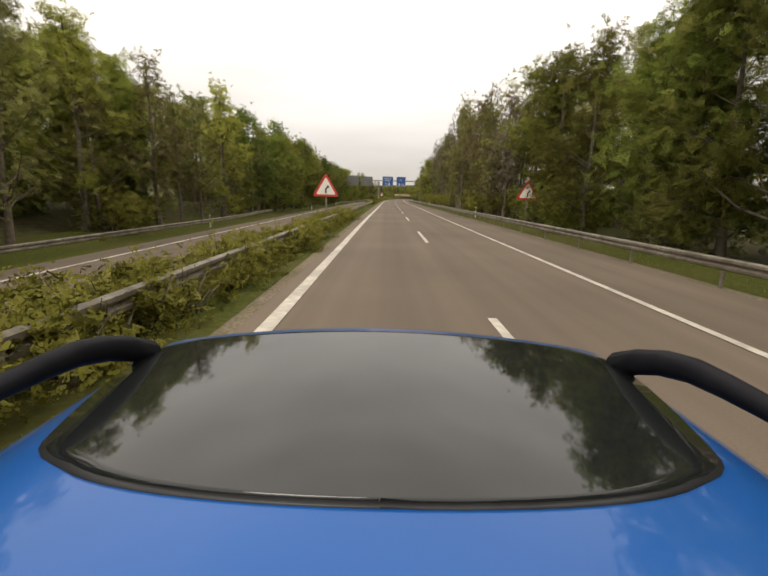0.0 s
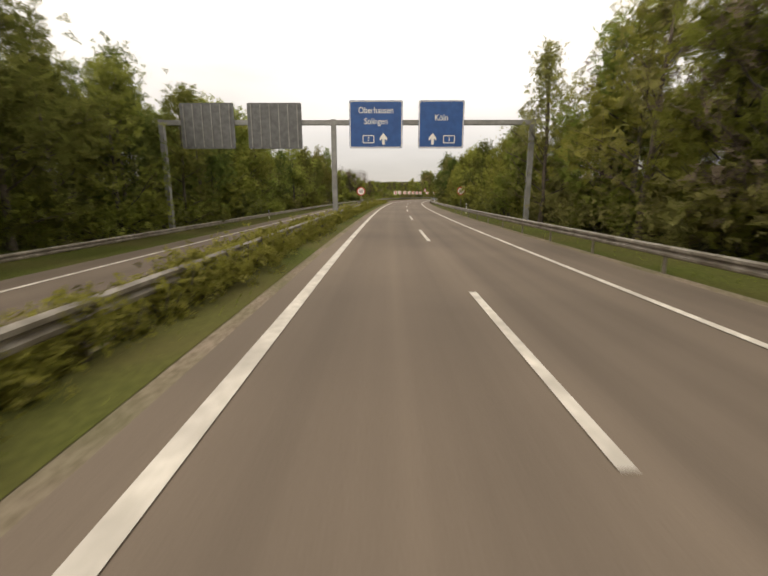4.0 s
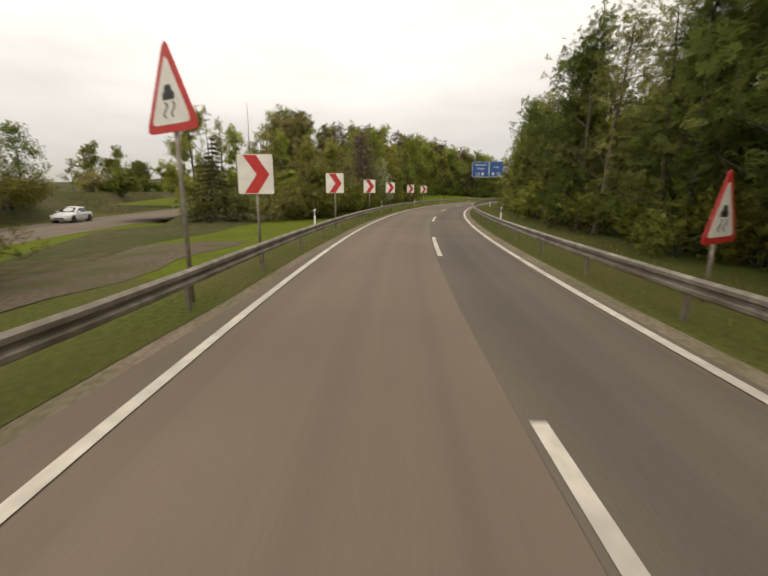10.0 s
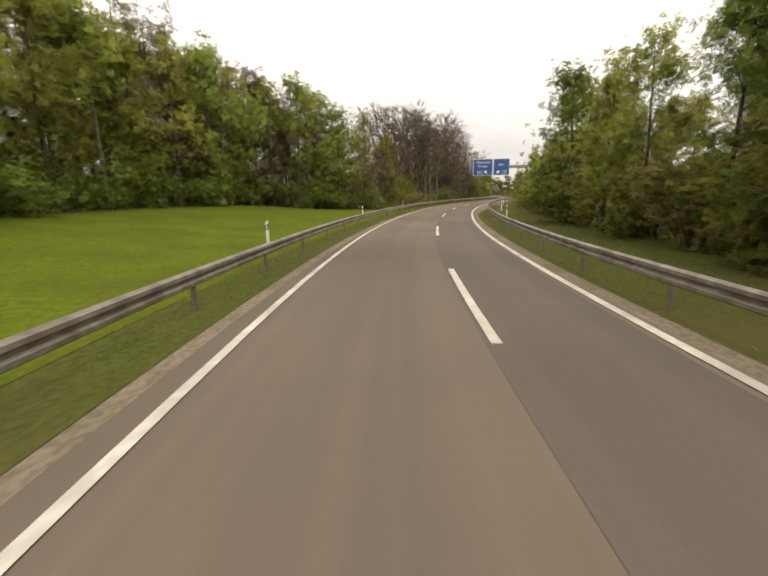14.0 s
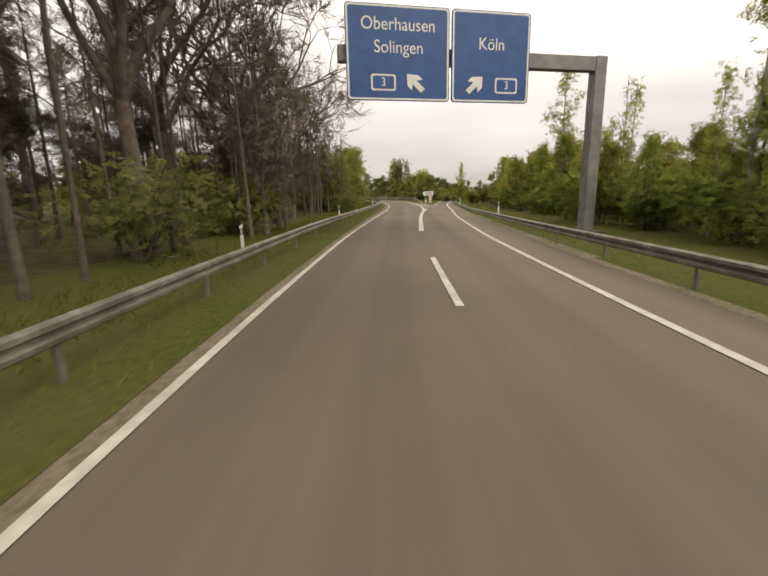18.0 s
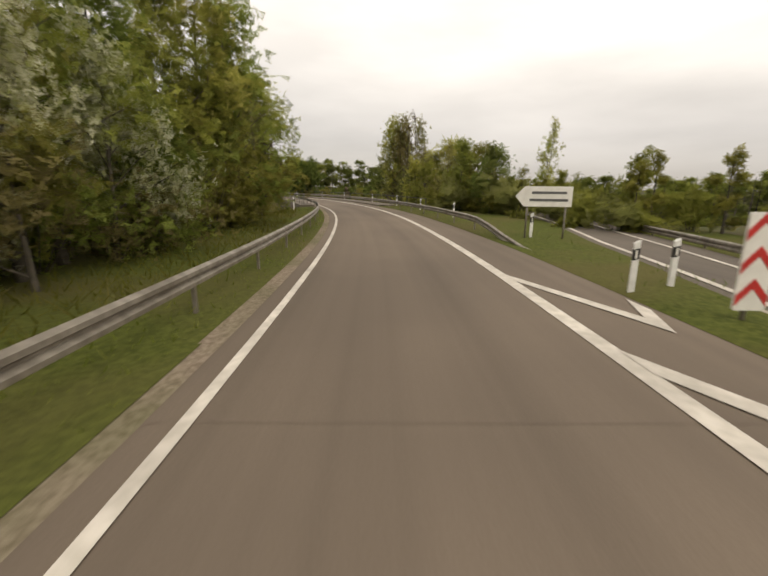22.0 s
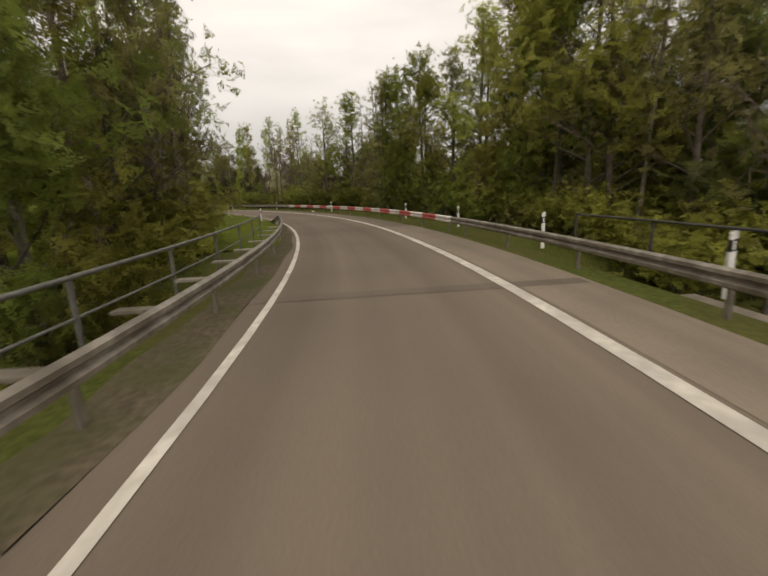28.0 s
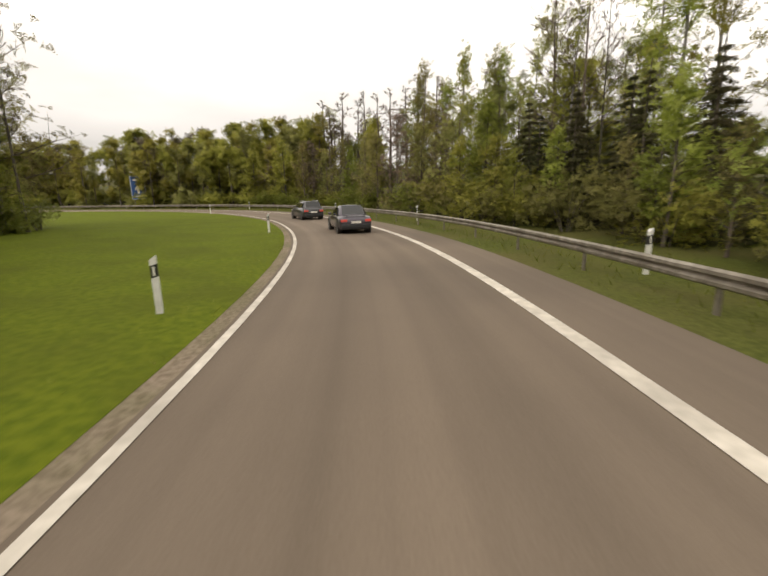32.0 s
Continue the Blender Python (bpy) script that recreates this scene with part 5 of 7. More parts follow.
def spruce_shape(rng, h, leaves, fine=True):
    hs = np.linspace(0, h, 5)
    wood = [tube_arrays(np.column_stack([0 * hs, 0 * hs, hs]), 0.012 * h * (1 - 0.95 * hs / h) + 0.01, 6)]
    c = []
    whorls = int(h * 1.6)
    for i in range(whorls):
        z = h * (0.08 + 0.9 * i / whorls)
        ln = (h - z) * 0.24 + 0.06
        for k in range(7):
            w = rng.uniform(0, 2 * math.pi)
            e = np.array([math.cos(w) * ln, math.sin(w) * ln, -0.28 * ln])
            wood.append(tube_arrays([(0, 0, z), np.array([0, 0, z]) + e], [0.02, 0.006], 3))
            m = max(3, int(leaves / whorls / 6))
            q = rng.uniform(0.1, 1.05, (m, 1))
            c.append(np.array([0, 0, z]) + e * q + rng.normal(0, 0.05 + 0.05 * (h - z) / h, (m, 3)) - np.array([0, 0, 0.08]))
    c = np.vstack(c)
    v, f = leaf_cards(rng, c, 0.24, 0.5)
    centre = np.repeat(c, 3, axis=0)
    taper = 0.30 + 0.70 * np.clip((h - centre[:, 2:]) / (0.6 * h), 0, 1)
    return join(wood), (np.zeros((0, 3)), []), (centre + (v - centre) * taper, f)


def outward(v):
    """Normals of a crown: away from its core, as the mass of leaves faces the light."""
    c = v.mean(0) - np.array([0, 0, 0.25 * np.ptp(v[:, 2])])
    q = (v - c) / (v.std(0) + 1e-6) + np.array([0, 0, 0.35])
    q = q / (np.linalg.norm(q, axis=1)[:, None] + 1e-9)
    return q


def tree_thing(name, shape, bark, leaf, label, category="tree", twig=M_TWIG):
    wood, tw, lv = shape
    top = tagged(new(name), label, category, "trees along the road")
    link_part("trunk", to_mesh("trunk", wood, bark, True), top)
    if len(tw[0]):
        tagged(link_part("branchwork", to_mesh("branchwork", tw, twig), top), kind="stuff")
    if len(lv[0]):
        link_part("crown", to_mesh("crown", lv, leaf, soft=outward(lv[0])), top)
    return top


def bush_shape(rng, h, w, leaves, size, stems=7, fine=True):
    wood, c = [], []
    for k in range(stems):
        a = rng.uniform(0, 2 * math.pi)
        r = w * rng.uniform(0.1, 0.5)
        e = np.array([math.cos(a) * r, math.sin(a) * r, h * rng.uniform(0.6, 1.0)])
        wood.append(tube_arrays([e * (0.1, 0.1, 0), e * 0.55 + rng.normal(0, 0.05, 3), e], [0.03, 0.02, 0.006], 3))
    lobes = [np.array([rng.normal(0, w * 0.26), rng.normal(0, w * 0.26), h * rng.uniform(0.25, 0.85)]) for k in range(9)]
    for k in range(leaves):
        q = lobes[rng.integers(0, 9)]
        c.append(q + rng.normal(0, 1, 3) * (w * 0.15, w * 0.15, h * 0.15))
    c = np.array(c)
    c[:, 2] = np.abs(c[:, 2]) * 0.98 + 0.04
    return join(wood), (np.zeros((0, 3)), []), leaf_cards(rng, c, size)


RNG = np.random.default_rng(7)
PROTO, COARSE, FULL = {}, {}, {}


def add_kind(key, make, bark, leaf, label, category="tree", n=2, name="tree"):
    """Some trees of a kind in full, and plain ones of the same habit for the depth of the wood."""
    FULL[key] = [make(2) for k in range(n)]
    PROTO[key] = [tree_thing(name, q, bark, leaf, label, category) for q in FULL[key]]
    COARSE[key] = ([[make(g) for k in range(2)] for g in (0, 1)], bark, leaf)


def broad(h, base, spread, leaves, size, twigs=60, **kw):
    """A broadleaved habit in three grades: 2 in full, 1 for the depth of a wood, 0 for the distance."""
    return lambda g: tree_shape(RNG, h, base, spread, (8, 10, 22)[g], (24, 34, twigs)[g], leaves * (0.11, 0.10, 0.42)[g], size * (4.6, 4.6, 2.1)[g], fine=g == 2, **kw)


add_kind("green", broad(12, 0.05, 3.1, 5000, 0.17, scatter=1.0), M_BARK, L_GREEN, "broadleaved tree in fresh green spring leaf", n=3, name="leafy_tree")
add_kind("dark", broad(12, 0.04, 3.2, 5200, 0.17, scatter=1.0), M_BARK, L_DARK, "dense broadleaved tree with deep green foliage", n=2, name="leafy_tree")
add_kind("young", broad(12, 0.08, 2.5, 3400, 0.155, up=1.1, scatter=0.9), M_BARK, L_YELLOW, "slim tree with sparse yellow-green young leaves", n=2, name="young_tree")
add_kind("half", broad(12, 0.12, 2.5, 2300, 0.145, 150, up=1.1, scatter=0.9), M_BARK_GREY, L_OLIVE, "tall tree just coming into leaf, branches showing", n=3, name="budding_tree")
add_kind("birch", broad(12, 0.15, 1.8, 1300, 0.13, 110, up=1.25, trunk_r=0.09, scatter=0.8), M_BIRCH, L_YELLOW, "slender birch with white bark and thin light leaves", n=2, name="birch_tree")
add_kind("bare", lambda g: bare_twigs(RNG, 12, 0.30, 3.3, (10, 16, 22)[g], (40, 60, 160)[g], 1700, fine=g == 2), M_BARK_GREY, L_BROWN, "tall bare tree with fine leafless branches", n=3, name="bare_tree")
add_kind("slim_bare", lambda g: bare_twigs(RNG, 12, 0.36, 1.6, (8, 12, 18)[g], (30, 40, 90)[g], 800, up=1.2, fine=g == 2, thin=0.55), M_BARK, L_BROWN, "slim bare tree with a straight thin trunk", n=3, name="bare_tree")
add_kind("oak", lambda g: oak_shape(RNG, 12, 0.55, (2, 3, 5)[g], (200, 500, 4200)[g]), M_BARK_GREY, L_BROWN, "big leafless oak with spreading crooked limbs", n=3, name="oak_tree")
add_kind("brown", broad(12, 0.06, 2.7, 2300, 0.15, 90, up=1.1, scatter=1.0), M_BARK_GREY, L_BROWN, "brown budding tree with a haze of fine twigs", n=2, name="budding_tree")
add_kind("poplar", lambda g: bare_twigs(RNG, 12, 0.12, 1.3, (8, 12, 26)[g], (30, 40, 150)[g], 1500, up=1.35, fine=g == 2, thin=0.6), M_BARK_GREY, L_BROWN, "tall pale leafless poplar in a row", n=2, name="poplar_tree")
add_kind("spruce", lambda g: spruce_shape(RNG, 12, (400, 800, 3400)[g], g == 2), M_BARK, L_SPRUCE, "dark green spruce with drooping branches", n=2, name="spruce_tree")
add_kind("bush", lambda g: bush_shape(RNG, 3.0, 3.6, (90, 190, 1000)[g], (1.0, 0.60, 0.23)[g]), M_BARK, L_GREEN, "leafy green shrub at the edge of the wood", "shrub", 3, "shrub")
add_kind("dull_bush", lambda g: bush_shape(RNG, 3.0, 3.4, (90, 180, 900)[g], (0.95, 0.58, 0.22)[g]), M_BARK, L_OLIVE, "olive-brown shrub with few leaves", "shrub", 2, "shrub")
add_kind("hedge", lambda g: bush_shape(RNG, 1.0, 1.25, (60, 120, 420)[g], (0.3, 0.2, 0.135)[g], 6), M_BARK, L_GREEN, "low scruffy shrub planted in the median", "shrub", 4, "shrub")
add_kind("blossom", lambda g: tree_shape(RNG, 6, 0.08, 2.2, 18, 90, (200, 500, 3000)[g], (0.5, 0.4, 0.19)[g], fine=g == 2, scatter=1.0), M_BARK, L_BLOSSOM, "small tree covered in white blossom", n=1, name="blossom_tree")
USED = set()
LEAFY = {m.name for m in (L_GREEN, L_DARK, L_YELLOW, L_OLIVE, L_BLOSSOM, L_SPRUCE, L_BROWN)}
COUNT = {}


def plant(key, s, d, h, line=ROAD, wide=1.0, label="", at=None):
    """One tree of the kind, h metres high, on the ground there."""
    p = line.at(s, d) if at is None else np.array(at, float)
    k = RNG.integers(0, len(PROTO[key]))
    src = PROTO[key][k]
    own = {"bush": 3.0, "dull_bush": 3.0, "blossom": 6.0, "hedge": 1.0}.get(key, 12.0)
    f = h / own
    q, e = ROAD.sd(np.array([p]))
    z = ground_z(q[0], e[0]) - 0.12
    w = f * wide * RNG.uniform(0.88, 1.12)
    m = pose(float(p[0]), float(p[1]), z, RNG.normal(0, 1.2), RNG.normal(0, 1.2), RNG.uniform(0, 360)) @ Matrix.Diagonal((w, w, f, 1))
    COUNT[key] = COUNT.get(key, 0) + 1
    if src.name not in USED:
        USED.add(src.name)
        src.matrix_basis = m
        ob = src
    else:
        ob = copy_thing(src, m @ Matrix.Diagonal([1 / k for k in src.scale] + [1]))
    if label:
        tagged(ob, label)
    return ob


def pick(mix):
    keys = list(mix)
    w = np.array([mix[k] for k in keys], float)
    return keys[RNG.choice(len(keys), p=w / w.sum())]


def grow(blocks, shape, mats, w, f, o):
    """Adds one turned and scaled tree to the mass."""
    a = RNG.uniform(0, 2 * math.pi)
    rot = np.array([[math.cos(a) * w, -math.sin(a) * w, 0], [math.sin(a) * w, math.cos(a) * w, 0], [0, 0, f]])
    for vf, m in zip(shape, mats):
        if len(vf[0]):
            v = vf[0] @ rot.T + np.array(o)
            blocks.setdefault(m.name, (m, [], []))
            blocks[m.name][1].append((v, vf[1]))
            blocks[m.name][2].append(outward(v))


def mass(name, items, label, category):
    """Many shrubs that nobody could count, joined. items: kind, s, d, height, width."""
    blocks = {}
    for key, q, d, h, wide in items:
        x, y = ROAD.at(q, d)
        shape = FULL[key][RNG.integers(0, len(FULL[key]))]
        f = h / {"hedge": 1.0}.get(key, 3.0)
        grow(blocks, shape, (COARSE[key][1], M_TWIG, COARSE[key][2]), f * wide * RNG.uniform(0.88, 1.12), f, (float(x), float(y), ground_z(q, d) - 0.1))
    for m, bl, nr in blocks.values():
        ob = new(name, to_mesh(name, join(bl), m, soft=np.vstack(nr) if m.name in LEAFY else None))
        tagged(ob, label, category, "", "stuff")


def edge_of_wood(s0, s1, d, step, mix, h0, h1, jitter=1.6, wide=1.0, under=0.75, green=0.65):
    """A row of single trees along the edge of a wood, and the shrubs below them. d: a number or a table over s."""
    low = []
    for s in np.arange(s0, s1, step):
        k = pick(mix)
        dd = float(d(s)) if callable(d) else d
        h = RNG.uniform(h0, h1) * (0.28 if "bush" in k else 1.0)
        plant(k, s + RNG.uniform(-0.4, 0.4) * step, dd + RNG.uniform(-jitter, jitter), h, wide=wide)
        if "bush" not in k and RNG.random() < under:
            low.append(("bush" if RNG.random() < green else "dull_bush", s + RNG.uniform(-0.5, 0.5) * step, dd - math.copysign(RNG.uniform(-0.5, 1.2), dd), RNG.uniform(1.8, 3.4), 1.15))
    if low:
        mass("undergrowth", low, "tangled shrubs along the edge of the wood", "undergrowth")


def deep_wood(s0, s1, d0, d1, spacing, mix, h0, h1, label, line=ROAD, wide=1.0, under=0.55, grade=1):
    """The depth of a wood behind its edge, as one mass of trunks and foliage."""
    n = max(1, int(abs(s1 - s0) * abs(d1 - d0) / (1.25 * spacing) ** 2))
    blocks = {}
    ss, dd = RNG.uniform(s0, s1, n), RNG.uniform(min(d0, d1), max(d0, d1), n)
    pts = line.at(ss, dd)
    rs, rd = ROAD.sd(pts)
    zz = height(rs, rd)
    for i in range(n):
        if not (min(d0, d1) - 4 < rd[i] < max(d0, d1) + 4) or (rd[i] > -7 and rd[i] < 8.5):
            continue
        if abs(OPP.sd(pts[i:i + 1])[1][0]) < OPP_HALF + 3 and rs[i] < 420 and rd[i] < 0:
            continue
        inward = abs(dd[i] - d0) / (abs(d1 - d0) + 1e-6)
        todo = [(pick(mix), h0 + (h1 - h0) * np.clip(inward + RNG.uniform(-0.25, 0.25), 0, 1), pts[i])]
        if RNG.random() < under:
            todo.append(("bush" if RNG.random() < 0.6 else "dull_bush", RNG.uniform(6, 13), pts[i] + RNG.normal(0, 1.5, 2)))
        for k, hh, q in todo:
            shapes, bark, leaf = COARSE[k]
            wood, tw, lv = shapes[grade][RNG.integers(0, 2)]
            own = {"bush": 3.0, "dull_bush": 3.0, "blossom": 6.0, "hedge": 1.0}.get(k, 12.0)
            f = hh / own * (0.28 if "bush" in k else 1.0)
            w = f * RNG.uniform(0.9, 1.2) * wide
            grow(blocks, (wood, tw, lv), (bark, M_TWIG, leaf), w, f, (q[0], q[1], zz[i] - 0.2))
    for m, bl, nr in blocks.values():
        leafy = m.name in LEAFY
        ob = new("woodland", to_mesh("woodland", join(bl), m, soft=np.vstack(nr) if leafy else None))
        tagged(ob, label, "woodland", "", "stuff")


# right side
edge_of_wood(-24, 44, 13.4, 4.0, {"green": 3, "dark": 3, "half": 3}, 11, 13.5)
edge_of_wood(42, 58, 13.4, 2.2, {"half": 3, "brown": 3, "slim_bare": 3}, 12, 15, under=0.5)
deep_wood(-30, 58, 15, 28, 4.2, {"green": 3, "dark": 2, "half": 3, "bare": 1}, 12, 17, "dense mixed spring wood behind the guard rail")
edge_of_wood(56, 134, 13.4, 1.2, {"slim_bare": 8, "half": 2, "brown": 1}, 14, 18, 1.6, 0.85, under=0.25, green=0.7)
deep_wood(56, 134, 15, 20, 2.9, {"slim_bare": 7, "half": 1.5}, 12, 16, "row of thin bare trees with open land behind", under=0.3)
deep_wood(40, 240, 70, 90, 7.0, {"dark": 2, "half": 2, "bush": 1}, 8, 12, "distant belt of trees beyond a field", grade=0, wide=1.4)
edge_of_wood(132, 162, 13.0, 3.0, {"half": 4, "brown": 2, "green": 2}, 11.5, 14, under=1.0)
edge_of_wood(160, 222, 11.8, 3.4, {"green": 4, "dark": 3, "half": 1}, 6.5, 9, under=1.0)
deep_wood(132, 226, 13.0, 26, 3.9, {"green": 3, "dark": 3, "half": 2.5}, 8, 11, "dense low spring wood behind the guard rail", under=0.8)
edge_of_wood(218, 241, 10.4, 2.8, {"dark": 3, "half": 3, "green": 2, "bare": 1}, 8.4, 10.6, 0.8, under=1.0, green=0.5)
deep_wood(218, 243, 12, 26, 3.6, {"dark": 3, "half": 3, "green": 2}, 8.2, 10.6, "dark mixed wood close to the rail", under=0.9)
edge_of_wood(243, 262, 15, 3.0, {"slim_bare": 4, "brown": 2, "dull_bush": 3}, 3.6, 5.5, 1.5, 0.8, under=1.0, green=0.4)
plant("birch", 300, 10.5, 15.0)
edge_of_wood(264, 275, 12.4, 2.0, {"brown": 4, "half": 3}, 6.5, 8.5, 0.8, 1.0, under=1.0, green=0.4)
edge_of_wood(268, 280, 17.5, 2.0, {"bare": 4, "slim_bare": 5}, 13.5, 16.5, 1.8, under=0.6)
edge_of_wood(276, 290, 10.9, 2.6, {"green": 5, "half": 3, "young": 2}, 12, 14, 0.9, under=1.0)
edge_of_wood(290, 312, 10.9, 3.2, {"green": 4, "dark": 3, "half": 3}, 10.5, 13, 0.9, under=1.0)
plant("birch", 304, 8.8, 13.5)
deep_wood(282, 316, 13, 28, 4.0, {"green": 4, "dark": 4, "half": 1}, 12, 15.5, "dense spring wood on the inside of the bend", under=0.8)
edge_of_wood(312, 352, 10.8, 3.6, {"green": 4, "dark": 4, "young": 1, "half": 1}, 8.5, 11.5, 0.9, under=1.0)
edge_of_wood(352, 402, 10.8, 3.6, {"green": 4, "dark": 4, "young": 1, "half": 3}, 8.5, 11, 0.9, under=1.0)
deep_wood(314, 404, 12.5, 27, 4.1, {"green": 4, "dark": 3, "half": 3}, 9.5, 12, "dense spring wood on the inside of the bend", under=0.8)
edge_of_wood(402, 428, 11.4, 3.2, {"green": 4, "young": 3, "half": 2}, 8, 10.5, 1.2, under=1.0)
edge_of_wood(428, 452, 11.8, 3.4, {"young": 3, "birch": 4}, 6, 8.5, 1.2, under=1.0)
deep_wood(404, 440, 13, 25, 4.2, {"green": 4, "young": 3, "birch": 1}, 8, 10.5, "light young wood beside the ramp", under=0.9)
edge_of_wood(450, 545, table((450, 12), (470, 13), (505, 14), (530, 14), (545, 20)), 3.0, {"young": 4, "green": 4}, 4.6, 7.2, 1.2, under=1.0, green=0.9)
edge_of_wood(450, 545, table((450, 12.5), (505, 15), (545, 21)), 4.6, {"birch": 5, "slim_bare": 1}, 7, 9.5, 1.2, 0.9, under=0.0)
plant("birch", 488, 13.5, 13.5)
plant("birch", 512, 14.5, 13.0)
deep_wood(452, 545, 14.5, 26, 3.8, {"young": 3, "green": 4}, 4.5, 6.8, "light young wood beside the exit", under=1.0)
deep_wood(545, 566, 22, 34, 3.0, {"young": 4, "birch": 2, "green": 4}, 8.0, 10.5, "young trees beyond the exit lane", under=1.0)
deep_wood(560, 588, 10.5, 19, 2.6, {"bush": 4, "green": 2, "young": 3}, 3.4, 4.8, "shrubs and young trees between the ramp and the exit lane", under=1.0)
edge_of_wood(574, 592, 11.8, 1.9, {"dark": 3, "green": 3, "half": 2}, 5.5, 7.5, 1.2, 1.1, under=1.0)
edge_of_wood(592, 599, 12.0, 1.4, {"half": 5, "young": 4}, 9.5, 12.5, 1.0, 0.9, under=1.0)
edge_of_wood(597, 606, 12.6, 1.0, {"half": 6, "young": 4, "slim_bare": 2}, 16, 18.5, 1.4, 0.75, under=1.0)
deep_wood(595, 606, 14, 20, 2.5, {"half": 5, "young": 4}, 12, 16, "trees on the slope below the ramp", under=0.9)
plant("birch", 586, 24, 13)
plant("birch", 588, 26, 12)
deep_wood(602, 652, 18, 60, 4.6, {"green": 3, "dark": 3, "half": 3, "brown": 2}, 7, 10, "wooded valley beside the bridge", grade=0, under=1.0)
deep_wood(560, 775, 70, 118, 5.8, {"dark": 4, "spruce": 2, "green": 2}, 9.5, 13, "distant dark wood on the far side of the valley", grade=0, wide=1.4)
edge_of_wood(663, 683, 11.0, 2.4, {"young": 3, "half": 4, "green": 3}, 10.5, 13.5, 1.2, under=1.0)
edge_of_wood(683, 700, 10.6, 2.3, {"half": 5, "slim_bare": 4, "young": 2}, 12, 14.5, 1.4, under=1.0, green=0.7)
edge_of_wood(700, 722, 10.6, 2.2, {"slim_bare": 6, "bare": 2}, 10, 13, 1.4, under=1.0, green=0.5)
edge_of_wood(683, 724, 11.6, 2.2, {"young": 3, "brown": 3, "half": 3}, 6, 8.5, 1.2, under=1.0)
plant("blossom", 716, 9.8, 6.0, wide=0.7)
edge_of_wood(655, 666, 10.8, 1.5, {"green": 2, "half": 4, "slim_bare": 3, "young": 2}, 11, 14, 1.0, under=1.0)
deep_wood(654, 667, 12, 30, 3.0, {"dark": 3, "half": 4, "green": 3}, 10, 13, "dense spring wood outside the curve", under=0.9)
deep_wood(664, 726, 13, 28, 4.1, {"slim_bare": 5, "half": 3, "bare": 2, "young": 3, "brown": 2}, 7, 10.5, "open budding wood outside the curve", under=1.0)
edge_of_wood(722, 746, 11.4, 2.6, {"young": 4, "green": 3, "half": 2}, 4.0, 6.0, 1.0, under=1.0)
edge_of_wood(746, 790, 12.0, 3.0, {"young": 4, "half": 4, "green": 2, "brown": 3}, 7.5, 11, 1.4, under=1.0)
for k in range(10):
    plant("spruce", 728 + 1.8 * k, 13.6 + 1.6 * (k % 2) + RNG.uniform(-0.4, 0.4), RNG.uniform(7.0, 8.8), wide=1.35)
edge_of_wood(722, 744, 19.5, 2.2, {"birch": 3, "half": 3, "slim_bare": 2}, 14, 17, 1.0, under=0.0)
deep_wood(744, 800, 13.5, 30, 4.0, {"spruce": 1, "half": 4, "bare": 2, "young": 3, "green": 3, "brown": 2}, 8.5, 13, "mixed budding wood with a few dark spruces outside the curve", under=0.8)
edge_of_wood(742, 762, 17.5, 1.5, {"half": 4, "birch": 3, "bare": 2}, 12.5, 15.5, 1.4, 0.9, under=0.0)
deep_wood(785, 1010, 11, 30, 3.1, {"green": 3, "young": 3, "half": 3, "brown": 3}, 11, 15.5, "hedge and spring wood at the end of the curve", grade=0, under=1.0)
for k in range(13):
    plant("poplar", 0, 0, RNG.uniform(15.5, 18), wide=2.2, at=(249 - 2.5 * k, 668 + 0.7 * k + RNG.uniform(-1.5, 1.5)))
# left side
edge_of_wood(-6, 140, -19.0, 4.0, {"green": 4, "dark": 3, "young": 1.5, "half": 4}, 11, 14, 1.2, under=0.35)
edge_of_wood(140, 192, -19.0, 4.0, {"green": 4, "dark": 3, "half": 3}, 10.5, 13, 1.2, under=1.0)
edge_of_wood(192, 226, -19.5, 4.0, {"green": 4, "dark": 3, "half": 3}, 9.5, 12, 1.2, under=1.0)
for q, e in ((231, -22.5), (235, -23.5), (240, -25)):
    plant("green", q, e, 11.5)
deep_wood(140, 226, -20.5, -34, 4.3, {"green": 4, "dark": 3, "young": 1.5, "half": 2}, 10, 12.5, "dense spring wood beyond the opposite carriageway", under=0.7)
deep_wood(-20, 142, -20.5, -36, 4.3, {"green": 3, "dark": 2, "young": 2, "half": 4}, 12, 16, "tall dense spring wood beyond the opposite carriageway", under=0.7)
deep_wood(224, 300, -25, -42, 3.2, {"green": 3, "half": 3, "brown": 2, "dark": 1}, 9, 13, "mixed budding wood beyond the opposite carriageway", grade=0, under=1.0)
edge_of_wood(234, 245, -23.0, 2.6, {"half": 3, "young": 2, "green": 2}, 11.5, 14, 1.4, 1.0, under=1.0)
edge_of_wood(255, 305, -34, 5.0, {"bare": 3, "half": 3}, 11, 14, 2.0)
OPP_FAR = table((280, -26.5), (300, -28.5), (310, -31), (320, -34), (330, -37.5), (340, -41))
edge_of_wood(292, 336, OPP_FAR, 2.2, {"green": 3, "half": 4, "brown": 2}, 6.5, 8.5, 1.2, under=1.0, green=0.4)
edge_of_wood(294, 322, lambda s: OPP_FAR(s) - 4.5, 3.0, {"bare": 3, "slim_bare": 3}, 11, 13.5, 1.5, under=0.0)
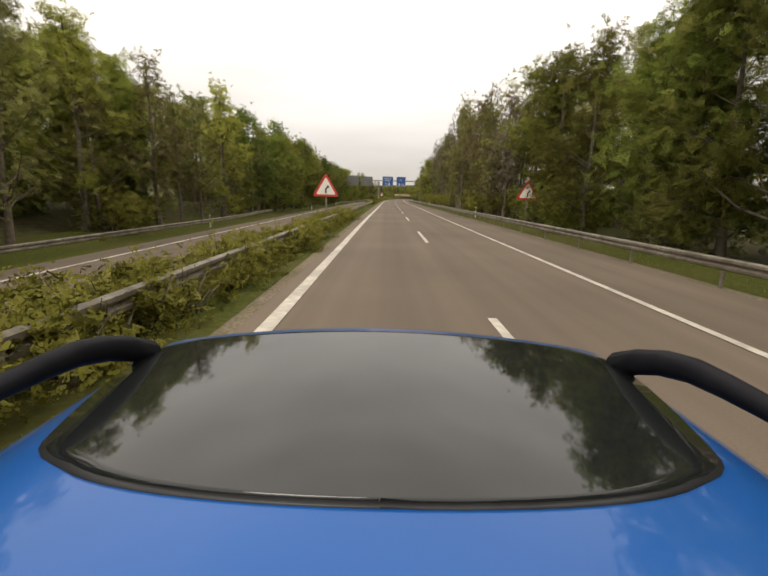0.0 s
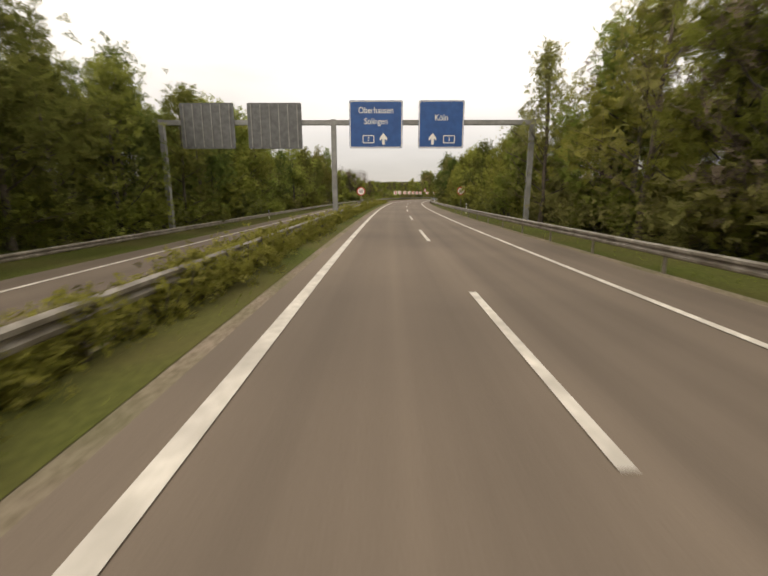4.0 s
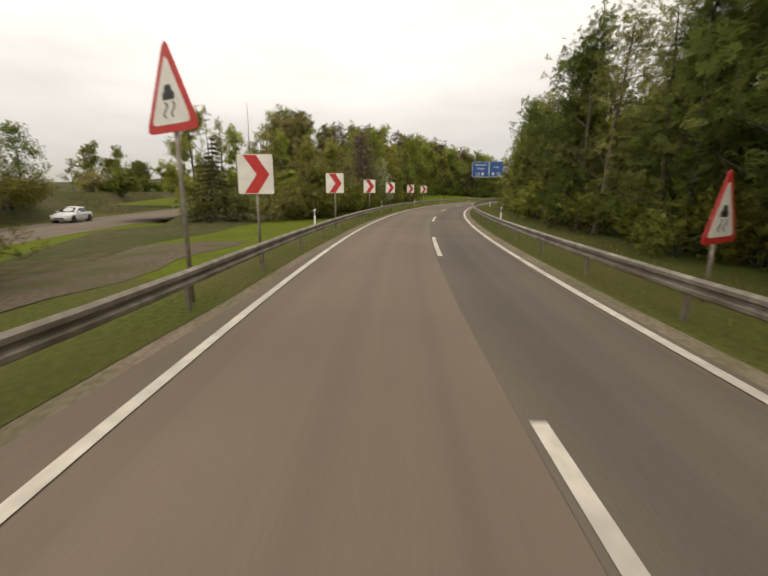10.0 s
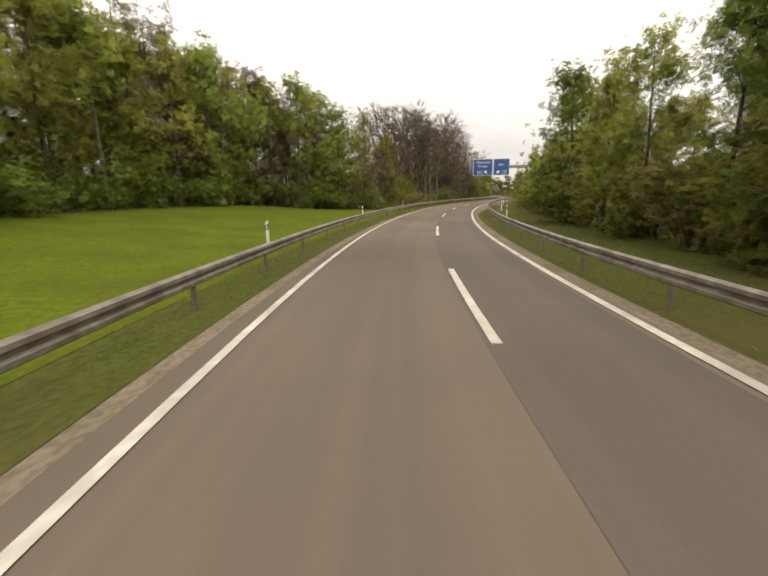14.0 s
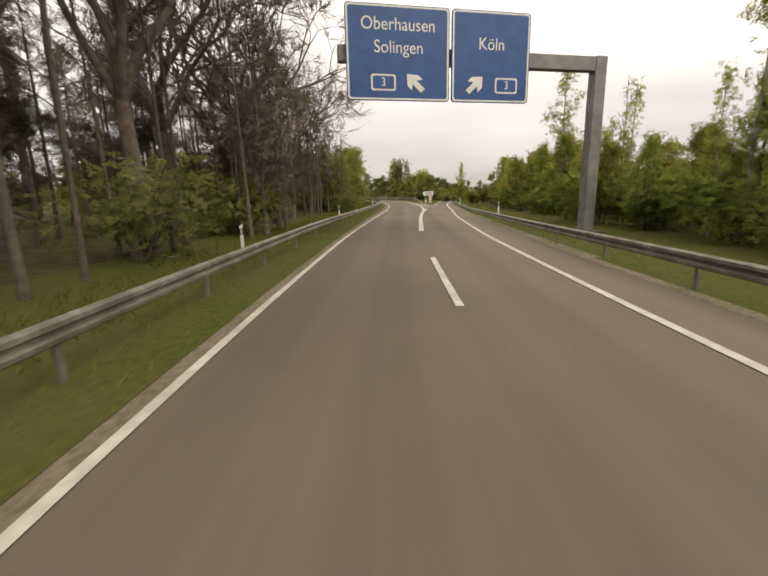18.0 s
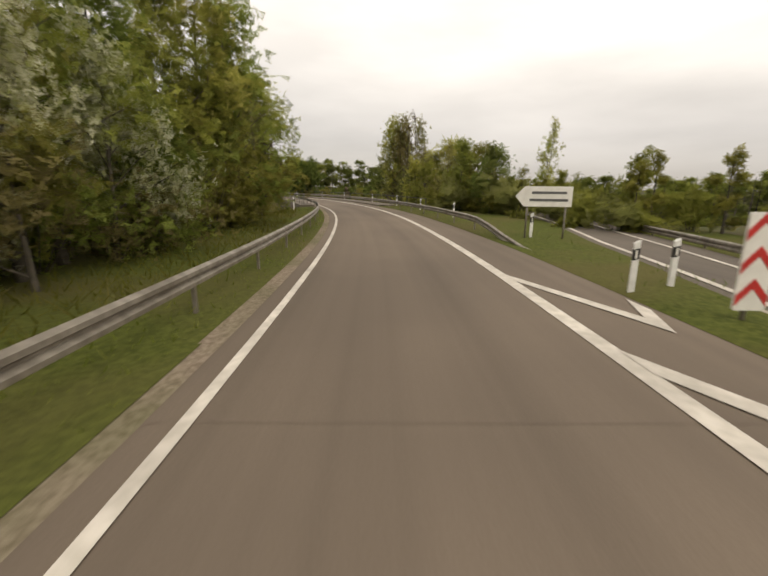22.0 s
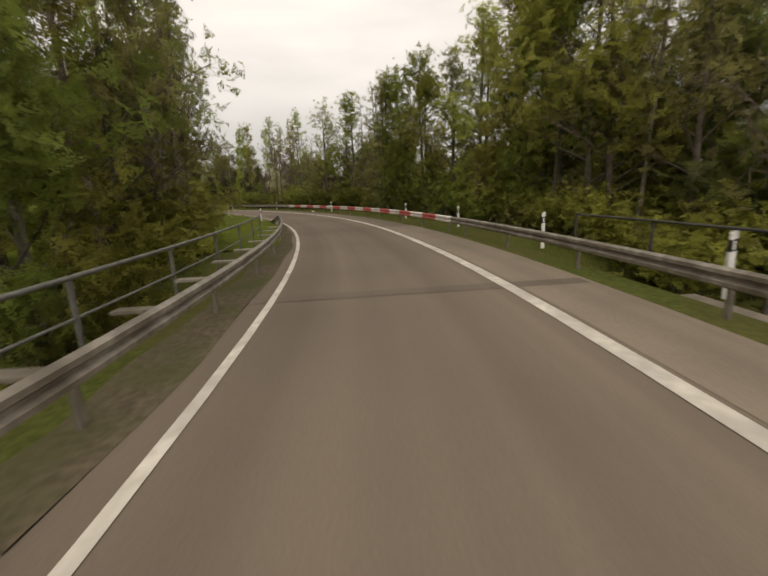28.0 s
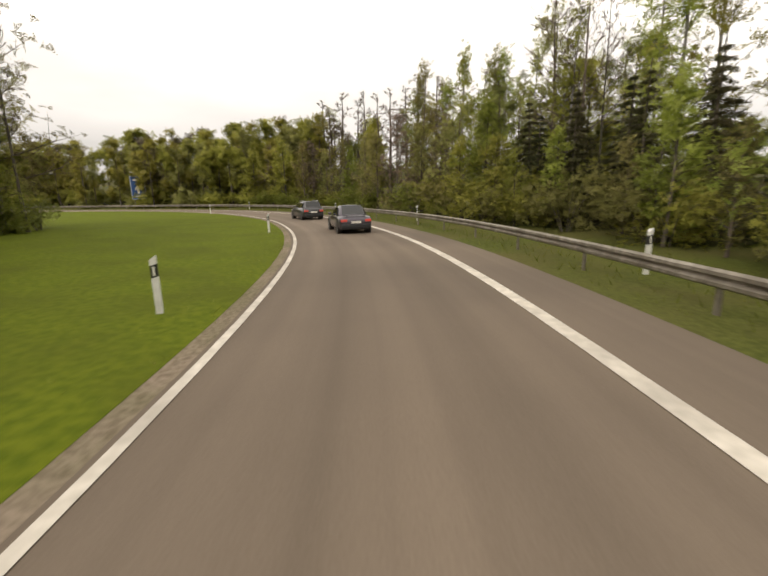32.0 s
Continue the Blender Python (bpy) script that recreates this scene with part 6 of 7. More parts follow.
deep_wood(294, 330, -33, -50, 4.2, {"half": 4, "brown": 3, "green": 2}, 7, 9, "budding thicket beyond the opposite carriageway", grade=0, under=1.0)
deep_wood(346, 353, -46, -52, 2.8, {"green": 3, "half": 4}, 6.5, 8, "clump of trees in the field", grade=1, under=0.8)
edge_of_wood(289, 305, -10.4, 1.3, {"bush": 2, "dull_bush": 4}, 9, 13, 0.8)
edge_of_wood(292, 306, -13.4, 1.3, {"bush": 3, "dull_bush": 4}, 12, 15, 0.9)
deep_wood(380, 470, -90, -130, 6.0, {"green": 3, "half": 4, "dark": 2, "brown": 3}, 8, 11, "wooded slope in the distance", grade=0, under=0.8)
edge_of_wood(246, 262, -12.5, 3.2, {"bush": 3, "dull_bush": 4}, 4, 7, 1.2)
edge_of_wood(266, 300, -12.0, 1.4, {"bush": 2, "dull_bush": 5}, 1.8, 3.6, 1.8)
edge_of_wood(262, 300, -14.6, 2.4, {"bush": 3, "dull_bush": 4}, 4, 8, 1.2)
edge_of_wood(326, 332, -9.6, 1.3, {"bush": 5, "dull_bush": 2}, 7, 10, 0.8)
plant("spruce", 325.6, -14.0, 6.2, wide=1.5)
plant("dull_bush", 325.2, -15.4, 2.4)
plant("dull_bush", 325.9, -12.8, 2.6)
LEFT_EDGE = table((318, -9), (330, -8.2), (344, -8.2), (356, -10.2), (366, -11), (380, -11.5), (388, -14), (396, -18), (410, -21), (430, -19), (442, -13), (450, -10))
edge_of_wood(329, 343, LEFT_EDGE, 2.2, {"green": 4, "half": 3, "slim_bare": 2}, 5.5, 7.2, 0.8, under=1.0)
edge_of_wood(343, 362, LEFT_EDGE, 2.4, {"green": 4, "half": 4, "brown": 1}, 8, 10, 0.8, under=1.0)
deep_wood(346, 360, -12.5, -26, 3.4, {"green": 2, "half": 4, "slim_bare": 2, "brown": 1}, 10, 12.5, "spring thicket behind the chevron boards", under=1.0)
deep_wood(332, 346, -12, -26, 3.4, {"green": 2, "half": 4, "slim_bare": 2, "young": 2}, 7, 9, "spring thicket behind the chevron boards", under=1.0)
plant("blossom", 351, -8.2, 5.5)
plant("blossom", 357, -8.9, 6.0)
edge_of_wood(362, 381, LEFT_EDGE, 3.0, {"green": 5, "dark": 2, "half": 2, "young": 3}, 8.4, 10, 0.8, under=1.0)
edge_of_wood(381, 400, LEFT_EDGE, 2.6, {"green": 5, "dark": 1, "half": 3, "young": 3}, 5.6, 7.6, 0.8, under=1.0)
plant("dull_bush", 397, -17.5, 1.6)
plant("dull_bush", 401, -18.5, 1.8)
plant("dull_bush", 404, -19.0, 1.3)
edge_of_wood(400, 446, LEFT_EDGE, 3.0, {"green": 5, "dark": 1, "half": 3, "young": 3}, 11, 14, 1.0, under=1.0)
deep_wood(382, 401, -16, -32, 3.8, {"green": 4, "half": 3, "brown": 2}, 6.5, 8.5, "spring wood behind the meadow", under=1.0)
deep_wood(358, 381, -14, -30, 3.8, {"green": 4, "dark": 2, "half": 3, "brown": 2}, 11, 13.5, "spring wood behind the meadow", under=0.9)
deep_wood(402, 446, -23, -38, 4.0, {"green": 4, "dark": 2, "half": 3, "brown": 3}, 14.5, 18, "tall spring wood behind the meadow", under=0.9)
deep_wood(425, 454, -16, -30, 3.8, {"brown": 3, "half": 3, "young": 2}, 12, 16, "budding trees at the end of the meadow", under=0.9)
for q, e, h in ((465.6, -11.2, 17), (469.2, -9.8, 17), (475, -14, 17), (480, -9.6, 17.5), (484, -12.5, 17), (487, -9.4, 17.5), (494, -12.5, 17), (499, -9.6, 16), (506, -13, 16), (513, -11, 14), (521, -13, 13)):
    plant("oak", q, e, h, wide=1.1)
edge_of_wood(455, 464, -8.6, 1.7, {"half": 3, "green": 3}, 4.2, 5.6, 0.7, under=1.0, green=0.5)
edge_of_wood(464, 524, -8.6, 1.8, {"slim_bare": 6, "brown": 2}, 10, 14.5, 1.6, 0.9, under=0.3, green=0.15)
edge_of_wood(446, 478, -8.0, 3.0, {"dull_bush": 3, "bush": 3}, 2.5, 5, 0.8)
edge_of_wood(446, 459, -10.5, 2.6, {"half": 4, "young": 1, "brown": 2}, 8, 11, 1.2, 0.9, under=0.4)
deep_wood(463, 524, -11.5, -30, 3.3, {"bare": 3, "slim_bare": 5, "brown": 4}, 10, 15, "brown leafless wood with undergrowth", under=0.3)
edge_of_wood(522, 548, -8.2, 2.2, {"green": 3, "brown": 2, "half": 4}, 6.5, 8.2, 0.9, under=1.0)
edge_of_wood(548, 560, -8.2, 2.4, {"green": 3, "young": 2, "half": 4}, 7, 8.8, 0.9, under=1.0)
edge_of_wood(560, 588, -8.2, 2.8, {"green": 3, "young": 2, "half": 4}, 9, 12, 0.9, under=1.0)
deep_wood(524, 560, -9.5, -22, 3.3, {"brown": 3, "half": 4, "young": 2}, 7, 9.5, "budding thicket beside the ramp", under=1.0)
deep_wood(560, 590, -9.5, -22, 3.5, {"green": 3, "half": 4, "young": 2, "dark": 1}, 9, 12, "dense spring thicket beside the ramp", under=1.0)
plant("blossom", 549, -6.8, 5.2, wide=0.75)
plant("blossom", 553, -7.4, 5.8, wide=0.7)
plant("brown", 586, -7.8, 13.5)
plant("brown", 582, -9.0, 12.5)
plant("half", 590, -12, 14.0)
plant("brown", 592, -10.5, 15.0)
deep_wood(632, 642, -16, -24, 3.2, {"green": 3, "half": 4, "dark": 2}, 13, 15.5, "wood in the valley below the bridge", grade=1, under=1.0)
deep_wood(640, 654, -17, -33, 3.8, {"green": 3, "half": 4, "slim_bare": 2, "dark": 1}, 14, 17, "wood in the valley below the bridge", grade=1, under=1.0)
deep_wood(590, 660, -32, -64, 4.2, {"green": 3, "dark": 2, "half": 3, "brown": 2}, 11, 16, "wood in the valley below the bridge", grade=0, under=1.0)
CURVE_EDGE = table((650, -7.6), (668, -8.2), (680, -8.8), (692, -10.5), (702, -14.5), (724, -20), (740, -23.5), (758, -21.5))
edge_of_wood(652, 690, CURVE_EDGE, 2.4, {"green": 2, "half": 5, "slim_bare": 4, "birch": 1}, 13, 16.5, 0.7, 0.85, under=0.7)
edge_of_wood(690, 758, CURVE_EDGE, 2.8, {"green": 4, "dark": 2, "half": 4, "slim_bare": 1}, 14, 17, 0.7, under=0.9)
plant("half", 754, -19.6, 17.5)
plant("slim_bare", 752, -17.8, 16.0)
plant("half", 751, -20.8, 17.0)
plant("green", 759, -22.0, 13.0)
plant("bush", 750, -18.4, 2.6)
plant("dull_bush", 754, -17.6, 2.2)
deep_wood(652, 700, -13, -30, 3.8, {"green": 3, "half": 4, "slim_bare": 4}, 11, 14, "tall wood on the inside of the curve", under=1.0)
deep_wood(700, 756, -24, -40, 4.0, {"green": 3, "dark": 2, "half": 3, "slim_bare": 2}, 12, 16, "tall wood across the mown grass", under=1.0)
# planted median
hedge = []
for s in np.arange(-30, 238, 1.0):
    gap, tall = 38 < s < 97, 213 < s < 237
    for row in (0.25, -0.5):
        if RNG.random() < (0.6 if gap else 0.92):
            hedge.append(("hedge", s, float(max(rail_left(s), asph_left(s) - 1.75)) + (-0.9 if gap else row) + RNG.uniform(-0.2, 0.1) - 0.12, RNG.uniform(0.65, 0.95) if gap else RNG.uniform(1.0, 1.35) if tall else RNG.uniform(0.75, 1.15), 1.0))
mass("hedge", hedge, "low scruffy hedge planted in the median", "hedge")


# ---- grass ----
def tufts(name, line, s0, s1, da, db, n, h0, h1, material, label):
    """Blades of grass over a strip, thicker in clumps."""
    s = RNG.uniform(s0, s1, n)
    u = RNG.uniform(0, 1, n)
    a, b = (np.asarray(q(s) if callable(q) else np.full(n, q)) for q in (da, db))
    d = a + (b - a) * u
    p = line.at(s, d)
    z = height(*ROAD.sd(p)) if line is ROAD else np.full(n, -1.05)
    w = RNG.uniform(0, 2 * math.pi, n)
    h = RNG.uniform(h0, h1, n) * (0.6 + 0.8 * RNG.random(n) ** 3)
    dx, dy = np.cos(w) * 0.025, np.sin(w) * 0.025
    lean = RNG.normal(0, 0.6, (n, 2)) * h[:, None]
    v = np.stack([np.column_stack([p[:, 0] - dx, p[:, 1] - dy, z - 0.02]), np.column_stack([p[:, 0] + dx, p[:, 1] + dy, z - 0.02]), np.column_stack([p[:, 0] + lean[:, 0], p[:, 1] + lean[:, 1], z + h])], 1).reshape(-1, 3)
    ob = new(name, to_mesh(name, (v, [(3 * i, 3 * i + 1, 3 * i + 2) for i in range(n)]), material))
    return tagged(ob, label, "grass", "", "stuff")


tufts("grass", ROAD, -20, 300, lambda s: asph_left(s) - 0.4, lambda s: rail_left(s) - 1.4, 34000, 0.08, 0.26, M_BLADE, "rough uncut grass in the median")
tufts("grass", ROAD, -20, 546, lambda s: asph_right(s) + 0.5, lambda s: asph_right(s) + 4.5, 30000, 0.07, 0.24, M_BLADE, "rough uncut grass behind the hard shoulder")
tufts("grass", ROAD, 250, 586, lambda s: asph_left(s) - 0.35, lambda s: rail_left(s) - 1.6, 30000, 0.07, 0.24, M_BLADE, "rough uncut grass under the guard rail")
tufts("grass", ROAD, 440, 586, -4.5, -7.5, 12000, 0.15, 0.5, M_BLADE, "tall rough grass below the trees")
tufts("grass", ROAD, 656, 800, lambda s: main_right(s) + 0.3, lambda s: main_right(s) + 5, 14000, 0.08, 0.3, M_BLADE, "rough uncut grass outside the curve")
tufts("grass", ROAD, 546, 586, lambda s: main_right(s) + 0.5, lambda s: main_right(s) + 3, 4000, 0.08, 0.3, M_BLADE, "rough uncut grass on the gore island")
tufts("grass", ROAD, 660, 800, lambda s: asph_left(s) - 0.28, lambda s: asph_left(s) - 1.3, 9000, 0.06, 0.2, M_BLADE, "ragged grass along the edge of the asphalt")


# ---- cars ----
M_TYRE = mat("tyre_rubber", (0.014, 0.014, 0.014), (0.026, 0.025, 0.024), 12.0, 0.8)
M_RIM = mat("alloy", (0.34, 0.34, 0.34), (0.45, 0.45, 0.45), 6.0, 0.35, 0.8)
M_GLASS = mat("dark_glass", (0.010, 0.012, 0.012), (0.014, 0.016, 0.016), 2.0, 0.04, spec=0.6)
M_TAIL = mat("tail_lamp", (0.30, 0.012, 0.010), (0.38, 0.02, 0.016), 5.0, 0.2)
tail_bsdf = M_TAIL.node_tree.nodes["Principled BSDF"]
tail_bsdf.inputs["Emission Color"].default_value, tail_bsdf.inputs["Emission Strength"].default_value = (1.0, 0.22, 0.16, 1), 0.25
M_LAMP = mat("clear_lamp", (0.55, 0.56, 0.58), (0.66, 0.67, 0.69), 5.0, 0.12)
M_RAILTRIM = mat("matt_black_rail", (0.006, 0.006, 0.009), (0.010, 0.010, 0.014), 10.0, 0.6, spec=0.15)
M_TRIM = mat("black_trim", (0.012, 0.012, 0.013), (0.022, 0.022, 0.023), 10.0, 0.45)


def paint(name, c1, c2, metal=0.4):
    return mat(name, c1, c2, 0.8, 0.32, metal, coat=1.0)


M_SILVER = paint("grey_car_paint", (0.050, 0.042, 0.056), (0.066, 0.056, 0.072))
M_NIGHT = paint("black_car_paint", (0.012, 0.012, 0.014), (0.018, 0.018, 0.020), 0.1)
M_CARWHITE = paint("white_car_paint", (0.55, 0.55, 0.55), (0.62, 0.62, 0.62), 0.0)
M_CARBLUE = mat("blue_car_paint", (0.003, 0.085, 0.33), (0.004, 0.098, 0.38), 0.8, 0.36, 0.15, coat=0.6, spec=0.3)


def loft(sections, material, name, parent, label="", smooth=True):
    """Skins closed outlines that all have the same number of points."""
    bm = bmesh.new()
    rings = [[bm.verts.new(p) for p in s] for s in sections]
    n = len(rings[0])
    for a, b in zip(rings[:-1], rings[1:]):
        for k in range(n):
            bm.faces.new((a[k], a[(k + 1) % n], b[(k + 1) % n], b[k]))
    bm.faces.new(rings[0][::-1])
    bm.faces.new(rings[-1])
    return part(name, bm, material, parent, label, smooth)


def body_ring(y, w, z0, zs, zt, crown=0.03):
    """A cross-section of a car body: sill, shoulder, deck."""
    half = [(w * 0.90, z0), (w * 0.985, z0 + 0.10), (w, (z0 + zs) / 2), (w * 0.985, zs - 0.05), (w * 0.93, zs), (w * 0.82, zt - 0.01), (w * 0.45, zt + crown * 0.8), (0.0, zt + crown)]
    return [(x, y, z) for x, z in half] + [(-x, y, z) for x, z in half[-2::-1]]


def cabin_ring(y, wb, zb, wt, zt, crown=0.03):
    half = [(wb, zb), (wb * 0.6 + wt * 0.4, zb * 0.6 + zt * 0.4), (wt + 0.03, zt - 0.10), (wt - 0.04, zt - 0.02), (wt * 0.5, zt + crown * 0.75), (0.0, zt + crown)]
    return [(x, y, z) for x, z in half] + [(-x, y, z) for x, z in half[-2::-1]]


def wheel_parts(top, x, y, r, wdt):
    bm = bmesh.new()
    prof = [(r * 0.66, -wdt / 2), (r * 0.93, -wdt / 2), (r, -wdt / 2 + 0.035), (r, wdt / 2 - 0.035), (r * 0.93, wdt / 2), (r * 0.66, wdt / 2)]
    N = 24
    rings = [[bm.verts.new((x + o, y + q * math.cos(2 * math.pi * k / N), r + q * math.sin(2 * math.pi * k / N))) for q, o in prof] for k in range(N)]
    for k in range(N):
        a, b = rings[k], rings[(k + 1) % N]
        for j in range(len(prof) - 1):
            bm.faces.new((a[j], a[j + 1], b[j + 1], b[j]))
    wheel = part("wheel", bm, M_TYRE, top, "black tyre on an alloy rim", True)
    bm = bmesh.new()
    sgn = 1 if x > 0 else -1
    for k in range(5):
        w = 2 * math.pi * k / 5
        tube(bm, (x + sgn * wdt * 0.36, y, r), (x + sgn * wdt * 0.36, y + r * 0.64 * math.cos(w), r + r * 0.64 * math.sin(w)), 0.035, 0.045, 6)
    tube(bm, (x - sgn * wdt * 0.1, y, r), (x + sgn * wdt * 0.42, y, r), 0.07, sides=12)
    tube(bm, (x - sgn * wdt * 0.3, y, r), (x + sgn * wdt * 0.1, y, r), r * 0.66, sides=20)
    part("rim", bm, M_RIM, wheel)


def car(name, label, colour, length, width, belt, roof, hood, boot, cabin, wheel_r=0.33, deck=None):
    """A car whose back is at y = 0 and nose at y = length. cabin: y of rear glass foot, roof back, roof front, windscreen foot."""
    top = tagged(new(name), label, "car", "cars on the road")
    w, z0 = width / 2, 0.20
    L = length
    y0, y1, y2, y3 = cabin
    deck = belt if deck is None else deck
    ys = [(0.0, w * 0.86, 0.34, 0.80 * deck, 0.86 * deck), (0.06, w * 0.93, 0.27, 0.90 * belt, deck - 0.05), (0.35, w * 0.985, z0, belt, deck), (y0 + 0.3, w, z0, belt, belt + 0.01), (L * 0.5, w, z0, belt, belt + 0.01),
          (y3 - 0.1, w, z0, belt - 0.02, belt), (y3 + 0.35, w * 0.99, z0, belt - 0.07, belt - 0.02), (L - 0.55, w * 0.96, z0, belt - 0.17, hood), (L - 0.14, w * 0.86, 0.26, belt - 0.27, hood - 0.10), (L, w * 0.66, 0.34, 0.52, hood - 0.24)]
    body = loft([body_ring(*q) for q in ys], colour, "body", top)
    wb, wt = w * 0.90, w * 0.70
    loft([cabin_ring(y0, wb * 0.92, belt - 0.05, wt * 0.98, belt - 0.02), cabin_ring(y0 * 0.5 + y1 * 0.5, wb * 0.97, belt - 0.05, wt * 1.02, belt * 0.45 + roof * 0.55), cabin_ring(y1, wb, belt - 0.05, wt, roof - 0.015),
          cabin_ring((y1 + y2) / 2, wb, belt - 0.05, wt * 1.02, roof), cabin_ring(y2, wb, belt - 0.05, wt, roof - 0.03), cabin_ring(y2 * 0.45 + y3 * 0.55, wb * 0.98, belt - 0.05, wt * 1.04, belt * 0.52 + roof * 0.48), cabin_ring(y3, wb * 0.95, belt - 0.06, wt * 1.0, belt - 0.03)],
         colour, "cabin", top)

    def pane(nm, pts, lab):
        bm = bmesh.new()
        bm.faces.new([bm.verts.new(p) for p in pts])
        ob = part(nm, bm, M_GLASS, top, lab)
        md = ob.modifiers.new("thick", "SOLIDIFY")
        md.thickness = 0.012
        md.offset = 0
        return ob

    g = 0.018
    zt = roof - 0.11
    pane("rear_window", [(-wt * 0.86, y1 - 0.10 - 2 * g, roof - 0.05 + 3 * g), (wt * 0.86, y1 - 0.10 - 2 * g, roof - 0.05 + 3 * g), (wt * 0.98, y0 + 0.10 - 2 * g, belt + 0.06 + 2 * g), (-wt * 0.98, y0 + 0.10 - 2 * g, belt + 0.06 + 2 * g)], "dark tinted rear window")
    pane("windscreen", [(-wt * 0.86, y2 + 0.10 + g, roof - 0.075 + g), (wt * 0.86, y2 + 0.10 + g, roof - 0.075 + g), (wt * 1.02, y3 - 0.12 + g, belt + 0.05 + g), (-wt * 1.02, y3 - 0.12 + g, belt + 0.05 + g)], "dark windscreen")
    for sgn in (-1, 1):
        ym = (y1 + y2) / 2 + 0.05
        for a, b, c, d in ((ym + 0.03, y2 - 0.02, y3 - 0.35, ym + 0.03), (y1 + 0.05, ym - 0.03, ym - 0.03, y0 + 0.42)):
            x0, x1 = sgn * (wt + 0.045 + g), sgn * (wb + 0.006 + g)
            pane("side_window", [(x0, a, zt), (x0, b, zt), (x1, c, belt + 0.03), (x1, d, belt + 0.03)], "dark side window")
        for y in (0.80, L - 0.85):
            wheel_parts(top, sgn * (w - 0.115), y, wheel_r, 0.22)
            bm = bmesh.new()
            tube(bm, (sgn * (w - 0.24), y, wheel_r), (sgn * (w + 0.004), y, wheel_r), wheel_r + 0.055, sides=24)
            part("wheel_arch", bm, M_TRIM, top, "black wheel arch")
        bm = bmesh.new()
        box(bm, *sorted((sgn * (w * 0.52), sgn * (w * 0.90))), -0.012, 0.10, 0.68 * deck, 0.84 * deck, 0.03)
        part("tail_lamp", bm, M_TAIL, top, "red tail lamp", True)
        bm = bmesh.new()
        box(bm, *sorted((sgn * (w * 0.50), sgn * (w * 0.86))), L - 0.28, L - 0.06, hood - 0.22, hood - 0.08, 0.04)
        part("headlight", bm, M_LAMP, top, "clear headlight", True)
        bm = bmesh.new()
        box(bm, *sorted((sgn * (w - 0.02), sgn * (w + 0.17))), y3 - 0.55, y3 - 0.38, belt + 0.02, belt + 0.15, 0.035)
        part("wing_mirror", bm, colour, top, "", True)
    bm = bmesh.new()
    box(bm, -w * 0.88, w * 0.88, -0.03, 0.16, 0.24, 0.50, 0.03)
    part("bumper", bm, M_TRIM, top, "dark rear bumper insert", True)
    bm = bmesh.new()
    box(bm, -0.26, 0.26, -0.022, 0.05, 0.60 * deck, 0.60 * deck + 0.115, 0.004)
    part("number_plate", bm, M_SIGNWHITE, top, "plain white number plate")
    bm = bmesh.new()
    box(bm, -w * 0.5, w * 0.5, L - 0.06, L + 0.015, 0.36, 0.50, 0.02)
    part("grille", bm, M_TRIM, top, "black grille", True)
    return top


c1 = car("coupe", "dark grey coupe with a rounded roof on the ramp", M_SILVER, 4.43, 1.77, 0.88, 1.42, 0.74, 0.86, (0.65, 1.35, 2.15, 3.05), 0.335, 0.90)
bm = bmesh.new()
box(bm, -0.62, 0.62, 0.05, 0.24, 0.97, 1.0, 0.012)
for x in (-0.45, 0.45):
    box(bm, x - 0.02, x + 0.02, 0.10, 0.18, 0.88, 0.975)
part("rear_spoiler", bm, M_SILVER, c1, "low rear spoiler", True)
stand(c1, 739.0, 1.0, 0.006, 2)
c2 = car("hatchback", "black estate car with roof rails on the ramp", M_NIGHT, 4.3, 1.78, 0.95, 1.47, 0.86, 0.95, (0.12, 0.5, 2.1, 3.0), 0.325)
for sgn in (-1, 1):
    bm = bmesh.new()
    tube(bm, (sgn * 0.55, 0.6, 1.52), (sgn * 0.55, 2.0, 1.52), 0.02, sides=8)
    for y in (0.65, 1.95):
        tube(bm, (sgn * 0.55, y, 1.45), (sgn * 0.55, y, 1.52), 0.018, sides=8)
    part("roof_rail", bm, M_RIM, c2, "silver roof rail", True)
stand(c2, 752.5, 1.0, 0.006, 4)
c3 = car("saloon", "white car on the opposite carriageway", M_CARWHITE, 4.4, 1.78, 0.92, 1.43, 0.80, 0.92, (0.45, 1.05, 2.2, 3.1), 0.32)
stand(c3, 346.0, -2.9, -1.0, 180, OPP)

# ---- the blue car that carries the camera, where the drive begins ----
blue = tagged(new("suv"), "bright blue car with black roof rails and glass roof", "car", "cars on the road")
YB = -1.55   # back of the car
shell = car("suv", "", M_CARBLUE, 4.4, 1.82, 1.02, 1.56, 0.98, 1.02, (0.18, 0.55, 2.75, 3.42), 0.36)
for ch in list(shell.children):
    ch.parent = blue
bpy.data.objects.remove(shell)


def roof_z(x, y):
    """Height of the roof skin: flattest over the middle, falling to the sides and the windscreen."""
    return 1.645 - 0.050 * (x / 0.62) ** 2 - 0.020 * ((y - 1.9) / 1.0) ** 2 - 0.10 * max(0.0, (abs(x) - 0.66) / 0.12) ** 2


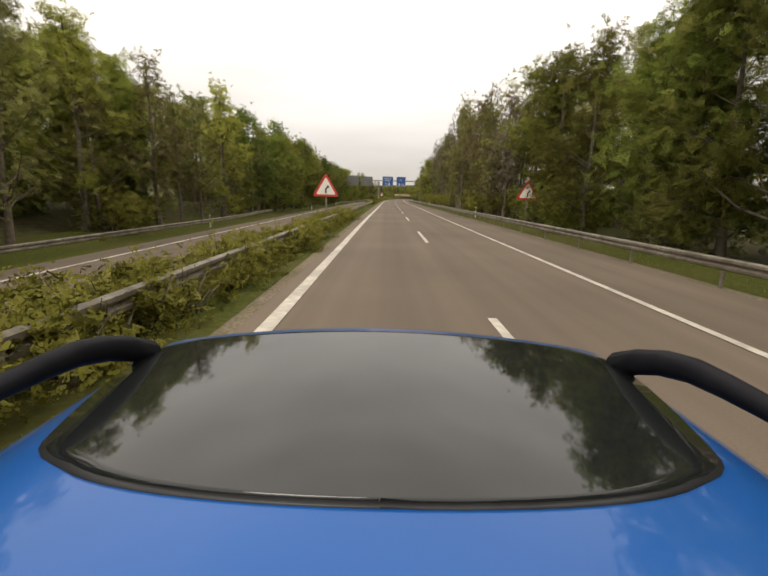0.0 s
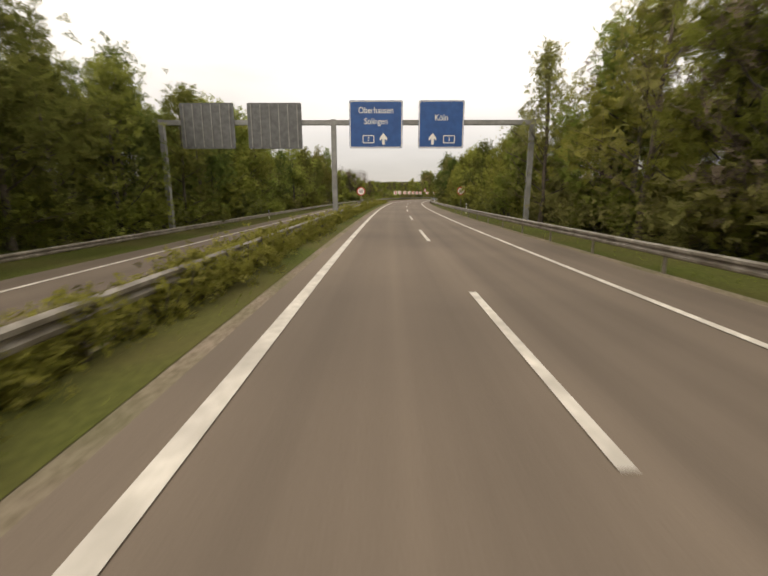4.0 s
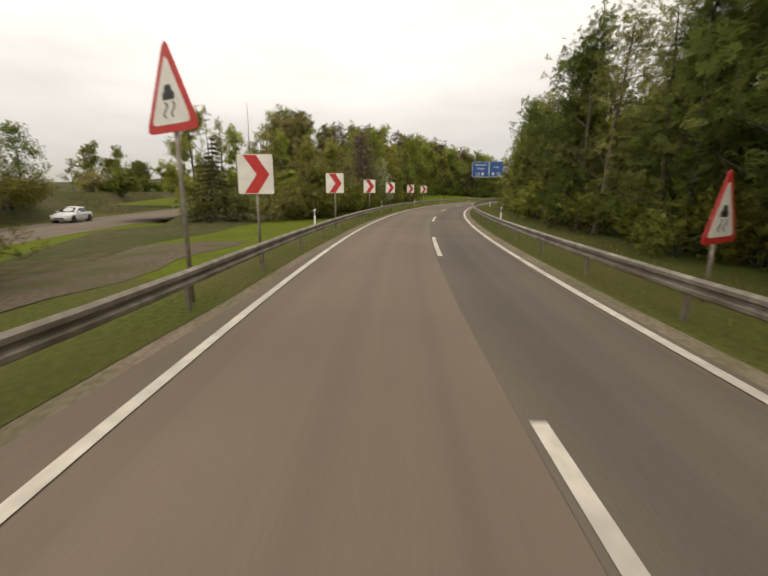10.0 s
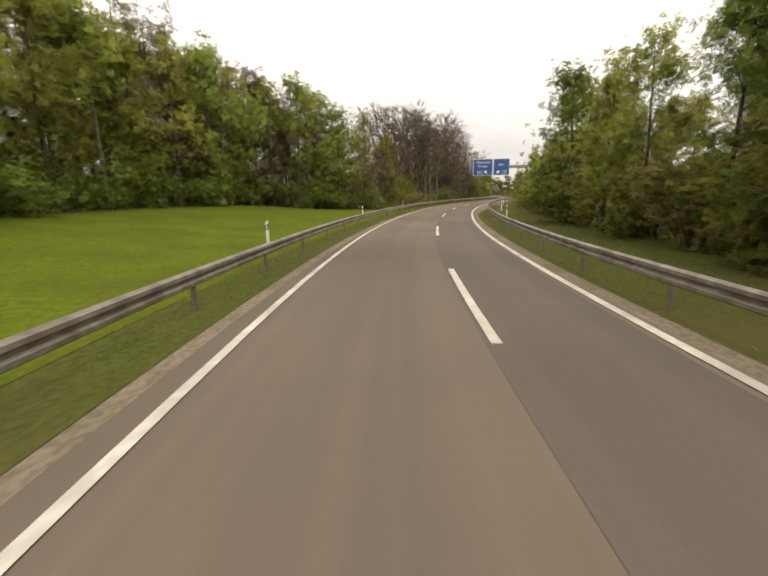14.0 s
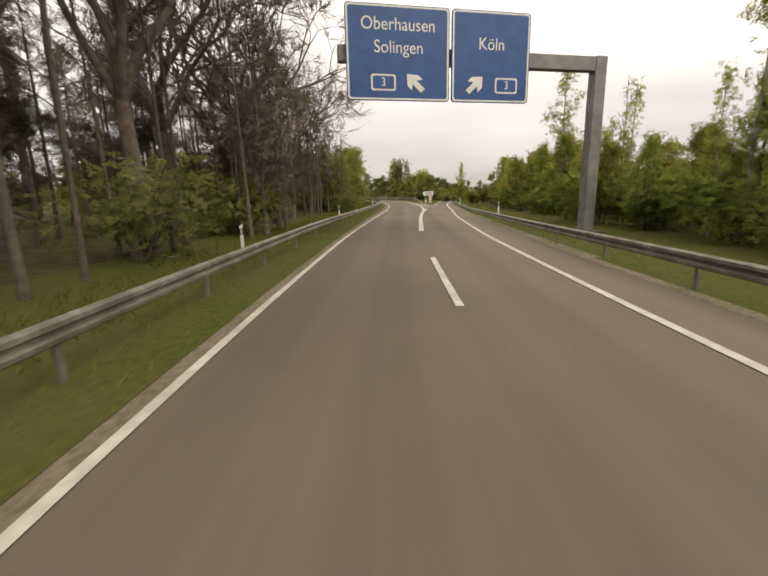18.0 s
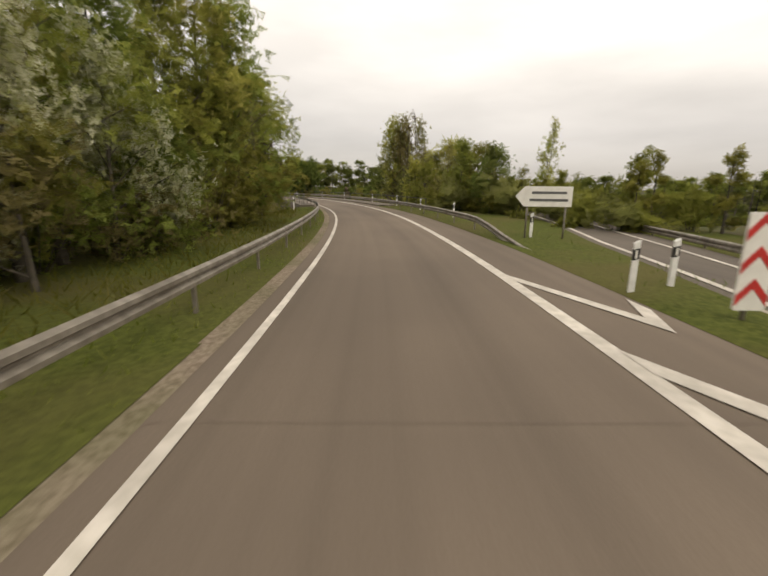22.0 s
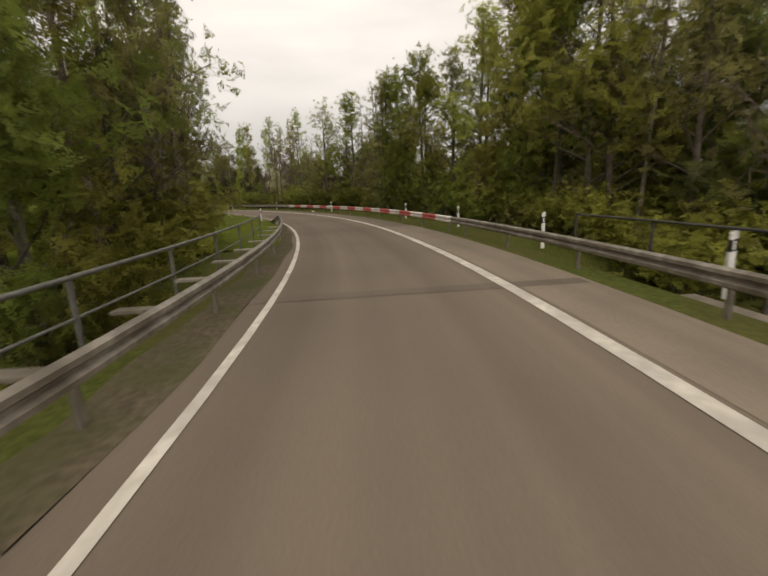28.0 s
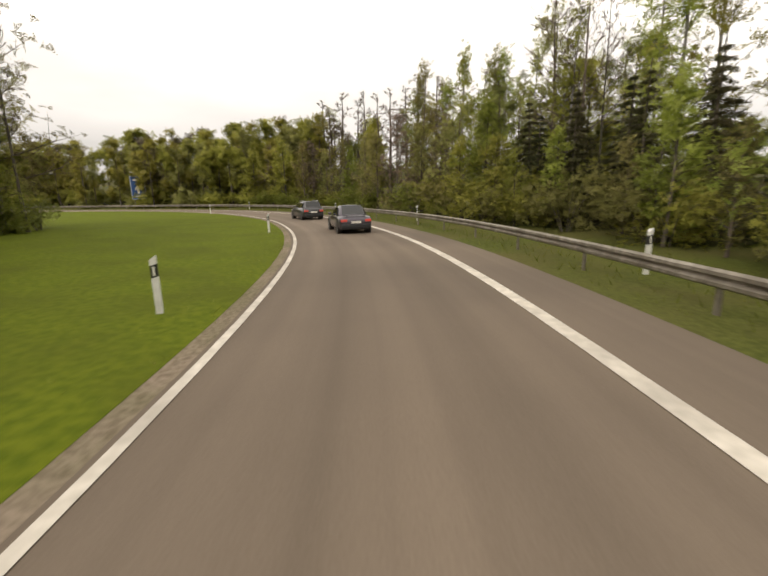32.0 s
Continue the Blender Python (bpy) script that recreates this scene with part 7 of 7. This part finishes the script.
def sheet(name, outline_fn, ys, nx, dz, material, parent, label="", thick=0.02):
    bm = bmesh.new()
    rows = []
    for y in ys:
        a, b = outline_fn(y)
        rows.append([bm.verts.new((a + (b - a) * k / nx, y, roof_z(a + (b - a) * k / nx, y) + dz)) for k in range(nx + 1)])
    for r0, r1 in zip(rows[:-1], rows[1:]):
        for k in range(nx):
            bm.faces.new((r0[k], r0[k + 1], r1[k + 1], r1[k]))
    ob = part(name, bm, material, parent, label, True)
    md = ob.modifiers.new("thick", "SOLIDIFY")
    md.thickness, md.offset = thick, -1
    return ob


Y0 = -YB
sheet("roof", lambda y: (-0.80 + 0.5 * max(0, y - (Y0 + 1.10)) ** 2, 0.80 - 0.5 * max(0, y - (Y0 + 1.10)) ** 2), np.linspace(0.3, Y0 + 1.30, 28), 34, 0.0, M_CARBLUE, blue, "glossy blue roof skin", 0.06)


def pane_outline(grow):
    """Half width of the glass at y: bowed back edge, rounded corners, nearly straight front."""
    def fn(y):
        u = (y - Y0)
        back, front = 0.487 - grow, 1.235 + grow
        w = 0.555 + 0.130 * min(1.0, max(0.0, (u - 0.60) / 0.50)) ** 0.6 + grow
        # back edge bows backwards in the middle
        e = (u - back) / 0.20
        wb = w * math.sqrt(max(0.0, 1 - (1 - min(1.0, e)) ** 2)) if e < 1 else w
        e2 = (front - u) / 0.075
        wf = w - 0.12 * (1 - min(1.0, max(0.0, e2))) ** 2
        r = max(0.002, min(wb, wf))
        return -r, r
    return fn


ys_ = Y0 + np.concatenate([0.487 + 0.20 * np.linspace(0, 1, 16) ** 2, np.linspace(0.70, 1.15, 10), np.linspace(1.17, 1.235, 6)])
yg_ = Y0 + np.concatenate([0.478 + 0.20 * np.linspace(0, 1, 16) ** 2, np.linspace(0.70, 1.15, 10), np.linspace(1.18, 1.244, 6)])
sheet("roof_seal", pane_outline(0.009), yg_, 24, 0.004, M_TRIM, blue, "dark rubber seal round the glass roof", 0.01)
sheet("glass_roof", pane_outline(0.0), ys_, 24, 0.010, M_GLASS, blue, "dark panoramic glass roof", 0.012)
for sgn in (-1, 1):
    bm = bmesh.new()
    N = 26
    rings = []
    for k in range(N + 1):
        u = k / N
        y = 0.35 + u * (Y0 + 1.19 - 0.35)
        lift = 0.10 * (min(1.0, u / 0.12) ** 0.5) * (1 - max(0.0, (u - 0.86) / 0.14) ** 2)
        x = sgn * (0.715 - 0.03 * max(0, (u - 0.80) / 0.20) ** 2)
        z = roof_z(0.66, y) - 0.01 + lift
        w, h = 0.026, 0.022 + 0.022 * max(0.0, (u - 0.80) / 0.20)
        rings.append([bm.verts.new((x + w * math.cos(t), y, z + h * math.sin(t))) for t in np.linspace(0, 2 * math.pi, 10, endpoint=False)])
    for a, b in zip(rings[:-1], rings[1:]):
        for j in range(10):
            bm.faces.new((a[j], a[(j + 1) % 10], b[(j + 1) % 10], b[j]))
    bm.faces.new(rings[0][::-1])
    bm.faces.new(rings[-1])
    part("roof_rail", bm, M_RAILTRIM, blue, "black roof rail", True)
blue.matrix_basis = pose(0.0, YB, 0.006)

# prototypes that stand nowhere are taken away again
for kinds in PROTO.values():
    for ob in kinds:
        if ob.name not in USED:
            for ch in list(ob.children_recursive):
                bpy.data.objects.remove(ch)
            bpy.data.objects.remove(ob)
